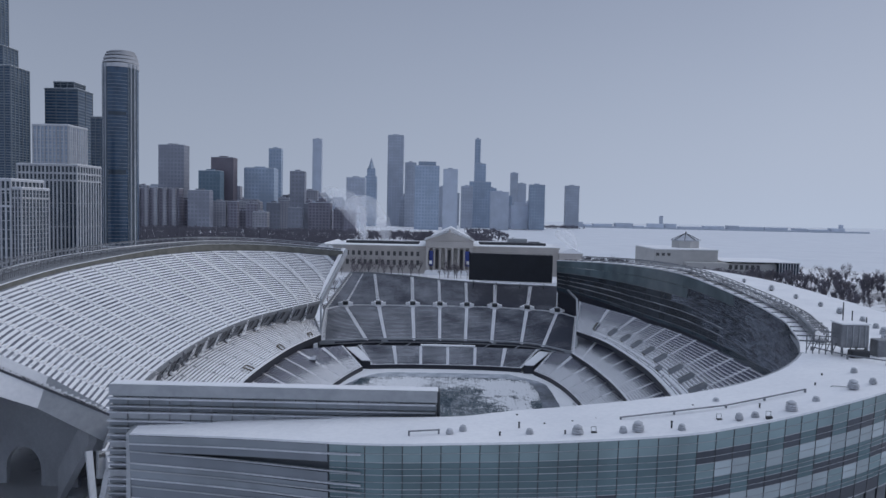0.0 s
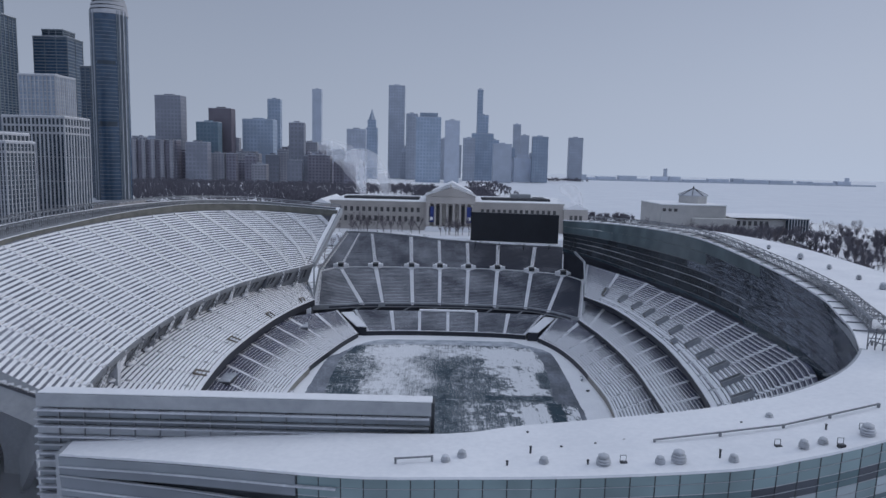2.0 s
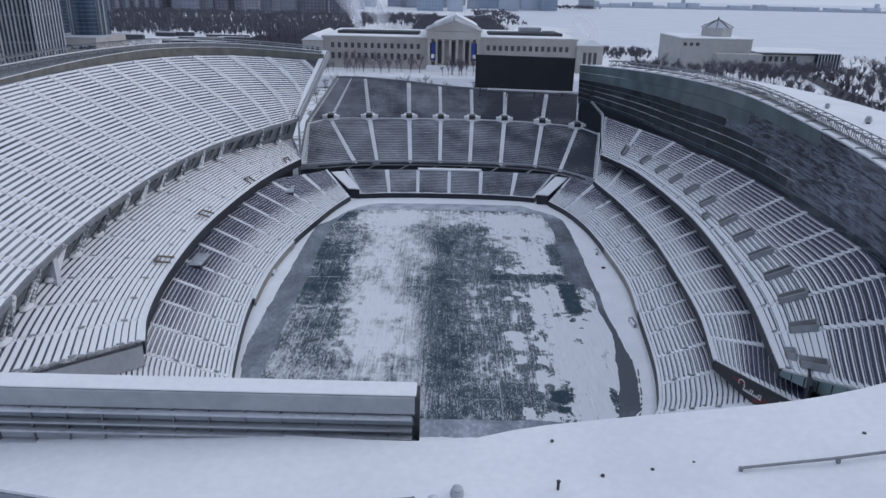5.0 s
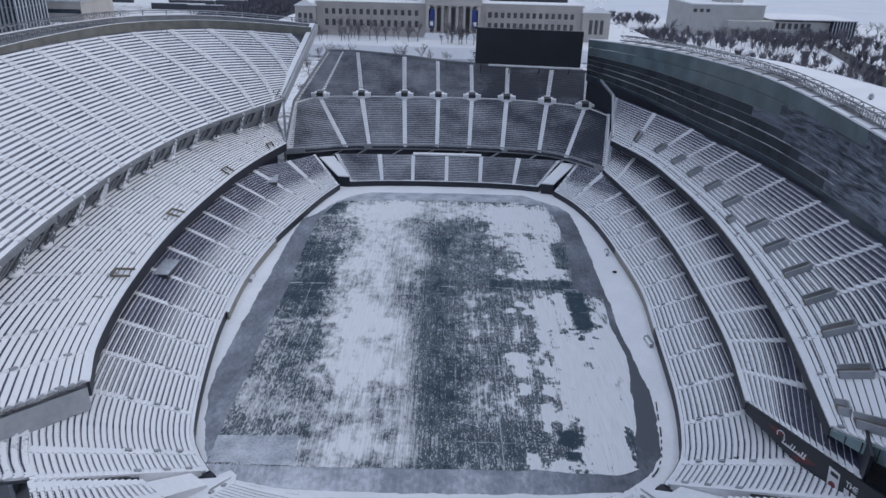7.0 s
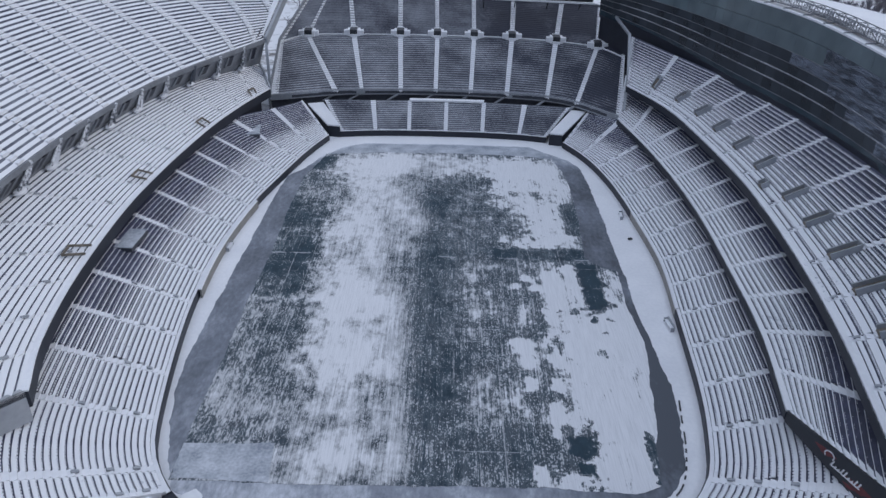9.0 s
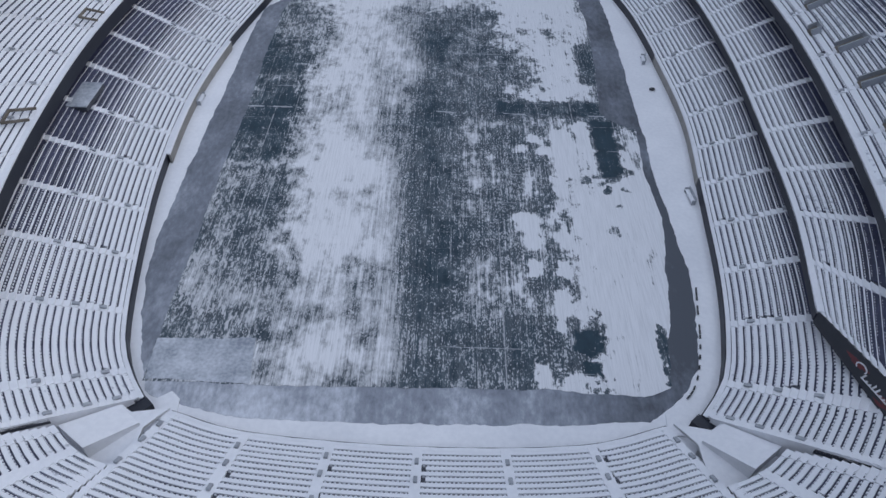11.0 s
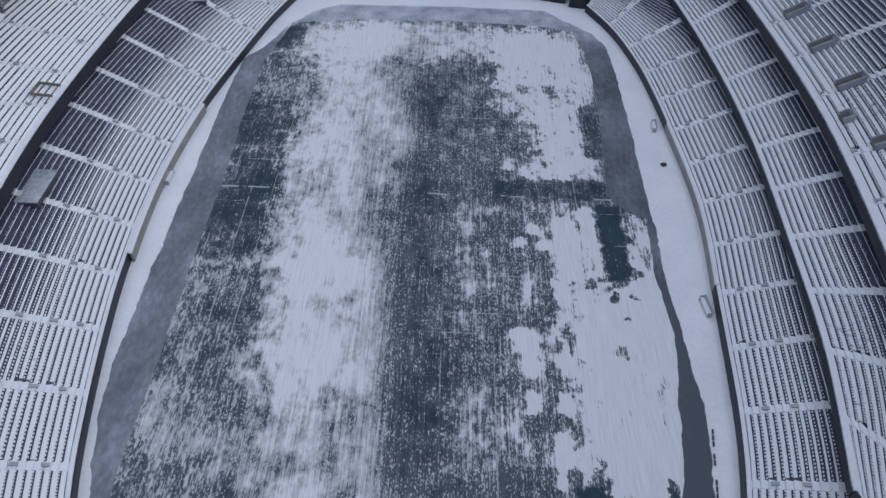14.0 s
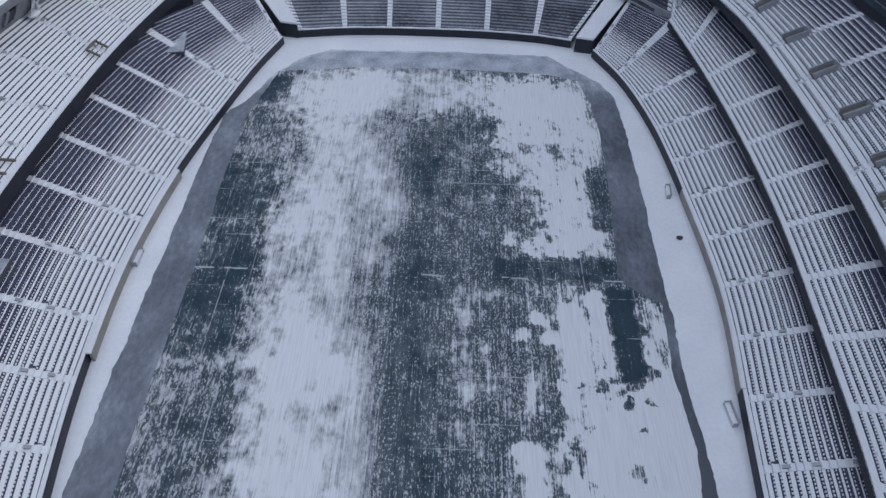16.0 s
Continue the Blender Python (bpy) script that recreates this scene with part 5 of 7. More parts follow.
# small gear left along the sidelines
t = thing("equipment_bag", "small dark bag lying in the sideline snow", "bag", at=(43.9, 218.8, 0))
bm = bmesh.new()
bmesh.ops.create_icosphere(bm, subdivisions=2, radius=0.45, matrix=Matrix.Translation((BAG[0], BAG[1], 0.25)) @ Matrix.Diagonal((1.3, 0.9, 0.7, 1)))
part("bag", bm, DARK_STEEL, t)
for (x, y), turn, size in FRAMES:
    t = thing("team_bench", "snow-covered low bench frame by the sideline wall", "bench", "benches along the sidelines", at=(x, y, 0))
    m = Matrix.Translation((x, y, 0)) @ Matrix.Rotation(turn, 4, "Z")
    for name, centre, dims, mat in (("seat", (0, 0, 0.5), (0.7, size, 0.12), SNOW), ("backrest", (0.35, 0, 0.85), (0.12, size, 0.6), PALE_PANEL), ("side_panel", (0, -size / 2, 0.4), (0.7, 0.12, 0.9), PALE_PANEL), ("side_panel", (0, size / 2, 0.4), (0.7, 0.12, 0.9), PALE_PANEL)):
        bm = bmesh.new()
        put_box(bm, (0, 0, 0), dims)
        bmesh.ops.transform(bm, matrix=m @ Matrix.Translation(centre), verts=bm.verts)
        part(name, bm, mat, t)

# the north deck's openings: a solid dark box, for the shade inside, in a stepped white surround
n1, n2 = Slope(N_FRONT, N_MID), Slope(N_MID, N_TOP)
for s in range(1, 9):
    p = Vector(n2.at(s / 9, 0.02))
    turn = Matrix.Rotation(-0.09 * (s - 4.5) / 4, 4, "Z")
    t = thing("vomitory")
    t.parent = north
    bm = bmesh.new()
    put_box(bm, p + turn @ Vector((0, 0.2, 0.75)), (2.5, 4.4, 2.1), turn)
    part("opening", bm, DARK_STEEL, t, "solid dark box for the shade in the stair opening")
    for shift in (-1, 1):
        bm = bmesh.new()
        put_box(bm, p + turn @ Vector((shift * 1.75, 0.3, 0.6)), (0.9, 4.8, 2.0), turn)
        put_box(bm, p + turn @ Vector((shift * 2.8, 0.1, 0.5)), (1.2, 2.4, 1.7), turn)
        part("snowy_surround", bm, SNOW, t, "snow on the stepped walls")
    bm = bmesh.new()
    put_box(bm, p + turn @ Vector((0, -2.35, -0.1)), (2.5, 0.6, 0.9), turn)
    part("door_sill", bm, SNOW, t, "snow on the sill of the opening")
    bm = bmesh.new()
    put_box(bm, p + turn @ Vector((0, 2.6, 1.2)), (2.6, 0.5, 1.6), turn)
    part("door_head", bm, SNOW, t, "snow on the head of the opening")
ribbon("cross_aisle", raised(N_MID, 0.1), raised(N_MID, 0.45), SNOW, north, "snow along the cross aisle", 0.5, -1)
rake("end_wall", tuple(N_FRONT[0]), tuple(N_MID[0]), 6.0, 1.2, CONCRETE, north, "grey raking end wall", 0.6)
rake("end_wall", tuple(N_MID[0]), tuple(N_TOP[0]), 6.0, 1.2, CONCRETE, north, "grey raking end wall", 0.6)
ribbon("back_wall", np.c_[N_TOP[:, :2], np.full(91, -0.8)], raised(N_TOP, 0.8), CONCRETE, north, "grey back wall of the north deck", 0.6, 1)
# the dark colour stands for the shade under the deck
ribbon("soffit_wall", np.c_[offset(N_FRONT, 2.0)[:, :2], np.full(91, -0.2)], raised(offset(N_FRONT, 2.0), -0.6), DARK_CONCRETE, north, "wall under the north deck, darkened in colour for the shade", 0.5, 1)
for s in range(1, 9):
    p = Vector(n1.at(s / 9, 0.0))
    bm = bmesh.new()
    put_bar(bm, p + Vector((-0.4, 0.6, -0.9)), p + Vector((-4.0, -1.8, -2.6)), 0.9, 0.3)
    part("hanging_stair", bm, CONCRETE, north, "grey stair down to the lower stand")
# the pale mast where the north deck meets the east stand
for a, b, w in (((53.2, 277.5, 2.0), (53.6, 279.0, 10.5), 0.7), ((53.6, 279.0, 10.5), (56.0, 290.0, 19.0), 0.8), ((56.0, 290.0, 19.0), (57.6, 301.5, 27.4), 0.8), ((57.6, 301.5, 27.4), (56.5, 318.0, 29.5), 0.7)):
    bm = bmesh.new()
    put_bar(bm, a, b, w)
    part("end_mast", bm, PALE_PANEL, east, "pale steel mast at the deck's end")

# ---- the north video board ----
screen = thing("video_board", "large black video board on the north rim, snow below it", "scoreboard")
board_turn = math.atan2(-2.0, 40.6)
bm = bmesh.new()
put_box(bm, (32.2, 340.6, 37.4), (40.6, 1.6, 13.4), Matrix.Rotation(board_turn, 4, "Z") @ Matrix.Rotation(radians(0.6), 4, "Y"))
bmesh.ops.bevel(bm, geom=bm.edges[:], offset=0.15, segments=1, affect="EDGES")
part("screen", bm, SCREEN, screen, "black switched-off screen")
bm = bmesh.new()
put_bar(bm, (17.0, 339.6, 30.7), (53.0, 337.6, 30.3), 1.3, 0.5)
part("catwalk", bm, SNOW, screen, "snow-covered catwalk under the screen")
for x in (14.5, 26, 38, 50):
    bm = bmesh.new()
    put_bar(bm, (x, 354.0, 24.5), (x, 341.6, 35.0), 0.3)
    part("support", bm, DARK_STEEL, screen, "dark steel support")
bm = bmesh.new()
for x in (16, 24, 32, 40, 48):
    put_bar(bm, (x, 342.4, 32.0), (x + 4, 342.4, 43.0), 0.3)
part("bracing", bm, DARK_STEEL, screen)

# ---- the louvred housing behind the south board ----
GLASS_GREY = glass_material("grey_glass", (0.21, 0.235, 0.265), 0.25, 0.1)
GLASS_MID = glass_material("mid_grey_glass", (0.165, 0.185, 0.215), 0.25, 0.1)
GLASS_DARKGREY = glass_material("dark_grey_glass", (0.055, 0.064, 0.082), 0.2, 0.1)
ROUGH_PALE = rough_material("snow_dusted_metal", (0.36, 0.38, 0.42), (0.58, 0.60, 0.65), 5.0, 9.0, 0.6, 0.0, 0.1, 0.08)
board = thing("louvred_board_housing", "long louvred metal box behind the south video board, snow on top", "scoreboard")
BX0, BX1, BY0, BY1 = -43.3, -0.6, 89.3, 91.2
block("core", BX0 + 0.3, BX1, BY0 + 0.5, BY1, 24.0, 41.2, PALE_PANEL, board, "grey metal core of the housing")
block("snow_cap", BX0, BX1 + 0.1, BY0 + 0.25, BY1 + 0.3, 41.2, 41.34, SNOW, board, "smooth snow on top", 0.06)
block("end_wall", BX1, BX1 + 0.35, BY0 + 0.1, BY1, 37.0, 41.2, DARK_STEEL, board, "dark end wall")
block("top_panel", BX0, BX1, BY0 + 0.05, BY0 + 0.5, 39.8, 41.2, PALE_PANEL, board, "pale top panel")
z, i = 39.5, 0
while z > 24.5:
    gap_here = (1.0, 0.8, 1.15, 0.9)[i % 4]
    block("louvre", BX0 - 0.15, BX1 - 0.2, BY0 - 0.3, BY0 + 0.45, z - 0.1, z + 0.06, ROUGH_PALE if i % 3 != 1 else PALE_PANEL, board, "louvre blade dusted with snow")
    block("glass_strip", BX0, BX1 - 0.1, BY0 + 0.2, BY0 + 0.48, z - gap_here + 0.2, z - 0.14, (GLASS_GREY, GLASS_MID, PALE_PANEL, GLASS_GREY)[i % 4], board, "grey strip between two blades")
    z -= gap_here
    i += 1
for x in np.linspace(BX0 + 2.4, BX1 - 2.0, 15):
    block("upright", x - 0.05, x + 0.05, BY0 + 0.02, BY0 + 0.3, 24.2, 39.8, STEEL, board)

# ---- the curtain wall of the south building ----
foot = offset(ROOF_OUT, 2.0)
foot[:, 2] = 4.0
wall_line = ROOF_OUT.copy()
wall_line[:, 2] -= 0.12
GLASS_BACK = glass_material("dim_blind_glass", (0.12, 0.135, 0.155), 0.3, 0.1)
ribbon("inner_wall", np.c_[offset(foot, 0.8)[:, :2], np.full(121, -0.8)], offset(wall_line, 0.8), GLASS_BACK, glasshouse, "grey inner face behind the panes", 0.3, 1)
ribbon("roof_edge", raised(offset(ROOF_OUT, -0.12), -0.2), raised(offset(ROOF_OUT, -0.12), 0.06), SNOW, glasshouse, "pale metal roof edge", 0.35, 1)
S_all = np.concatenate([[0], np.cumsum(np.linalg.norm(np.diff(ROOF_OUT[:, :2], axis=0), axis=1))])


def facade_at(s, depth):
    """A point of the curtain wall, s metres along the roof edge and a depth below it."""
    top = np.array([np.interp(s, S_all, wall_line[:, k]) for k in range(3)])
    low = np.array([np.interp(s, S_all, foot[:, k]) for k in range(3)])
    f = depth / max(1.0, top[2] - low[2])
    return Vector(top * (1 - f) + low * f)


GLASS_SLATE = glass_material("slate_teal_glass", (0.105, 0.165, 0.185), 0.12, 0.10)
s_from = float(np.interp(-13.0, ROOF_OUT[:60, 0], S_all[:60]))
rng = random.Random(5)
depths = (0.0, 2.1, 3.6, 5.3, 6.4, 7.7, 9.3, 10.4, 12.0)
cols, PANE = 40, 2.2
for c in range(cols):
    s0, s1 = s_from + c * PANE, s_from + (c + 1) * PANE
    for r in range(8):
        g = 0.05
        a, b = facade_at(s0 + g, depths[r] + g), facade_at(s1 - g, depths[r] + g)
        d, e = facade_at(s0 + g, depths[r + 1] - g), facade_at(s1 - g, depths[r + 1] - g)
        n = (b - a).cross(d - a).normalized() * -0.08
        if r == 0:
            m = GLASS_TOPROW
        elif c >= 19 and r in (2, 5):
            m = GLASS_PALE if rng.random() < 0.85 else GLASS_TOPROW
        elif r in (1, 4, 7) and rng.random() < (0.75 if c >= 23 else 0.4 if c >= 19 else 0.3 if r == 4 else 0.0):
            m = GLASS_DARKGREY
        else:
            m = GLASS_SLATE
        verts = [tuple(v) for v in (a, b, e, d)] + [tuple(v + n) for v in (a, b, e, d)]
        raw("pane", verts, [(0, 1, 2, 3), (7, 6, 5, 4), (0, 4, 5, 1), (1, 5, 6, 2), (2, 6, 7, 3), (3, 7, 4, 0)], m, glasshouse)
for c in range(cols + 1):
    bm = bmesh.new()
    s0 = s_from + c * PANE
    put_bar(bm, facade_at(s0, -0.05), facade_at(s0, 30), 0.09, 0.22)
    part("mullion", bm, DARK_STEEL, glasshouse)
for r in range(9):
    for c in range(cols):
        if r:
            bm = bmesh.new()
            put_bar(bm, facade_at(s_from + c * PANE, depths[r]), facade_at(s_from + (c + 1) * PANE, depths[r]), 0.14, 0.2)
            part("transom", bm, PALE_PANEL, glasshouse)
        if r < 7:
            bm = bmesh.new()
            mid_depth = (depths[r] + depths[r + 1]) / 2
            a, b = facade_at(s_from + c * PANE, mid_depth), facade_at(s_from + (c + 1) * PANE, mid_depth)
            proud = (b - a).cross(facade_at(s_from + c * PANE, mid_depth + 1) - a).normalized() * -0.1
            put_bar(bm, a + proud, b + proud, 0.055)
            part("glazing_bar", bm, PALE_PANEL, glasshouse)


def facade_strip(name, s0, s1, d0, d1, out, material, label="", taper=0.0):
    """A band along the curtain wall, standing out from it."""
    lo, up = [], []
    for s in np.linspace(s0, s1, 18):
        f = (s - s0) / (s1 - s0)
        up.append(facade_at(s, d0 + taper * f))
        lo.append(facade_at(s, d1 + taper * f))
    return ribbon(name, offset(np.array(lo), -out), offset(np.array(up), -out), material, glasshouse, label, 0.3, -1)


d, i = 0.0, 0
while d < 14:
    step = (1.15, 1.0, 1.5, 0.9)[i % 4]
    facade_strip("band", 0.0, s_from - 0.1, d + 0.12, d + step, 0.0, (GLASS_GREY, GLASS_MID, GLASS_MID, GLASS_GREY)[i % 4], "glass band between blades", 1.2 * (i > 1))
    facade_strip("blade", 0.0, s_from + 4.0, d + step - 0.1, d + step + 0.08, 0.15, ROUGH_PALE if i % 2 == 0 else PALE_PANEL, "thin blade dusted with snow", 1.2 * (i > 0))
    d += step
    i += 1
facade_strip("lower_wall", 0.0, float(S_all[-1]) - 1, 12.3, 34.0, 0.0, GLASS_TEAL, "teal lower wall")
rake("end_wall", (ROOF_OUT[0][0], ROOF_OUT[0][1], 36.0), (ROOF_IN[0][0], ROOF_IN[0][1], 36.0), 36.0, 0.0, PALE_PANEL, glasshouse, "pale end wall", 0.5)
snow_lip = offset(ROOF_IN[28:78], -0.3)
ribbon("inner_edge", raised(snow_lip, -1.6), raised(snow_lip, 0.05), PALE_PANEL, glasshouse, "pale inner roof edge", 0.3, 1)


# ---- on the roof ----
def roof_z(x, y):
    best = np.argmin((ROOF_OUT[:, 0] - x) ** 2 + (ROOF_OUT[:, 1] - y) ** 2)
    o, n = ROOF_OUT[best], ROOF_IN[best]
    f = min(1.0, max(0.0, float(np.dot(np.array((x, y)) - o[:2], n[:2] - o[:2]) / np.dot(n[:2] - o[:2], n[:2] - o[:2]))))
    return float(o[2] * (1 - f) + n[2] * f)


def roof_vent(x, y, size):
    t = thing("roof_vent", "round grey mushroom vent capped with snow", "vent", "vents on the snowy roof", at=(x, y, roof_z(x, y)))
    z = roof_z(x, y)
    bm = bmesh.new()
    put_cone(bm, (x, y, z - 0.6), (x, y, z + 1.25 * size), 0.44 * size, 0.40 * size, 14)
    part("throat", bm, DARK_STEEL, t, "dark throat of the vent")
    for h, r in ((0.10, 0.76), (0.38, 0.79), (0.66, 0.73), (0.94, 0.60)):
        bm = bmesh.new()
        put_cone(bm, (x, y, z + h * size), (x, y, z + (h + 0.10) * size), r * size, r * size, 16)
        put_cone(bm, (x, y, z + (h + 0.10) * size), (x, y, z + (h + 0.19) * size), r * size, r * 0.78 * size, 16)
        part("hood_ring", bm, ROUGH_PALE, t)
    bm = bmesh.new()
    put_cone(bm, (x, y, z + 1.16 * size), (x, y, z + 1.36 * size), 0.58 * size, 0.22 * size, 16)
    part("snow_cap", bm, ROUGH_PALE, t, "thin cap of snow")
    return t


for x, y in ((15.7, 79.1), (22.5, 78.6), (41.0, 80.8), (50.9, 85.6)):
    roof_vent(x, y, 0.88)
for x, y in ((1.0, 81.1), (2.6, 82.0), (10.3, 80.0), (20.8, 78.6), (27.3, 78.0), (34.7, 87.3), (34.3, 79.4), (36.4, 80.0), (45.0, 83.0), (55.1, 92.7), (54.1, 86.9), (63.5, 96.0), (68.0, 101.0)):
    roof_vent(x, y, 0.6)


def roof_pipe(pts, label):
    t = thing("roof_pipe", label, "pipe")
    for k, ((xa, ya), (xb, yb)) in enumerate(zip(pts, pts[1:])):
        bm = bmesh.new()
        put_cone(bm, (xa, ya, roof_z(xa, ya) + 0.55), (xb, yb, roof_z(xb, yb) + 0.55), 0.1, 0.1, 8)
        part("pipe", bm, STEEL, t)
    for x, y in pts:
        bm = bmesh.new()
        put_bar(bm, (x, y, roof_z(x, y) - 0.1), (x, y, roof_z(x, y) + 0.62), 0.22)
        part("stand", bm, STEEL, t)


for x, y in ((32.4, 80.3), (41.3, 82.0), (17.6, 79.2), (37.5, 78.9)):
    t = thing("roof_hatch", "small dark roof hatch with a raised rail", "hatch", "hatches on the snowy roof", at=(x, y, roof_z(x, y)))
    z = roof_z(x, y) + 0.1
    block("lid", x - 0.32, x + 0.32, y - 0.22, y + 0.22, z - 0.3, z + 0.08, DARK_STEEL, t)
    bm = bmesh.new()
    put_bar(bm, (x - 0.28, y + 0.22, z), (x - 0.28, y + 0.22, z + 0.6), 0.05)
    put_bar(bm, (x + 0.28, y + 0.22, z), (x + 0.28, y + 0.22, z + 0.6), 0.05)
    put_bar(bm, (x - 0.28, y + 0.22, z + 0.6), (x + 0.28, y + 0.22, z + 0.6), 0.05)
    part("rail", bm, STEEL, t)

roof_pipe([(21.7, 83.4), (28.2, 83.6), (34.7, 84.2), (39.9, 85.4), (45.5, 86.6)], "long grey pipe on short stands over the snow")
roof_pipe([(56.6, 106.5), (58.1, 99.5), (61.0, 95.1)], "grey pipe on short stands by the plant")
roof_pipe([(-3.8, 80.9), (-0.3, 81.2)], "short grey pipe over the snow")
for (xa, ya), (xb, yb) in (((33.5, 88.6), (36.2, 80.0)), ((48.2, 88.4), (51.5, 86.0))):
    t = thing("roof_cable", "thin grey cable lying on the snowy roof", "cable", at=(xa, ya, roof_z(xa, ya)))
    bm = bmesh.new()
    for k in range(8):
        ends = [(xa + (xb - xa) * f, ya + (yb - ya) * f) for f in (k / 8, (k + 1) / 8)]
        put_cone(bm, *[(x, y, roof_z(x, y) + 0.07) for x, y in ends], 0.05, 0.05, 6)
    part("cable", bm, STEEL, t)
for x, y, h in ((6.8, 79.7, 0.5), (9.3, 82.3, 0.8), (9.6, 87.5, 0.35), (26.4, 78.9, 0.8), (14.3, 79.3, 0.4), (38.2, 82.9, 0.7), (12.5, 83.5, 0.25), (16.0, 84.0, 0.25), (19.0, 84.6, 0.25), (31.5, 86.5, 0.3), (48.0, 89.0, 0.5), (51.0, 93.0, 0.3)):
    t = thing("roof_stub", "small dark vent pipe standing in the snow", "vent pipe", "stub pipes on the roof", at=(x, y, roof_z(x, y)))
    bm = bmesh.new()
    z = roof_z(x, y)
    put_cone(bm, (x, y, z - 0.1), (x, y, z + h), 0.1, 0.1, 8)
    put_cone(bm, (x, y, z + h), (x, y, z + h + 0.08), 0.15, 0.12, 8)
    part("pipe", bm, DARK_STEEL, t)
plant = thing("roof_plant", "grey cooling plant with antennas on the roof", "ventilation unit", at=(60.5, 102.5, roof_z(60.5, 102.5)))
pz = roof_z(60.5, 102.5)
block("cabinet", 58.3, 62.3, 101.5, 104.5, pz + 1.2, pz + 4.6, STEEL, plant, "", 0.12)
block("snow_cap", 58.2, 62.4, 101.4, 104.6, pz + 4.6, pz + 4.8, SNOW, plant)
block("cabinet", 63.0, 65.0, 100.5, 102.5, pz - 0.2, pz + 2.6, STEEL, plant, "", 0.1)
for x in (59.0, 59.9, 60.8, 61.7):
    block("panel_rib", x - 0.05, x + 0.05, 101.4, 101.52, pz + 1.4, pz + 4.4, PALE_PANEL, plant)
block("cabinet", 59.0, 61.6, 99.9, 101.2, pz - 0.2, pz + 1.1, DARK_STEEL, plant, "", 0.1)
for k in range(5):
    bm = bmesh.new()
    xa = 54.6 + 0.8 * k
    put_bar(bm, (xa, 104.2 - 0.3 * k, pz - 0.2), (xa, 104.2 - 0.3 * k, pz + 2.6), 0.12)
    put_bar(bm, (xa, 104.2 - 0.3 * k, pz + 0.1), (xa + 0.8, 103.9 - 0.3 * k, pz + 2.5), 0.10)
    put_bar(bm, (xa, 104.2 - 0.3 * k, pz + 2.5), (xa + 0.8, 103.9 - 0.3 * k, pz + 2.5), 0.12)
    put_bar(bm, (xa, 104.2 - 0.3 * k, pz + 1.3), (xa + 0.8, 103.9 - 0.3 * k, pz + 1.3), 0.10)
    part("gantry_bay", bm, STEEL, plant, "steel lattice gantry")
for x in (58.5, 62.1):
    for y in (101.7, 104.3):
        block("leg", x - 0.12, x + 0.12, y - 0.12, y + 0.12, pz - 0.4, pz + 1.25, STEEL, plant)
for x, y, h in ((60.3, 105.0, 7.5), (61.8, 105.2, 6.2), (63.4, 104.2, 5.4)):
    block("antenna", x - 0.06, x + 0.06, y - 0.06, y + 0.06, pz - 0.3, pz + h, DARK_STEEL, plant)
for i, (x, y) in enumerate(((66, 106), (70, 112), (75, 118), (80, 126), (84, 135), (88, 146), (90, 158), (92, 170), (93, 184), (93, 198), (92, 214))):
    roof_vent(x, y, 0.8 + 0.25 * (i % 3 == 0))

# ---- the advertising wall at the end of the club deck ----
ads = thing("advertising_wall", "black advertising wall with white marks and red patches", "advertising board")
a, b = Vector(E2_FRONT[0]), Vector(E2_BACK[0])
along = (b - a).normalized()
face = Vector((along.y, -along.x, 0)).normalized() * 0.3
if face.x > 0:
    face = -face
far = a + (b - a) * 1.3
verts = [tuple(q + Vector((0, 0, h)) + side * face) for side in (1, -0.4) for q, h in ((a, -1.5), (far, -6.2), (far, 0.25), (a, 0.25))]
raw("panel", verts, [(0, 1, 2, 3), (7, 6, 5, 4), (0, 4, 5, 1), (1, 5, 6, 2), (2, 6, 7, 3), (3, 7, 4, 0)], SCREEN, ads, "black panel")
WHITE = rough_material("white_paint", (0.72, 0.73, 0.75), (0.8, 0.8, 0.82), 2.0, 8.0, 0.5)
RED = rough_material("dark_red_paint", (0.10, 0.015, 0.02), (0.20, 0.03, 0.035), 1.0, 6.0, 0.5)


def on_panel(f, h):
    return a + (b - a) * f + Vector((0, 0, h)) + face * 1.12


# a slanting white mark: a hooked first stroke, then short strokes on one line
bm = bmesh.new()
hook = [on_panel(0.375 + 0.035 * math.cos(q), -0.95 + 0.55 * math.sin(q)) for q in np.linspace(-0.6, 3.9, 9)]
for p, q in zip(hook, hook[1:]):
    put_bar(bm, p, q, 0.06, 0.16)
part("mark", bm, WHITE, ads, "plain white hook-shaped mark")
for k in range(9):
    g = 0.405 + 0.024 * k
    bm = bmesh.new()
    put_bar(bm, on_panel(g, -2.0 - 0.7 * (g - 0.4)), on_panel(g + 0.012, -1.2 - 0.5 * (k % 4 not in (0, 3)) - 0.7 * (g - 0.4)), 0.06, 0.2)
    part("mark", bm, WHITE, ads, "plain white slanting stroke")
bm = bmesh.new()
put_bar(bm, on_panel(0.40, -2.0), on_panel(0.61, -2.15), 0.06, 0.14)
part("mark", bm, WHITE, ads, "plain white underline")
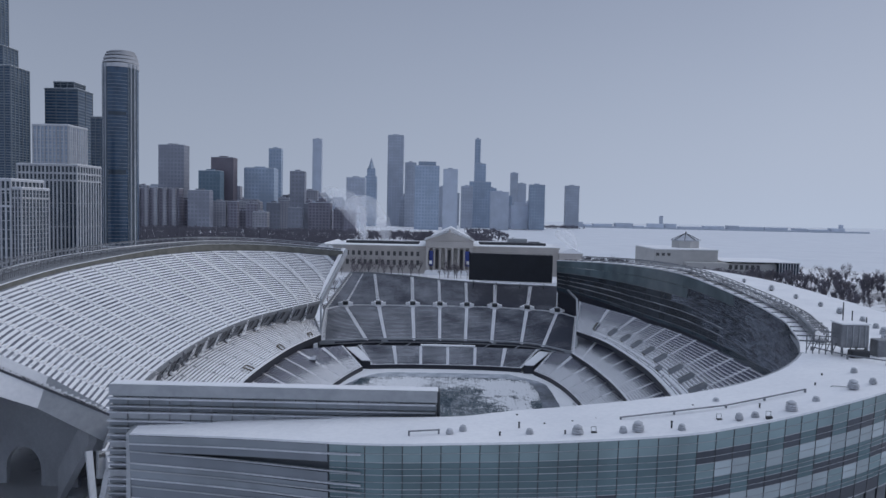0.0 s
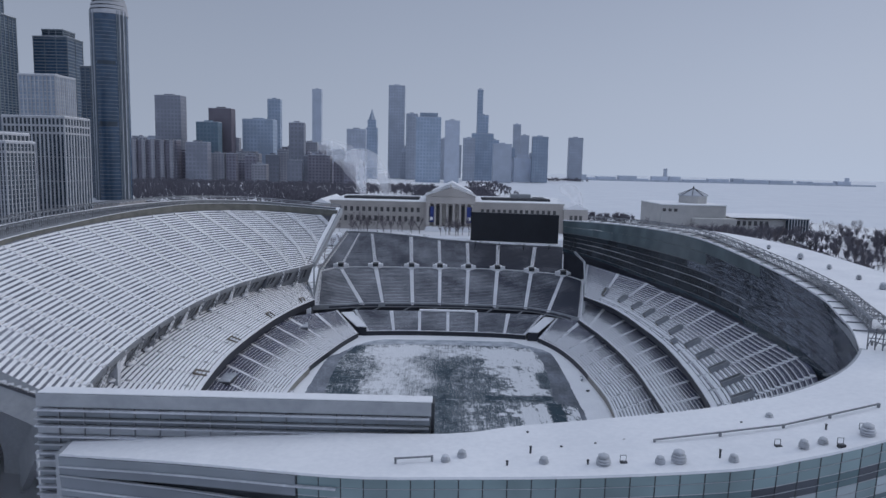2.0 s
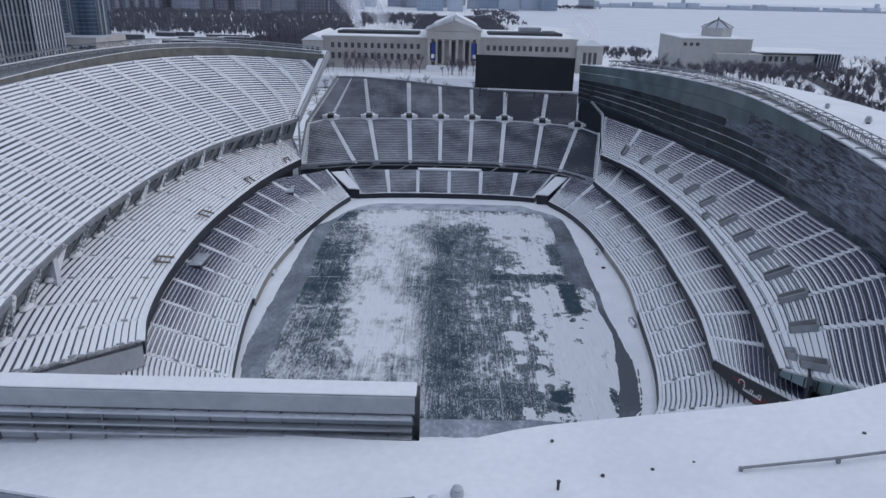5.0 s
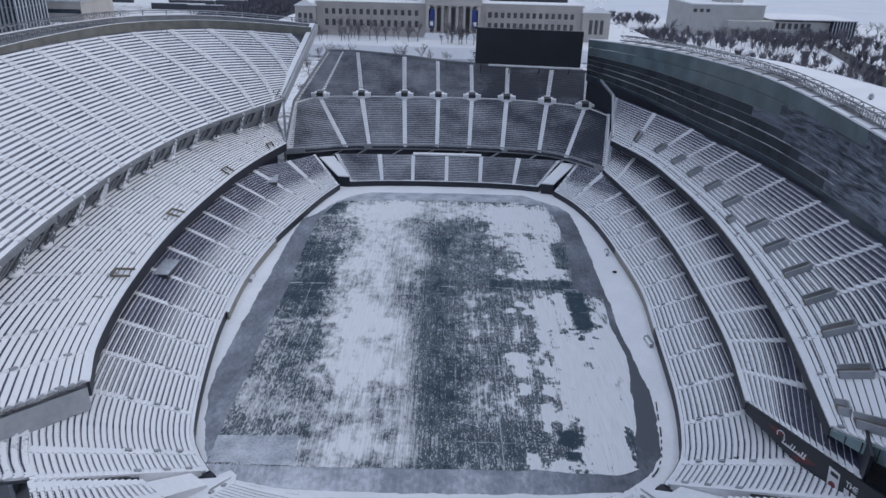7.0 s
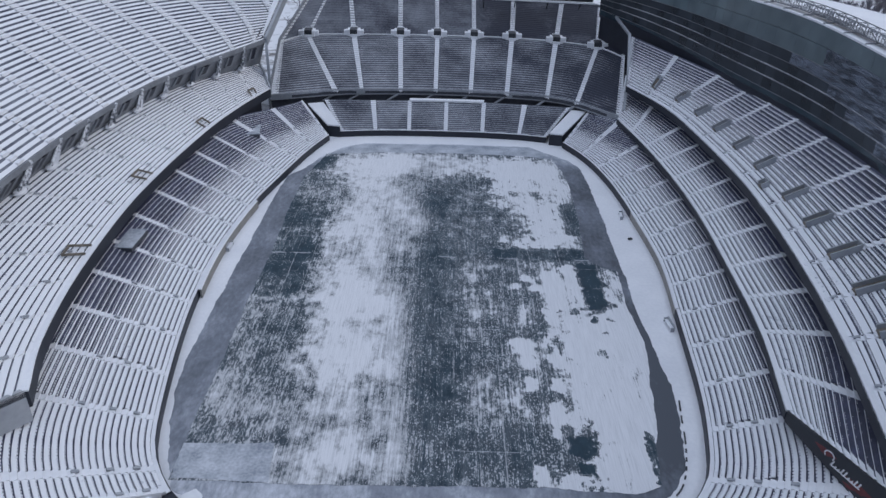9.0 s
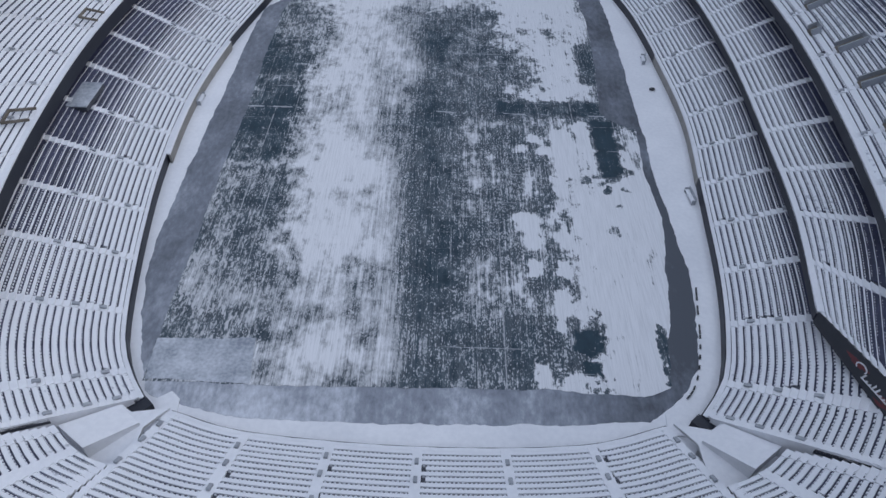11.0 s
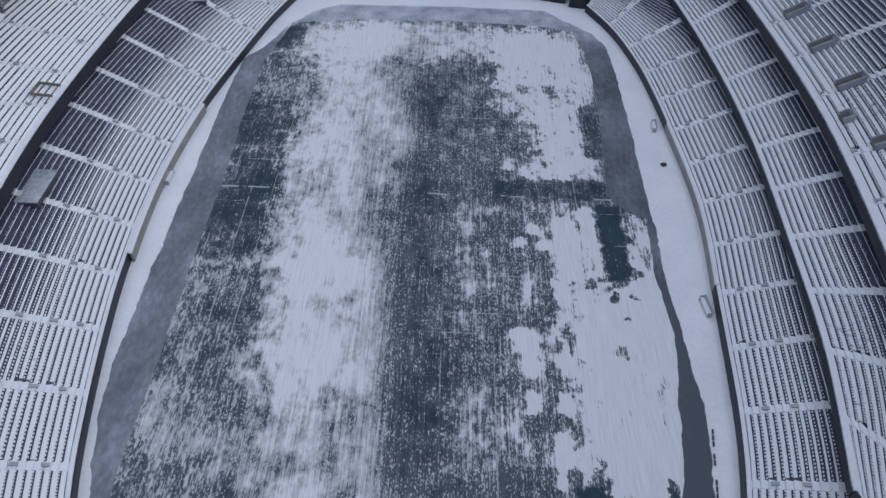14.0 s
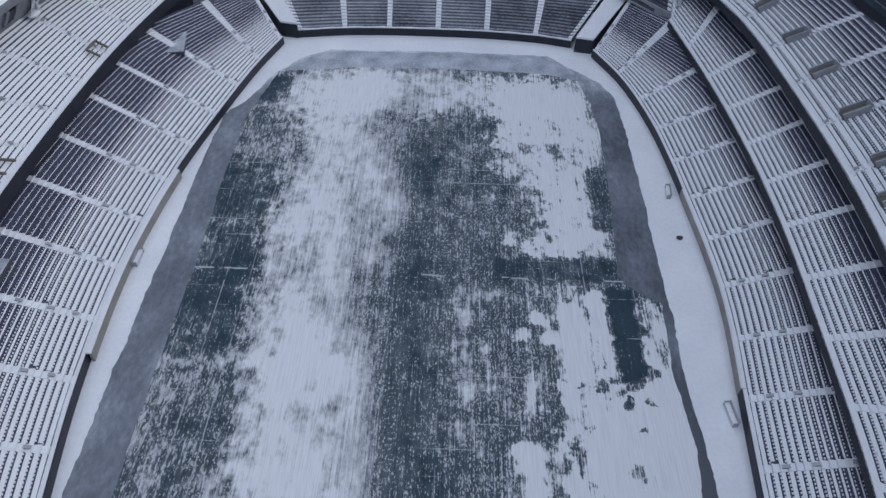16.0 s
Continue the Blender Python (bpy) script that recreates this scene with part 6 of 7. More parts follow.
for f, h, w, t in ((0.34, -0.9, 0.10, 0.9), (0.60, -2.2, 0.11, 1.2), (0.545, -2.9, 0.05, 0.5)):
    verts = [tuple(on_panel(f + w * math.cos(q) * (0.7 + 0.3 * math.sin(3 * q)), h + 0.5 * t * math.sin(q)) - face * 0.08) for q in np.linspace(0, 2 * math.pi, 13)[:-1]]
    verts += [tuple(Vector(q) - face * 0.1) for q in verts]
    raw("patch", verts, [tuple(range(12)), tuple(range(23, 11, -1))] + [(k, k + 12, (k + 1) % 12 + 12, (k + 1) % 12) for k in range(12)], RED, ads, "dark red patch")
# a white badge with a red disc, and lettering beside it
bm = bmesh.new()
put_bar(bm, on_panel(0.80, -2.1), on_panel(0.885, -2.3), 0.06, 3.0)
badge = part("badge", bm, WHITE, ads, "white badge")
verts = [tuple(on_panel(0.842 + 0.026 * math.cos(q), -2.9 + 0.55 * math.sin(q)) + face * 0.15) for q in np.linspace(0, 2 * math.pi, 17)[:-1]]
raw("disc", verts + [tuple(Vector(q) - face * 0.12) for q in verts], [tuple(range(16)), tuple(range(31, 15, -1))] + [(k, k + 16, (k + 1) % 16 + 16, (k + 1) % 16) for k in range(16)], RED, badge, "red disc")
bm = bmesh.new()
put_bar(bm, on_panel(0.815, -1.25) + face * 0.2, on_panel(0.87, -1.35) + face * 0.2, 0.06, 0.5)
part("bar", bm, SCREEN, badge, "black bar")
text = bpy.data.curves.new("lettering", "FONT")
text.body, text.size, text.extrude = "THE", 1.15, 0.03
text_ob = bpy.data.objects.new("lettering", text)
text_mesh = bpy.data.meshes.new_from_object(text_ob)
bpy.data.objects.remove(text_ob)
rows = Matrix((along, Vector((0, 0, 1)), face.normalized())).transposed().to_4x4()
rows.translation = on_panel(0.925, -1.75)
text_mesh.transform(rows)
finish("lettering", text_mesh, WHITE, ads, "white capital letters")
for g in range(5):
    bm = bmesh.new()
    put_bar(bm, on_panel(0.93 + 0.05 * g, -2.75), on_panel(0.965 + 0.05 * g, -2.78), 0.06, 1.3)
    part("bar", bm, WHITE, ads, "white bar")

# the teal glass cheek under the east upper deck: a wedge of panes between thin mullions
a3, b3 = Vector(E3_FRONT[0]), Vector(E3_BACK[0])
PANES = 9
for k in range(PANES):
    p, q = a3.lerp(b3, k / PANES), a3.lerp(b3, (k + 1) / PANES)
    lo, hi = 0.7 + 3.6 * k / PANES, 0.7 + 3.6 * (k + 1) / PANES
    rim = [p + Vector((0, 0, -lo)), q + Vector((0, 0, -hi)), q + Vector((0, 0, 0.1)), p + Vector((0, 0, 0.1))]
    verts = [tuple(v + Vector((-0.5, -0.3, 0))) for v in rim] + [tuple(v + Vector((-0.25, -0.15, 0))) for v in rim]
    raw("glass_cheek", verts, [(0, 1, 2, 3), (7, 6, 5, 4), (0, 4, 5, 1), (1, 5, 6, 2), (2, 6, 7, 3), (3, 7, 4, 0)], GLASS_TOPROW, east, "teal glass pane at the deck's end")
    bm = bmesh.new()
    put_bar(bm, p + Vector((-0.55, -0.35, -lo)), p + Vector((-0.55, -0.35, 0.1)), 0.1)
    part("mullion", bm, DARK_STEEL, east)

# ---- under the south end of the west stand: a pale wall with an arch, raking struts and a snowy stair ----
PALE_STONEWORK = rough_material("pale_rendered_concrete", (0.50, 0.52, 0.56), (0.62, 0.64, 0.68), 6.0, 10.0, 0.85, 0, 0.2, 0.06)
under = thing("stand_undercroft", "pale concrete wall and raking struts under the west stand", "building", at=(-75, 128, -0.8))
rake("side_wall", (-58, 140, 10), (-66, 165, 10), 11.0, 0.5, PALE_STONEWORK, under, "shaded concrete wall", 0.6)


def arch_wall(ax, ay, bx, by, height, spans, material):
    """A wall with round-headed openings cut through it; spans are (centre, half width, springing)."""
    length = math.hypot(bx - ax, by - ay)
    d = Vector(((bx - ax) / length, (by - ay) / length, 0))
    n = Vector((-d.y, d.x, 0)) * 1.2
    outline = [(0.0, 0.0)]
    for m, half, spring in spans:
        outline += [(m - half, 0.0)] + [(m - half * math.cos(t), spring + half * 1.25 * math.sin(t)) for t in np.linspace(0, math.pi, 13)] + [(m + half, 0.0)]
    outline += [(length, 0.0), (length, height), (0.0, height)]
    bm = bmesh.new()
    vs = [bm.verts.new((ax + d.x * s, ay + d.y * s, -0.8 + h)) for s, h in outline]
    f = bm.faces.new(vs)
    side = bmesh.ops.extrude_face_region(bm, geom=[f])["geom"]
    bmesh.ops.translate(bm, vec=n, verts=[g for g in side if isinstance(g, bmesh.types.BMVert)])
    bmesh.ops.triangulate(bm, faces=bm.faces)
    bmesh.ops.recalc_face_normals(bm, faces=bm.faces)
    return part("arched_wall", bm, material, under, "pale wall with round-headed openings")


arch_wall(-66.0, 156.5, -140.0, 163.5, 26.0, ((13.0, 4.2, 3.5), (30.5, 4.3, 3.6), (45.0, 4.3, 3.6)), PALE_STONEWORK)
rake("raking_wall", (-84.0, 150.0, 3.0), (-70.0, 136.0, 21.0), 4.0, 3.0, PALE_STONEWORK, under, "pale raking wall", 1.5)
for k, (xa, ya, xb, yb, zb) in enumerate(((-52.0, 117.0, -60.0, 123.0, 20.0), (-53.5, 121.0, -58.0, 126.0, 19.0), (-56.0, 113.0, -62.0, 120.5, 21.0), (-60.0, 116.0, -59.5, 124.0, 20.0))):
    bm = bmesh.new()
    put_bar(bm, (xa, ya, -0.8), (xb, yb, zb), 1.0, 1.2)
    part("strut", bm, PALE_STONEWORK, under, "raking strut")
block("podium", -92.0, -50.0, 96.0, 112.0, -0.8, 1.6, PALE_STONEWORK, under, "pale podium")
block("podium_snow", -92.2, -49.8, 95.8, 112.2, 1.6, 1.85, SNOW, under, "snow on the podium")
for k in range(14):
    block("step", -63.0, -58.0, 97.0 - k * 0.45, 97.45 - k * 0.45, -0.8, 1.5 - k * 0.16, ROUGH_SNOW, under)
for x in (-84.0, -72.0, -54.0):
    block("lamp_post", x - 0.1, x + 0.1, 103.9, 104.1, 1.8, 8.0, PALE_STONEWORK, under)


# ---- the city ----
def city_material(name, wall, window, floor=4.0, bay=3.0, mortar=0.3):
    """A far facade: rows of windows too small to pick apart."""
    m, n, l, b = graph(name)
    geo = n.new("ShaderNodeNewGeometry")
    sep = n.new("ShaderNodeSeparateXYZ")
    l.new(geo.outputs["Position"], sep.inputs[0])
    side = n.new("ShaderNodeMath")
    side.operation = "ADD"
    l.new(sep.outputs["X"], side.inputs[0])
    l.new(sep.outputs["Y"], side.inputs[1])
    both = []
    for src, size, part_open in ((sep.outputs["Z"], floor, 1 - mortar), (side.outputs[0], bay, 1 - mortar)):
        d = n.new("ShaderNodeMath")
        d.operation = "DIVIDE"
        l.new(src, d.inputs[0])
        d.inputs[1].default_value = size
        f = n.new("ShaderNodeMath")
        f.operation = "FRACT"
        l.new(d.outputs[0], f.inputs[0])
        c = n.new("ShaderNodeMath")
        c.operation = "LESS_THAN"
        l.new(f.outputs[0], c.inputs[0])
        c.inputs[1].default_value = part_open
        both.append(c.outputs[0])
    k = n.new("ShaderNodeMath")
    k.operation = "MULTIPLY"
    l.new(both[0], k.inputs[0])
    l.new(both[1], k.inputs[1])
    t = node(n, "ShaderNodeTexNoise", Scale=0.03, Detail=3.0)
    l.new(geo.outputs["Position"], t.inputs["Vector"])
    r = ramp(n, l, t.outputs["Fac"], [(0.3, tuple(0.85 * c for c in wall)), (0.7, tuple(1.15 * c for c in wall))])
    info = n.new("ShaderNodeObjectInfo")
    vary = node(n, "ShaderNodeMapRange", To_Min=0.85, To_Max=1.15)
    l.new(info.outputs["Random"], vary.inputs["Value"])
    mix = n.new("ShaderNodeMix")
    mix.data_type = "RGBA"
    l.new(k.outputs[0], mix.inputs["Factor"])
    l.new(r.outputs["Color"], mix.inputs["A"])
    mix.inputs["B"].default_value = (*window, 1)
    tint = n.new("ShaderNodeVectorMath")
    tint.operation = "SCALE"
    l.new(mix.outputs["Result"], tint.inputs[0])
    l.new(vary.outputs["Result"], tint.inputs["Scale"])
    l.new(tint.outputs["Vector"], b.inputs["Base Color"])
    b.inputs["Roughness"].default_value = 0.55
    return m


# Haze is mixed into these base colours: paler and bluer with distance.
FAR_BLUE = city_material("hazed_blue_glass", (0.31, 0.375, 0.475), (0.26, 0.325, 0.42), 11.0, 10.0, 0.4)
FAR_GREY = city_material("hazed_grey_stone", (0.37, 0.41, 0.49), (0.32, 0.36, 0.435), 11.0, 10.0, 0.4)
FAR_PALE = city_material("hazed_pale_glass", (0.43, 0.48, 0.57), (0.39, 0.435, 0.52))
FAR_RED = city_material("hazed_red_steel", (0.15, 0.135, 0.165), (0.12, 0.112, 0.142))
FAR_TEAL = city_material("hazed_teal_glass", (0.14, 0.20, 0.26), (0.11, 0.17, 0.225), 11.0, 10.0, 0.4)
FAR_DIM = city_material("hazed_dim_concrete", (0.215, 0.23, 0.28), (0.18, 0.195, 0.24), 11.0, 10.0, 0.4)
MID_BROWN = city_material("hazed_midtown_brick", (0.205, 0.20, 0.245), (0.115, 0.117, 0.155), 8.0, 9.0, 0.45)
MID_STONE = city_material("hazed_midtown_stone", (0.30, 0.305, 0.345), (0.18, 0.187, 0.23), 7.0, 8.0, 0.5)
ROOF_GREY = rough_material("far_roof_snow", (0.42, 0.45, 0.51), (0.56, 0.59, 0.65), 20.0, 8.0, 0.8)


def tower(x, y, w, d, h, material, label="city tower toned blue-grey for the mist", crown=0.0, spire=0.0):
    """A far tower: its shaft, a set-back crown and a snowy roof."""
    t = thing("tower", label, "building", "towers of the skyline", at=(x, y + d / 2, -0.8))
    top = 4 + h
    d = min(d, 0.55 * w + 4)
    shaft = top - crown
    block("shaft", x - w / 2, x + w / 2, y, y + d, -1.0, shaft, material, t)
    if crown:
        block("crown", x - w * 0.36, x + w * 0.36, y + d * 0.14, y + d * 0.86, shaft - 1, top, material, t)
    block("roof", x - w * 0.48, x + w * 0.48, y + d * 0.02, y + d * 0.98, shaft, shaft + 1.2, ROOF_GREY, t)
    block("plant_room", x - w * 0.2, x + w * 0.15, y + d * 0.3, y + d * 0.7, shaft + 1.0, shaft + 5.0, material, t)
    if spire:
        bm = bmesh.new()
        put_cone(bm, (x, y + d / 2, top - 1), (x, y + d / 2, top + spire), w * 0.3, 0.3, 4)
        part("spire", bm, material, t)
    return t


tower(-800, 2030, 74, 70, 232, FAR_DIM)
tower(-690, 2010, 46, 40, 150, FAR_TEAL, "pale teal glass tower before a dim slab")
tower(-642, 2000, 64, 50, 197, FAR_RED, "dark red steel tower toned for the mist")
tower(-662, 1950, 60, 40, 156, FAR_TEAL, "teal glass tower toned for the mist")
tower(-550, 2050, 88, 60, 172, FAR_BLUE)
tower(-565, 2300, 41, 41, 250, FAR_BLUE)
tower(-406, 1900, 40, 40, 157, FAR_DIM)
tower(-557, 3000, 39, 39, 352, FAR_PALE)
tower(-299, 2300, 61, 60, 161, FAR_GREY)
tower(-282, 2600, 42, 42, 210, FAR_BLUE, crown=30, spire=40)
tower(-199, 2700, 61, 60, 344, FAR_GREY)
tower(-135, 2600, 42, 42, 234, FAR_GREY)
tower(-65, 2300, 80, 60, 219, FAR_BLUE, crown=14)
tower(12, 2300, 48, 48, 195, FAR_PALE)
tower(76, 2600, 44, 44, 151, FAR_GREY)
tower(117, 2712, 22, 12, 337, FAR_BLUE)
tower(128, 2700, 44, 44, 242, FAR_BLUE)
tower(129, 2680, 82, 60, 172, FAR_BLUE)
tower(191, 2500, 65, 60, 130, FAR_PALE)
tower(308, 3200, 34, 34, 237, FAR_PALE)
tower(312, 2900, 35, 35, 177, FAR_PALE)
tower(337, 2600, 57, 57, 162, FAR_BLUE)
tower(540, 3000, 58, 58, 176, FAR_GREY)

slab = thing("apartment_slab", "long brown apartment slab with dark recessed bays", "building", "towers of the skyline", at=(-770, 1835, -0.8))
block("body", -838, -700, 1830, 1860, -1.0, 106.0, MID_BROWN, slab)
for k in range(6):
    block("pier", -836 + k * 24, -826 + k * 24, 1822, 1831, -1.0, 108.0, MID_STONE, slab)
block("roof", -838, -700, 1828, 1860, 106.0, 107.5, ROOF_GREY, slab)

rng = random.Random(77)
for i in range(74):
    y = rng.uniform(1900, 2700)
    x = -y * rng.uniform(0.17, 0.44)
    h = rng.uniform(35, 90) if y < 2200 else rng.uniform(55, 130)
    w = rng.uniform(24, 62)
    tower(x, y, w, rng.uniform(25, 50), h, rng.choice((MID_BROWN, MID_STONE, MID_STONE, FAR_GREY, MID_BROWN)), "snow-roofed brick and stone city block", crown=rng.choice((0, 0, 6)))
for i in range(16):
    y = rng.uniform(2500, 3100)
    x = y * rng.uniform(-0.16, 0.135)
    tower(x, y, rng.uniform(35, 70), 40, rng.uniform(60, 150), rng.choice((FAR_GREY, FAR_PALE, FAR_BLUE)), "low tower of the far skyline toned for the mist", crown=rng.choice((0, 12)))

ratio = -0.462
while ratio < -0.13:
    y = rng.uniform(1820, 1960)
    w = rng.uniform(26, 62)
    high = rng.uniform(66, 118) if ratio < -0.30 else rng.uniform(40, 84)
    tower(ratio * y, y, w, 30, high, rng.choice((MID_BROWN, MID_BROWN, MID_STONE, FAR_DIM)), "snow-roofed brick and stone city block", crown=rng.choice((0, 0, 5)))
    ratio += (w * 0.9) / y

# ---- the apartment towers west of the park ----
STONE_PALE = rough_material("pale_precast", (0.33, 0.345, 0.38), (0.42, 0.435, 0.47), 8.0, 8.0, 0.8)
STONE_GREY = rough_material("grey_precast", (0.12, 0.15, 0.18), (0.17, 0.20, 0.235), 8.0, 8.0, 0.8)
GLASS_NIGHT = glass_material("dark_window_band", (0.035, 0.05, 0.07), 0.15, 0.1)
GLASS_SEA = glass_material("blue_green_tower_glass", (0.045, 0.076, 0.125), 0.15, 0.1)


def gridded(label, x0, x1, y0, y1, top, bays_x, bays_y, floor, frame, glass, pier=0.9, band=0.7, crown=3.0, every=1, cross=()):
    """A tower of glass behind a grid of piers and floor bands, with a heavier top."""
    t = thing("apartment_tower", label, "building", at=((x0 + x1) / 2, (y0 + y1) / 2, -0.8))
    block("core", x0, x1, y0, y1, -1.0, top - 0.5, glass, t, "dark window glass")
    ob = None
    for i in range(bays_x + 1):
        x = x0 + (x1 - x0) * i / bays_x
        if ob is None:
            ob = block("pier", x - pier / 2, x + pier / 2, y0 - 0.6, y0 + 0.2, -1.0, top, frame, t)
            first = x
        else:
            again(ob, x - first, 0, 0)
    ob = None
    for i in range(bays_y + 1):
        y = y0 + (y1 - y0) * i / bays_y
        if ob is None:
            ob = block("pier", x1 - 0.2, x1 + 0.6, y - pier / 2, y + pier / 2, -1.0, top, frame, t)
            first = y
        else:
            again(ob, 0, y - first, 0)
    ob = None
    z = 4.0
    while z < top - crown:
        if ob is None:
            ob = block("floor_band", x0 - 0.3, x1 + 0.35, y0 - 0.35, y1 + 0.3, z, z + band, frame, t)
        else:
            again(ob, 0, 0, z - 4.0)
        z += floor * every
    for z in cross:
        block("belt_course", x0 - 0.7, x1 + 0.75, y0 - 0.75, y1 + 0.3, z, z + 1.6, frame, t)
    block("cornice", x0 - 0.9, x1 + 0.9, y0 - 0.9, y1 + 0.9, top - 1.4, top + 0.4, frame, t, "", 0.3)
    block("snowy_roof", x0 - 0.4, x1 + 0.4, y0 - 0.4, y1 + 0.4, top + 0.4, top + 0.8, SNOW, t)
    return t


gridded("pale striped apartment block with dark window columns", -362, -312, 590, 630, 96, 15, 9, 3.3, STONE_PALE, GLASS_NIGHT, 1.25, 0.35, 5.0, 6, (88, 82))
gridded("pale striped apartment block with a low wing", -350, -312, 500, 540, 80, 11, 8, 3.3, STONE_PALE, GLASS_NIGHT, 1.3, 0.5, 4.0, 2, (72, 60))
gridded("low pale wing of an apartment block", -312, -305, 501, 535, 74, 3, 8, 3.3, STONE_PALE, GLASS_NIGHT, 0.9, 0.3, 3.0, 1, (66,))
gridded("pale concrete apartment tower with gridded windows", -402, -368, 680, 715, 139, 9, 10, 3.4, STONE_PALE, FAR_BLUE, 1.3, 0.8, 3.0)
gridded("dark blue-green glass apartment tower", -562, -516, 980, 1020, 222, 3, 2, 4.2, STONE_GREY, GLASS_SEA, 0.5, 1.3, 3.0)
gridded("narrow plant crown of the blue-green glass tower", -552, -524, 985, 1015, 232, 3, 2, 4.0, STONE_GREY, GLASS_NIGHT, 0.8, 0.6, 2.0)
gridded("stepped grey balcony tower", -660, -560, 900, 940, 237, 12, 5, 3.4, STONE_GREY, GLASS_SEA, 1.4, 1.1, 3.0)
gridded("middle step of the grey balcony tower", -660, -572, 905, 935, 263, 10, 4, 3.4, STONE_GREY, GLASS_SEA, 1.4, 1.1, 3.0)
gridded("top step of the grey balcony tower", -660, -582, 908, 932, 330, 8, 3, 3.4, STONE_GREY, GLASS_SEA, 1.4, 1.1, 3.0)
gridded("slim dark glass tower behind the round one", -432, -415, 850, 880, 168, 3, 3, 3.6, STONE_GREY, GLASS_SEA, 0.7, 0.8, 2.0)

# the tall rounded tower with a ringed crown
rt = thing("rounded_tower", "tall rounded blue glass tower with pale ribs and a ringed crown", "building", at=(-363, 780, -0.8))
cx, cy, rx, ry, top = -363.0, 780.0, 18.5, 20.0, 215.0


def oval(r, a):
    return cx + r * rx * math.cos(a), cy + r * ry * math.sin(a)


def oval_ring(name, r0, z0, z1, material, label="", a0=0.0, a1=2 * math.pi, steps=40, tilt=0.0):
    verts, faces = [], []
    for i in range(steps + 1):
        a = a0 + (a1 - a0) * i / steps
        x, y = oval(r0, a)
        k = tilt * math.cos(a)
        verts += [(x, y, z0), (x, y, z1 + k)]
    for i in range(steps):
        faces.append((i * 2, i * 2 + 2, i * 2 + 3, i * 2 + 1))
    verts += [(cx, cy, z1), (cx, cy, z0)]
    if abs(a1 - a0 - 2 * math.pi) < 1e-3:
        for i in range(steps):
            faces += [(i * 2 + 1, i * 2 + 3, len(verts) - 2), (i * 2 + 2, i * 2, len(verts) - 1)]
    return raw(name, verts, faces, material, rt, label)


oval_ring("shaft", 0.97, -1.0, top, GLASS_SEA, "blue glass shaft")
oval_ring("dark_bay", 0.985, -1.0, 205, GLASS_SEA, "dark glazed bay", math.radians(248), math.radians(318), 14)
for i in range(72):
    deg = i * 5.0
    if 248 < deg < 318 or not 170 < deg < 370:
        continue
    a = math.radians(deg)
    bm = bmesh.new()
    x, y = oval(0.99, a)
    put_box(bm, (x, y, top / 2), (0.8, 0.7, top + 2), Matrix.Rotation(a, 4, "Z"))
    part("rib", bm, ROOF_GREY if i % 3 == 0 else STONE_GREY, rt)
for i in range(52):
    z = 6 + i * 3.9
    oval_ring("floor_band", 0.989, z, z + 0.5, STONE_GREY, "", math.radians(180), math.radians(360), 24)
for z0, z1 in ((96, 101), (160, 164)):
    oval_ring("plant_band", 0.994, z0, z1, GLASS_NIGHT, "dark plant storey", math.radians(255), math.radians(312), 12)
for k, (r, z0, z1) in enumerate(((1.0, 212, 216), (0.97, 217.5, 220), (0.93, 221.5, 224), (0.86, 225.5, 227.5), (0.78, 228.5, 230))):
    oval_ring("crown_ring", r, z0, z1, STONE_PALE, "pale ring of the crown", tilt=1.0)
oval_ring("crown_core", 0.74, 210, 228, STONE_GREY)

# ---- the museum ----
museum = thing("museum", "pale stone neoclassical museum with a columned porch and snowy roofs", "building", at=(3, 640, -0.8))
BANNER_BLUE = rough_material("blue_banner", (0.02, 0.04, 0.18), (0.035, 0.06, 0.26), 4.0, 8.0, 0.7)
BANNER_PALE = rough_material("printed_banner", (0.35, 0.33, 0.32), (0.55, 0.53, 0.50), 2.0, 5.0, 0.7)
DARK_WINDOW = rough_material("dark_window", (0.05, 0.05, 0.055), (0.09, 0.09, 0.095), 3.0, 5.0, 0.3)
block("terrace", -150, 160, 560, 760, -1.0, 9.5, SNOW, museum, "snow-covered terrace", 1.5)
block("centre_block", -16, 23, 604, 720, 9.0, 38.0, LIMESTONE, museum, "stone centre block")
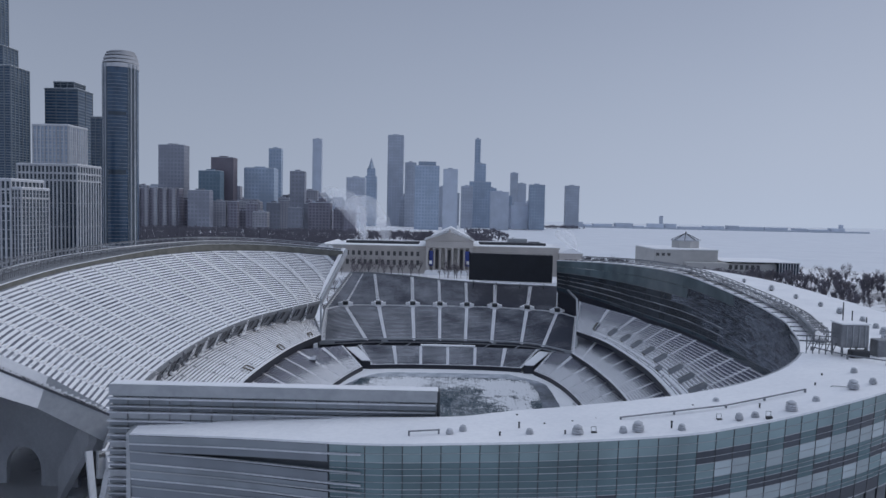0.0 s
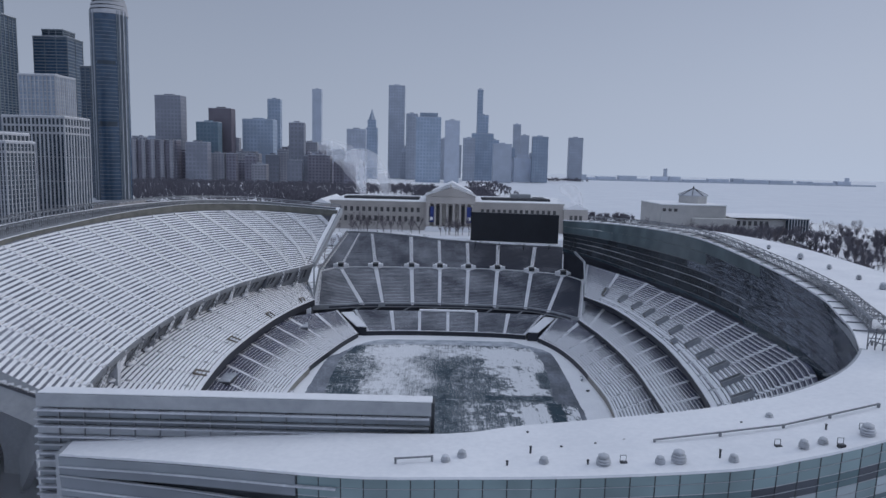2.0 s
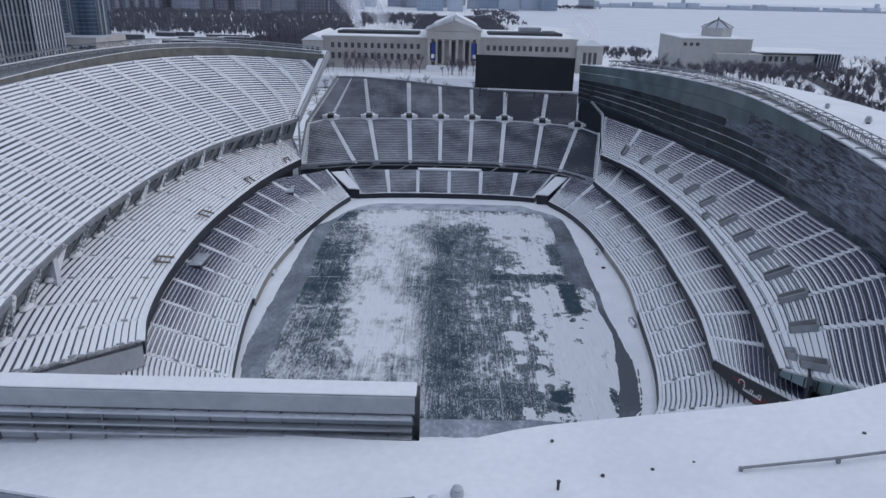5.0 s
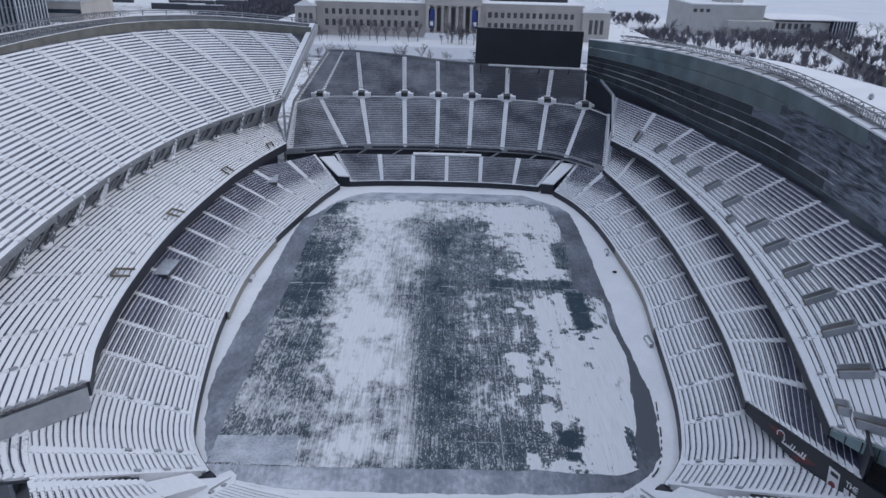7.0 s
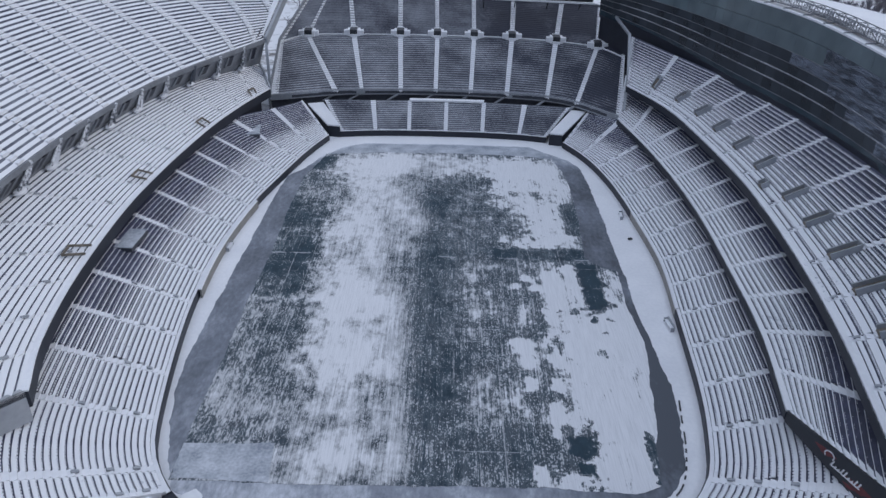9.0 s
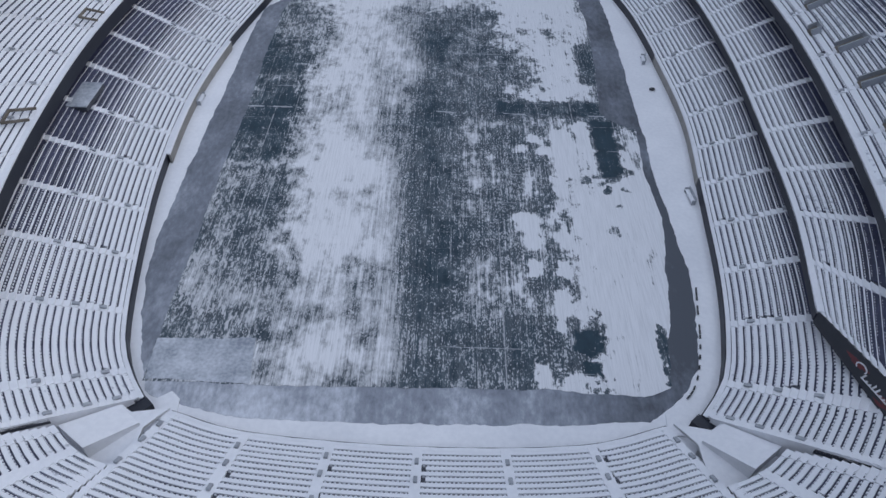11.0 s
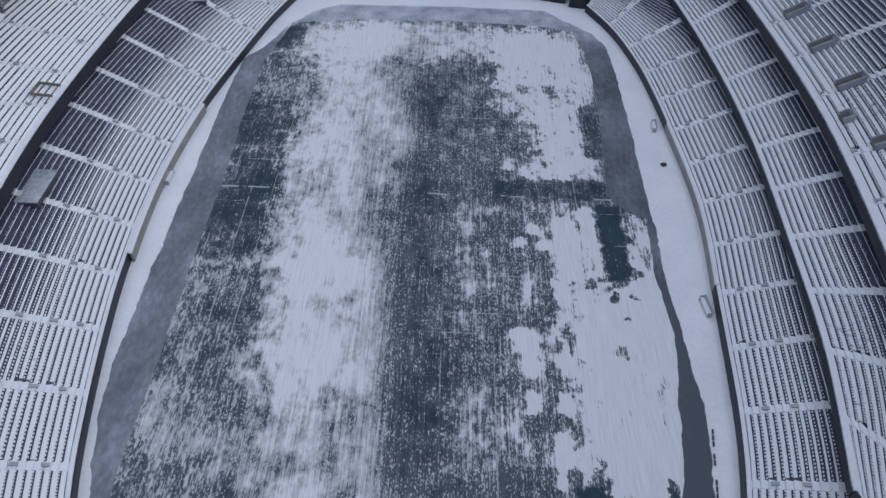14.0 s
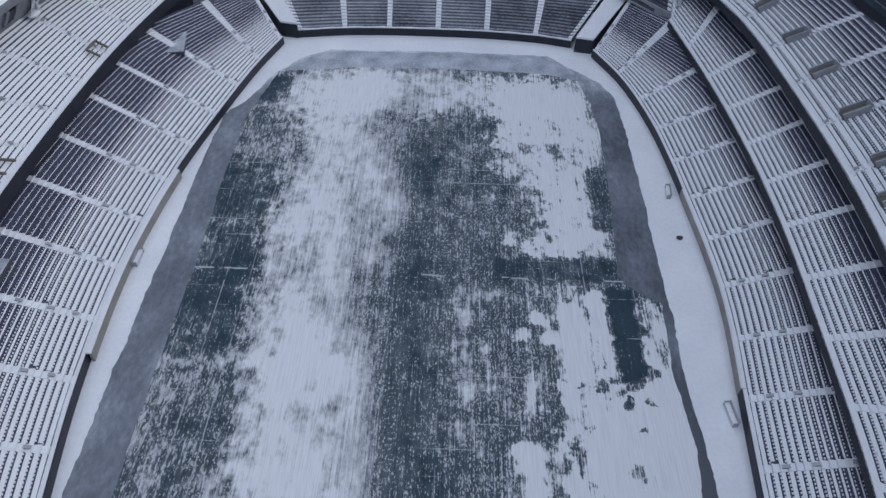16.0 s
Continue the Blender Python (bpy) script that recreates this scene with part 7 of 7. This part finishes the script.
for x0, x1, z in ((-97, -16, 32.0), (23, 98, 33.0)):
    block("wing_wall", x0, x1, 602, 700, 9.0, z, LIMESTONE, museum, "stone wing")
    block("wing_cornice", x0 - 0.8, x1 + 0.8, 601, 701, z, z + 1.2, LIMESTONE, museum)
    block("parapet_snow", x0 - 0.4, x1 + 0.4, 601.4, 700.6, z + 1.2, z + 1.7, SNOW, museum, "snow on the roof")
    block("skylight", x0 + 8, x1 - 8, 625, 632, z + 1.6, z + 3.8, DARK_STEEL, museum, "dark skylight ridge")
    block("skylight", x0 + 8, x1 - 8, 645, 652, z + 1.6, z + 3.4, DARK_STEEL, museum, "dark skylight ridge")
    n_win = 14
    wide = None
    for row, (za, zb) in enumerate(((24.6, 28.4), (16.5, 21.0))):
        wide = None
        for i in range(n_win):
            x = x0 + 5 + (x1 - x0 - 10) * (i + 0.5) / n_win
            if wide is None:
                wide, first = block("window", x - 1.25, x + 1.25, 601.7, 602.4, za, zb, DARK_WINDOW, museum), x
            else:
                again(wide, x - first, 0, 0)
    for zc in (22.6, 30.0, 14.6):
        block("string_course", x0 - 0.2, x1 + 0.2, 601.5, 602.2, zc, zc + 0.7, LIMESTONE, museum)
    col = None
    for i in range(n_win + 1):
        x = x0 + 5 + (x1 - x0 - 10) * i / n_win
        if col is None:
            col, first = block("pilaster", x - 0.5, x + 0.5, 601.4, 602.1, 14.0, 30.0, LIMESTONE, museum), x
        else:
            again(col, x - first, 0, 0)
for x0, x1 in ((-112, -97), (98, 118)):
    block("pavilion", x0, x1, 598, 680, 9.0, 30.0, LIMESTONE, museum, "stone end pavilion")
    bm = bmesh.new()
    pv = [bm.verts.new(v) for v in ((x0 - 1, 597, 30), (x1 + 1, 597, 30), ((x0 + x1) / 2, 597, 34.5), (x0 - 1, 681, 30), (x1 + 1, 681, 30), ((x0 + x1) / 2, 681, 34.5))]
    for f in ((0, 1, 2), (5, 4, 3), (0, 2, 5, 3), (1, 4, 5, 2), (0, 3, 4, 1)):
        bm.faces.new([pv[i] for i in f])
    part("pavilion_roof", bm, SNOW, museum, "snowy gabled roof")
    for i in range(3):
        x = (x0 + x1) / 2 + (i - 1) * 4.0
        block("window", x - 1.2, x + 1.2, 597.7, 598.3, 15, 25, DARK_WINDOW, museum)
# porch: steps, columns, entablature, pediment
for i in range(6):
    block("step", -18 + i * 0.3, 25 - i * 0.3, 590 + i * 1.2, 605, 9.0 + i * 0.7, 9.8 + i * 0.7, SNOW, museum)
block("entablature", -17, 24, 597, 606, 32.5, 38.5, LIMESTONE, museum, "stone entablature", 0.3)
bm = bmesh.new()
pv = [bm.verts.new(v) for v in ((-18, 596.5, 38.5), (25, 596.5, 38.5), (3.5, 596.5, 46.0), (-18, 660, 38.5), (25, 660, 38.5), (3.5, 660, 46.0))]
for f in ((0, 1, 2), (5, 4, 3), (0, 3, 4, 1)):
    bm.faces.new([pv[i] for i in f])
part("pediment", bm, LIMESTONE, museum, "stone pediment")
bm = bmesh.new()
for s, xe in ((-1, -19), (1, 26)):
    vs = [bm.verts.new(v) for v in ((xe, 595.8, 38.4), (3.5, 595.8, 46.3), (3.5, 661, 46.3), (xe, 661, 38.4))]
    bm.faces.new(vs if s < 0 else vs[::-1])
bmesh.ops.solidify(bm, geom=bm.faces[:], thickness=-0.7)
part("pediment_snow", bm, SNOW, museum, "snow on the gabled roof")
bm = bmesh.new()
pv = [bm.verts.new(v) for v in ((-14, 655, 36.0), (24, 655, 36.0), (-14, 655, 39.5), (24, 655, 39.5), (5, 655, 48.6), (-14, 718, 36.0), (24, 718, 36.0), (-14, 718, 39.5), (24, 718, 39.5), (5, 718, 48.6))]
for f in ((0, 1, 3, 4, 2), (5, 7, 9, 8, 6), (0, 2, 7, 5), (1, 6, 8, 3), (2, 4, 9, 7), (4, 3, 8, 9), (0, 5, 6, 1)):
    bm.faces.new([pv[i] for i in f])
bmesh.ops.recalc_face_normals(bm, faces=bm.faces)
part("hall_roof", bm, SNOW, museum, "tall snowy roof over the great hall")
bm = bmesh.new()
put_cone(bm, (3.5, 597, 46.0), (3.5, 597, 48.5), 1.2, 0.4, 6)
part("finial", bm, LIMESTONE, museum)
for i, x in enumerate((-15, -9.6, -4.4, 0.8, 6.2, 11.4, 16.6, 22)):
    bm = bmesh.new()
    if i in (0, 7):
        put_box(bm, (x, 598.5, 22.5), (3.0, 3.0, 20))
    else:
        put_cone(bm, (x, 598.5, 13.0), (x, 598.5, 31.8), 1.15, 0.95, 12)
        put_box(bm, (x, 598.5, 32.0), (2.8, 2.8, 1.2))
        put_box(bm, (x, 598.5, 12.9), (2.8, 2.8, 0.8))
    part("column", bm, LIMESTONE, museum)
for x, m in ((-12.3, BANNER_BLUE), (19.3, BANNER_BLUE)):
    block("banner", x - 2.1, x + 2.1, 597.0, 597.25, 17.0, 30.0, m, museum, "blue banner")
    block("banner_mark", x - 1.2, x + 1.2, 596.8, 596.95, 18.5, 21.5, WHITE, museum, "white printed patch")
for x, m in ((-7.0, DARK_WINDOW), (-1.8, BANNER_PALE), (3.5, DARK_WINDOW), (8.8, BANNER_PALE), (14.0, DARK_WINDOW)):
    block("banner" if m is BANNER_PALE else "doorway", x - 1.2, x + 1.2, 602.9, 603.4, 14.0, 30.5, m, museum)
block("roof_plant", 58, 76, 650, 662, 34.0, 39.5, PALE_PANEL, museum, "pale plant room")
block("roof_plant", 78, 88, 650, 660, 34.0, 37.0, STEEL, museum, "grey plant room")

# ---- the aquarium by the lake ----
# marble paled in colour for the haze by the lake
PALE_STONE = rough_material("pale_marble", (0.40, 0.40, 0.405), (0.50, 0.495, 0.49), 12.0, 20.0, 0.9, 0, 0.2, 0.05)
aqua = thing("aquarium", "pale stone aquarium with an octagonal dome by the lake", "building", at=(255, 790, -0.8))
block("hall", 226, 294, 752, 830, -1.0, 27.5, PALE_STONE, aqua, "pale stone hall", 0.4)
block("hall_roof", 225.5, 294.5, 751.5, 830.5, 27.5, 28.6, SNOW, aqua, "snowy roof")
block("wing", 258, 302, 742, 760, -1.0, 15.0, PALE_STONE, aqua, "lower stone wing", 0.4)
bm = bmesh.new()
put_cone(bm, (271.5, 790, 27), (271.5, 790, 36.5), 15.5, 15.5, 8)
part("drum", bm, PALE_STONE, aqua, "octagonal drum")
bm = bmesh.new()
put_cone(bm, (271.5, 790, 36.4), (271.5, 790, 37.3), 16.4, 16.2, 8)
put_cone(bm, (271.5, 790, 37.2), (271.5, 790, 44.0), 15.4, 1.6, 8)
part("dome", bm, ROOF_GREY, aqua, "ribbed snowy dome")
for i in range(8):
    a = math.pi * (i + 0.5) / 4
    bm = bmesh.new()
    put_bar(bm, (271.5 + 15.6 * math.cos(a), 790 + 15.6 * math.sin(a), 37.3), (271.5 + 1.5 * math.cos(a), 790 + 1.5 * math.sin(a), 44.2), 0.6)
    part("dome_rib", bm, DARK_STEEL, aqua)
bm = bmesh.new()
put_cone(bm, (271.5, 790, 43.8), (271.5, 790, 47.5), 1.3, 0.2, 8)
part("lantern", bm, DARK_STEEL, aqua)
for x in (229, 235, 241):
    block("window", x - 1.6, x + 1.6, 751.4, 752.2, 21, 24.0, DARK_WINDOW, aqua)
block("pavilion", 302, 362, 762, 820, -1.0, 13.5, PALE_STONE, aqua, "low stone pavilion")
block("glass_hall", 362, 384, 756, 820, -1.0, 15.5, GLASS_NIGHT, aqua, "dark glass hall")
for i in range(8):
    x = 362.5 + i * 3.0
    block("mullion", x - 0.4, x + 0.4, 755.4, 756.2, -1.0, 15.5, STONE_PALE, aqua)
block("roof", 301, 385, 755, 821, 15.5, 16.4, SNOW, aqua, "flat snowy roof")
for i in range(7):
    x = 306 + i * 6
    block("window", x - 1.6, x + 1.6, 761.4, 762.2, 7, 12, DARK_WINDOW, aqua)

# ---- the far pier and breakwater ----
# one pale tone that stands for the haze over the lake
FAR_MIST = city_material("hazed_pier_halls", (0.50, 0.55, 0.64), (0.46, 0.51, 0.60))
pier = thing("far_pier", "long pier with low halls across the lake, toned pale for the mist", "pier", at=(1100, 3300, -2.2))
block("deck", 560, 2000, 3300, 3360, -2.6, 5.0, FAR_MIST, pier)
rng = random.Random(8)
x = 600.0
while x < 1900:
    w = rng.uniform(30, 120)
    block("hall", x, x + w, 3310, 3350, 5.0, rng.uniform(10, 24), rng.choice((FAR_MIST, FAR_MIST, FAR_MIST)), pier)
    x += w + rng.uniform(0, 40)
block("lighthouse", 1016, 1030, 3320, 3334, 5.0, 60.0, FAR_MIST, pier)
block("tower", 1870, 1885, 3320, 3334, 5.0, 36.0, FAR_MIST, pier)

# ---- roads and the park ----
road_line = line([(330, 700, -0.55), (300, 585, -0.55), (270, 500, -0.55), (249, 431, -0.55), (221, 365, -0.55), (190, 290, -0.55), (165, 200, -0.55), (150, 60, -0.55)], 80)
l_edge, r_edge = offset(road_line, 8.0), offset(road_line, -8.0)
raw_road = raw("road", [tuple(p) for p in l_edge] + [tuple(p) for p in r_edge], [(80 + i, 80 + i + 1, i + 1, i) for i in range(79)], ASPHALT)
tagged(raw_road, "wet dark park road between snow banks", "road", kind="structure")
for k, dist in enumerate((9.5, -9.5)):
    e1, e2 = offset(road_line, dist - 1.4), offset(road_line, dist + 1.4)
    verts, faces = [], []
    for i, (p, q) in enumerate(zip(e1, e2)):
        c = (p + q) / 2
        verts += [tuple(p - np.array((0, 0, 0.3))), (c[0], c[1], 0.25 + 0.4 * noise.noise((i * 0.7, k, 0))), tuple(q - np.array((0, 0, 0.3)))]
    for i in range(79):
        faces += [(i * 3, i * 3 + 1, i * 3 + 4, i * 3 + 3), (i * 3 + 1, i * 3 + 2, i * 3 + 5, i * 3 + 4)]
    tagged(raw("snow_bank", verts, faces, SNOW), "ploughed snow bank along the road", "snow bank", kind="structure")


# ---- bare winter trees ----
def tree_meshes(seed, height):
    rng = random.Random(seed)
    trunk, twigs = bmesh.new(), bmesh.new()

    def grow(p, d, length, r, level):
        q = p + d * length
        put_cone(trunk if level < 2 else twigs, p, q, r, r * 0.6, 6 if level < 2 else 3)
        if level >= 4:
            return
        for k in range(4 if level else 5):
            nd = (d + Vector((rng.uniform(-1, 1), rng.uniform(-1, 1), rng.uniform(-0.15, 0.7))) * 0.75).normalized()
            start = p + d * length * rng.uniform(0.55, 1.0)
            grow(start, nd, length * rng.uniform(0.55, 0.85), r * (0.55 if level < 2 else 0.5), level + 1)

    grow(Vector((0, 0, -0.3)), Vector((0.03, 0.02, 1)).normalized(), height * 0.34, height * 0.017, 0)
    out = []
    for name, bm in (("trunk", trunk), ("crown", twigs)):
        me = bpy.data.meshes.new(name)
        bm.to_mesh(me)
        bm.free()
        me.materials.append(TWIG)
        out.append(me)
    return out


TREES = []
for seed, height in ((1, 11.0), (2, 13.0), (3, 9.0)):
    t = thing("bare_tree", "leafless dark tree standing in the snowy park", "tree", "bare park trees")
    for name, me in zip(("trunk", "crown"), tree_meshes(seed, height)):
        ob = new(name, me)
        ob.parent = t
    TREES.append(t)
rng = random.Random(19)
spots = []
for i in range(120):
    y = rng.uniform(330, 830)
    f = rng.random()
    x = 150 + (y - 330) * 0.28 + 175 * f
    if min((road_line[:, 0] - x) ** 2 + (road_line[:, 1] - y) ** 2) < 140 or (200 < x < 385 and 735 < y < 840):
        continue
    spots.append((x, y))
spots += [(rng.uniform(130, 215), rng.uniform(640, 800)) for i in range(26)] + [(rng.uniform(-125, 60), rng.uniform(400, 556)) for i in range(70)]
spots += [(rng.uniform(200, 330), rng.uniform(640, 735)) for i in range(40)]
spots += [(rng.uniform(380, 520), rng.uniform(700, 870)) for i in range(22)]
terrace_trees = [(rng.uniform(-115, -20), rng.uniform(564, 592)) for i in range(34)] + [(rng.uniform(-14, 60), rng.uniform(562, 574)) for i in range(22)]
for i, (x, y) in enumerate(spots + terrace_trees):
    m = pose(x, y, -0.8 if i < len(spots) else 9.4, 0, 0, rng.uniform(0, 360)) @ Matrix.Scale(rng.uniform(0.9, 1.45), 4)
    src = TREES[i % 3]
    if i < 3:
        src.matrix_basis = m
    else:
        o = copy_thing(src, m)
        o.matrix_basis = m

# twigs paled in their base colour for the haze over the woods
FAR_TWIG = rough_material("hazy_twigs", (0.095, 0.092, 0.115), (0.145, 0.14, 0.168), 30.0, 8.0, 0.95, 0, 0.0, 0.0)

# the snowed-in yard below the towers: low dark platform roofs and a viaduct
rng = random.Random(52)
for k in range(16):
    x, y = rng.uniform(-470, -260), rng.uniform(860, 1040)
    w, d, h = rng.uniform(18, 60), rng.uniform(3, 7), rng.uniform(3, 6)
    t = thing("platform_roof", "low dark platform roof with snow on it", "roof", "platforms of the yard", at=(x, y, -0.8))
    block("wall", x - w / 2, x + w / 2, y, y + d, -0.9, h, DARK_CONCRETE, t)
    block("snow", x - w / 2 - 0.4, x + w / 2 + 0.4, y + 0.8, y + d + 0.4, h, h + 0.4, SNOW, t)
podium = thing("podium_building", "beige podium building at the foot of the rounded tower", "building", at=(-365, 760, -0.8))
block("body", -392, -338, 735, 800, -1.0, 17.0, LIMESTONE, podium)
block("window_band", -391, -339, 734.5, 735.1, 7.0, 10.5, GLASS_NIGHT, podium, "dark window band")
block("roof", -393, -337, 734, 801, 17.0, 17.8, ROOF_GREY, podium)

# the far woods of the park, and scrub by the lake: countless twigs
def woods(name, label, boxes, count, seed, twigs=40):
    rng = random.Random(seed)
    verts, faces = [], []
    for x0, x1, y0, y1, h in boxes:
        for i in range(count):
            x, y = rng.uniform(x0, x1), rng.uniform(y0, y1)
            s = h * rng.uniform(0.6, 1.2)
            n = len(verts)
            verts += [(x - 0.02 * s, y, -0.8), (x + 0.02 * s, y, -0.8), (x, y, -0.8 + 0.7 * s)]
            faces.append((n, n + 1, n + 2))
            for k in range(twigs):
                a = rng.uniform(0, 6.283)
                r = s * rng.uniform(0.08, 0.42)
                za = s * rng.uniform(0.22, 0.6)
                zz = min(s, za + r * rng.uniform(0.5, 1.6))
                w = s * 0.030
                n = len(verts)
                verts += [(x + 0.1 * r * math.cos(a) - w, y, -0.8 + za), (x + 0.1 * r * math.cos(a) + w, y, -0.8 + za), (x + r * math.cos(a), y + r * math.sin(a), -0.8 + zz)]
                faces.append((n, n + 1, n + 2))
    return tagged(raw(name, verts, faces, FAR_TWIG), label, "trees", kind="stuff")


woods("far_woods", "dark bare woods between the museum and the city", ((-620, -150, 1050, 1400, 13), (-760, -30, 1400, 1800, 14), (-240, -130, 740, 1050, 12), (-130, 60, 760, 980, 12), (-60, 90, 980, 1700, 13)), 2100, 31, 22)
woods("lakeside_scrub", "bare trees and scrub along the lake shore", ((130, 230, 840, 930, 9), (150, 330, 640, 738, 13), (330, 470, 600, 745, 12), (300, 420, 430, 600, 12), (205, 290, 470, 600, 10)), 150, 32, 46)
woods("shore_trees", "line of bare trees on the shore", ((60, 160, 1500, 2300, 12), (180, 560, 2800, 3000, 14)), 250, 33)


# ---- steam over the museum roof ----
def steam_material():
    m, n, l, b = graph("thin_steam")
    out = n["Material Output"]
    clear = n.new("ShaderNodeBsdfTransparent")
    mix = n.new("ShaderNodeMixShader")
    t = node(n, "ShaderNodeTexNoise", Scale=0.055, Detail=3.0, Roughness=0.5)
    l.new(scaled(n, l, 1, 1, 0.8), t.inputs["Vector"])
    r = ramp(n, l, t.outputs["Fac"], [(0.34, grey(0.02)), (0.68, grey(0.30))])
    l.new(r.outputs["Color"], mix.inputs["Fac"])
    l.new(clear.outputs[0], mix.inputs[1])
    n.remove(b)
    front, behind, both = n.new("ShaderNodeBsdfDiffuse"), n.new("ShaderNodeBsdfTranslucent"), n.new("ShaderNodeMixShader")
    for s in (front, behind):
        s.inputs["Color"].default_value = (0.86, 0.88, 0.92, 1)
    l.new(front.outputs[0], both.inputs[1])
    l.new(behind.outputs[0], both.inputs[2])
    l.new(both.outputs[0], mix.inputs[2])
    l.new(mix.outputs[0], out.inputs["Surface"])
    return m


STEAM = steam_material()


def plume(label, x, y, z, dx, dz, r0, r1, seed):
    """A drifting plume: two nested lumpy sleeves that widen as they rise and bend with the wind."""
    bm = bmesh.new()
    rings, sides = 26, 22
    for scale in (1.0, 0.55):
        rows = []
        for i in range(rings + 1):
            f = i / rings
            c = Vector((x + dx * f ** 1.6, y + 6 * f, z + dz * f ** 0.8))
            r = (r0 + (r1 - r0) * f) * scale * math.sqrt(max(0.02, 1 - max(0.0, (f - 0.7) / 0.3) ** 2))
            row = []
            for k in range(sides):
                a = 2 * math.pi * k / sides
                q = c + Vector((math.cos(a), math.sin(a), 0.35 * math.cos(a))) * r
                w = 1 + 0.6 * noise.noise(q * 0.06 + Vector((seed, 0, scale))) + 0.12 * noise.noise(q * 0.2 + Vector((0, seed, 0)))
                row.append(bm.verts.new(c + (q - c) * w))
            rows.append(row)
        for a, b in zip(rows, rows[1:]):
            for k in range(sides):
                bm.faces.new((a[k], a[(k + 1) % sides], b[(k + 1) % sides], b[k]))
    ob = part("steam_plume", bm, STEAM)
    ob.visible_shadow = False
    for p in ob.data.polygons:
        p.use_smooth = True
    return tagged(ob, label, "steam", kind="stuff")


plume("white steam drifting off the museum roof", -80, 690, 33, -40, 52, 3.0, 15, 3)
plume("white steam drifting off the museum roof", -60, 704, 33, -34, 44, 5.0, 16, 14)
plume("thin white steam beside the museum", 128, 690, 22, -16, 26, 3.5, 9, 5)
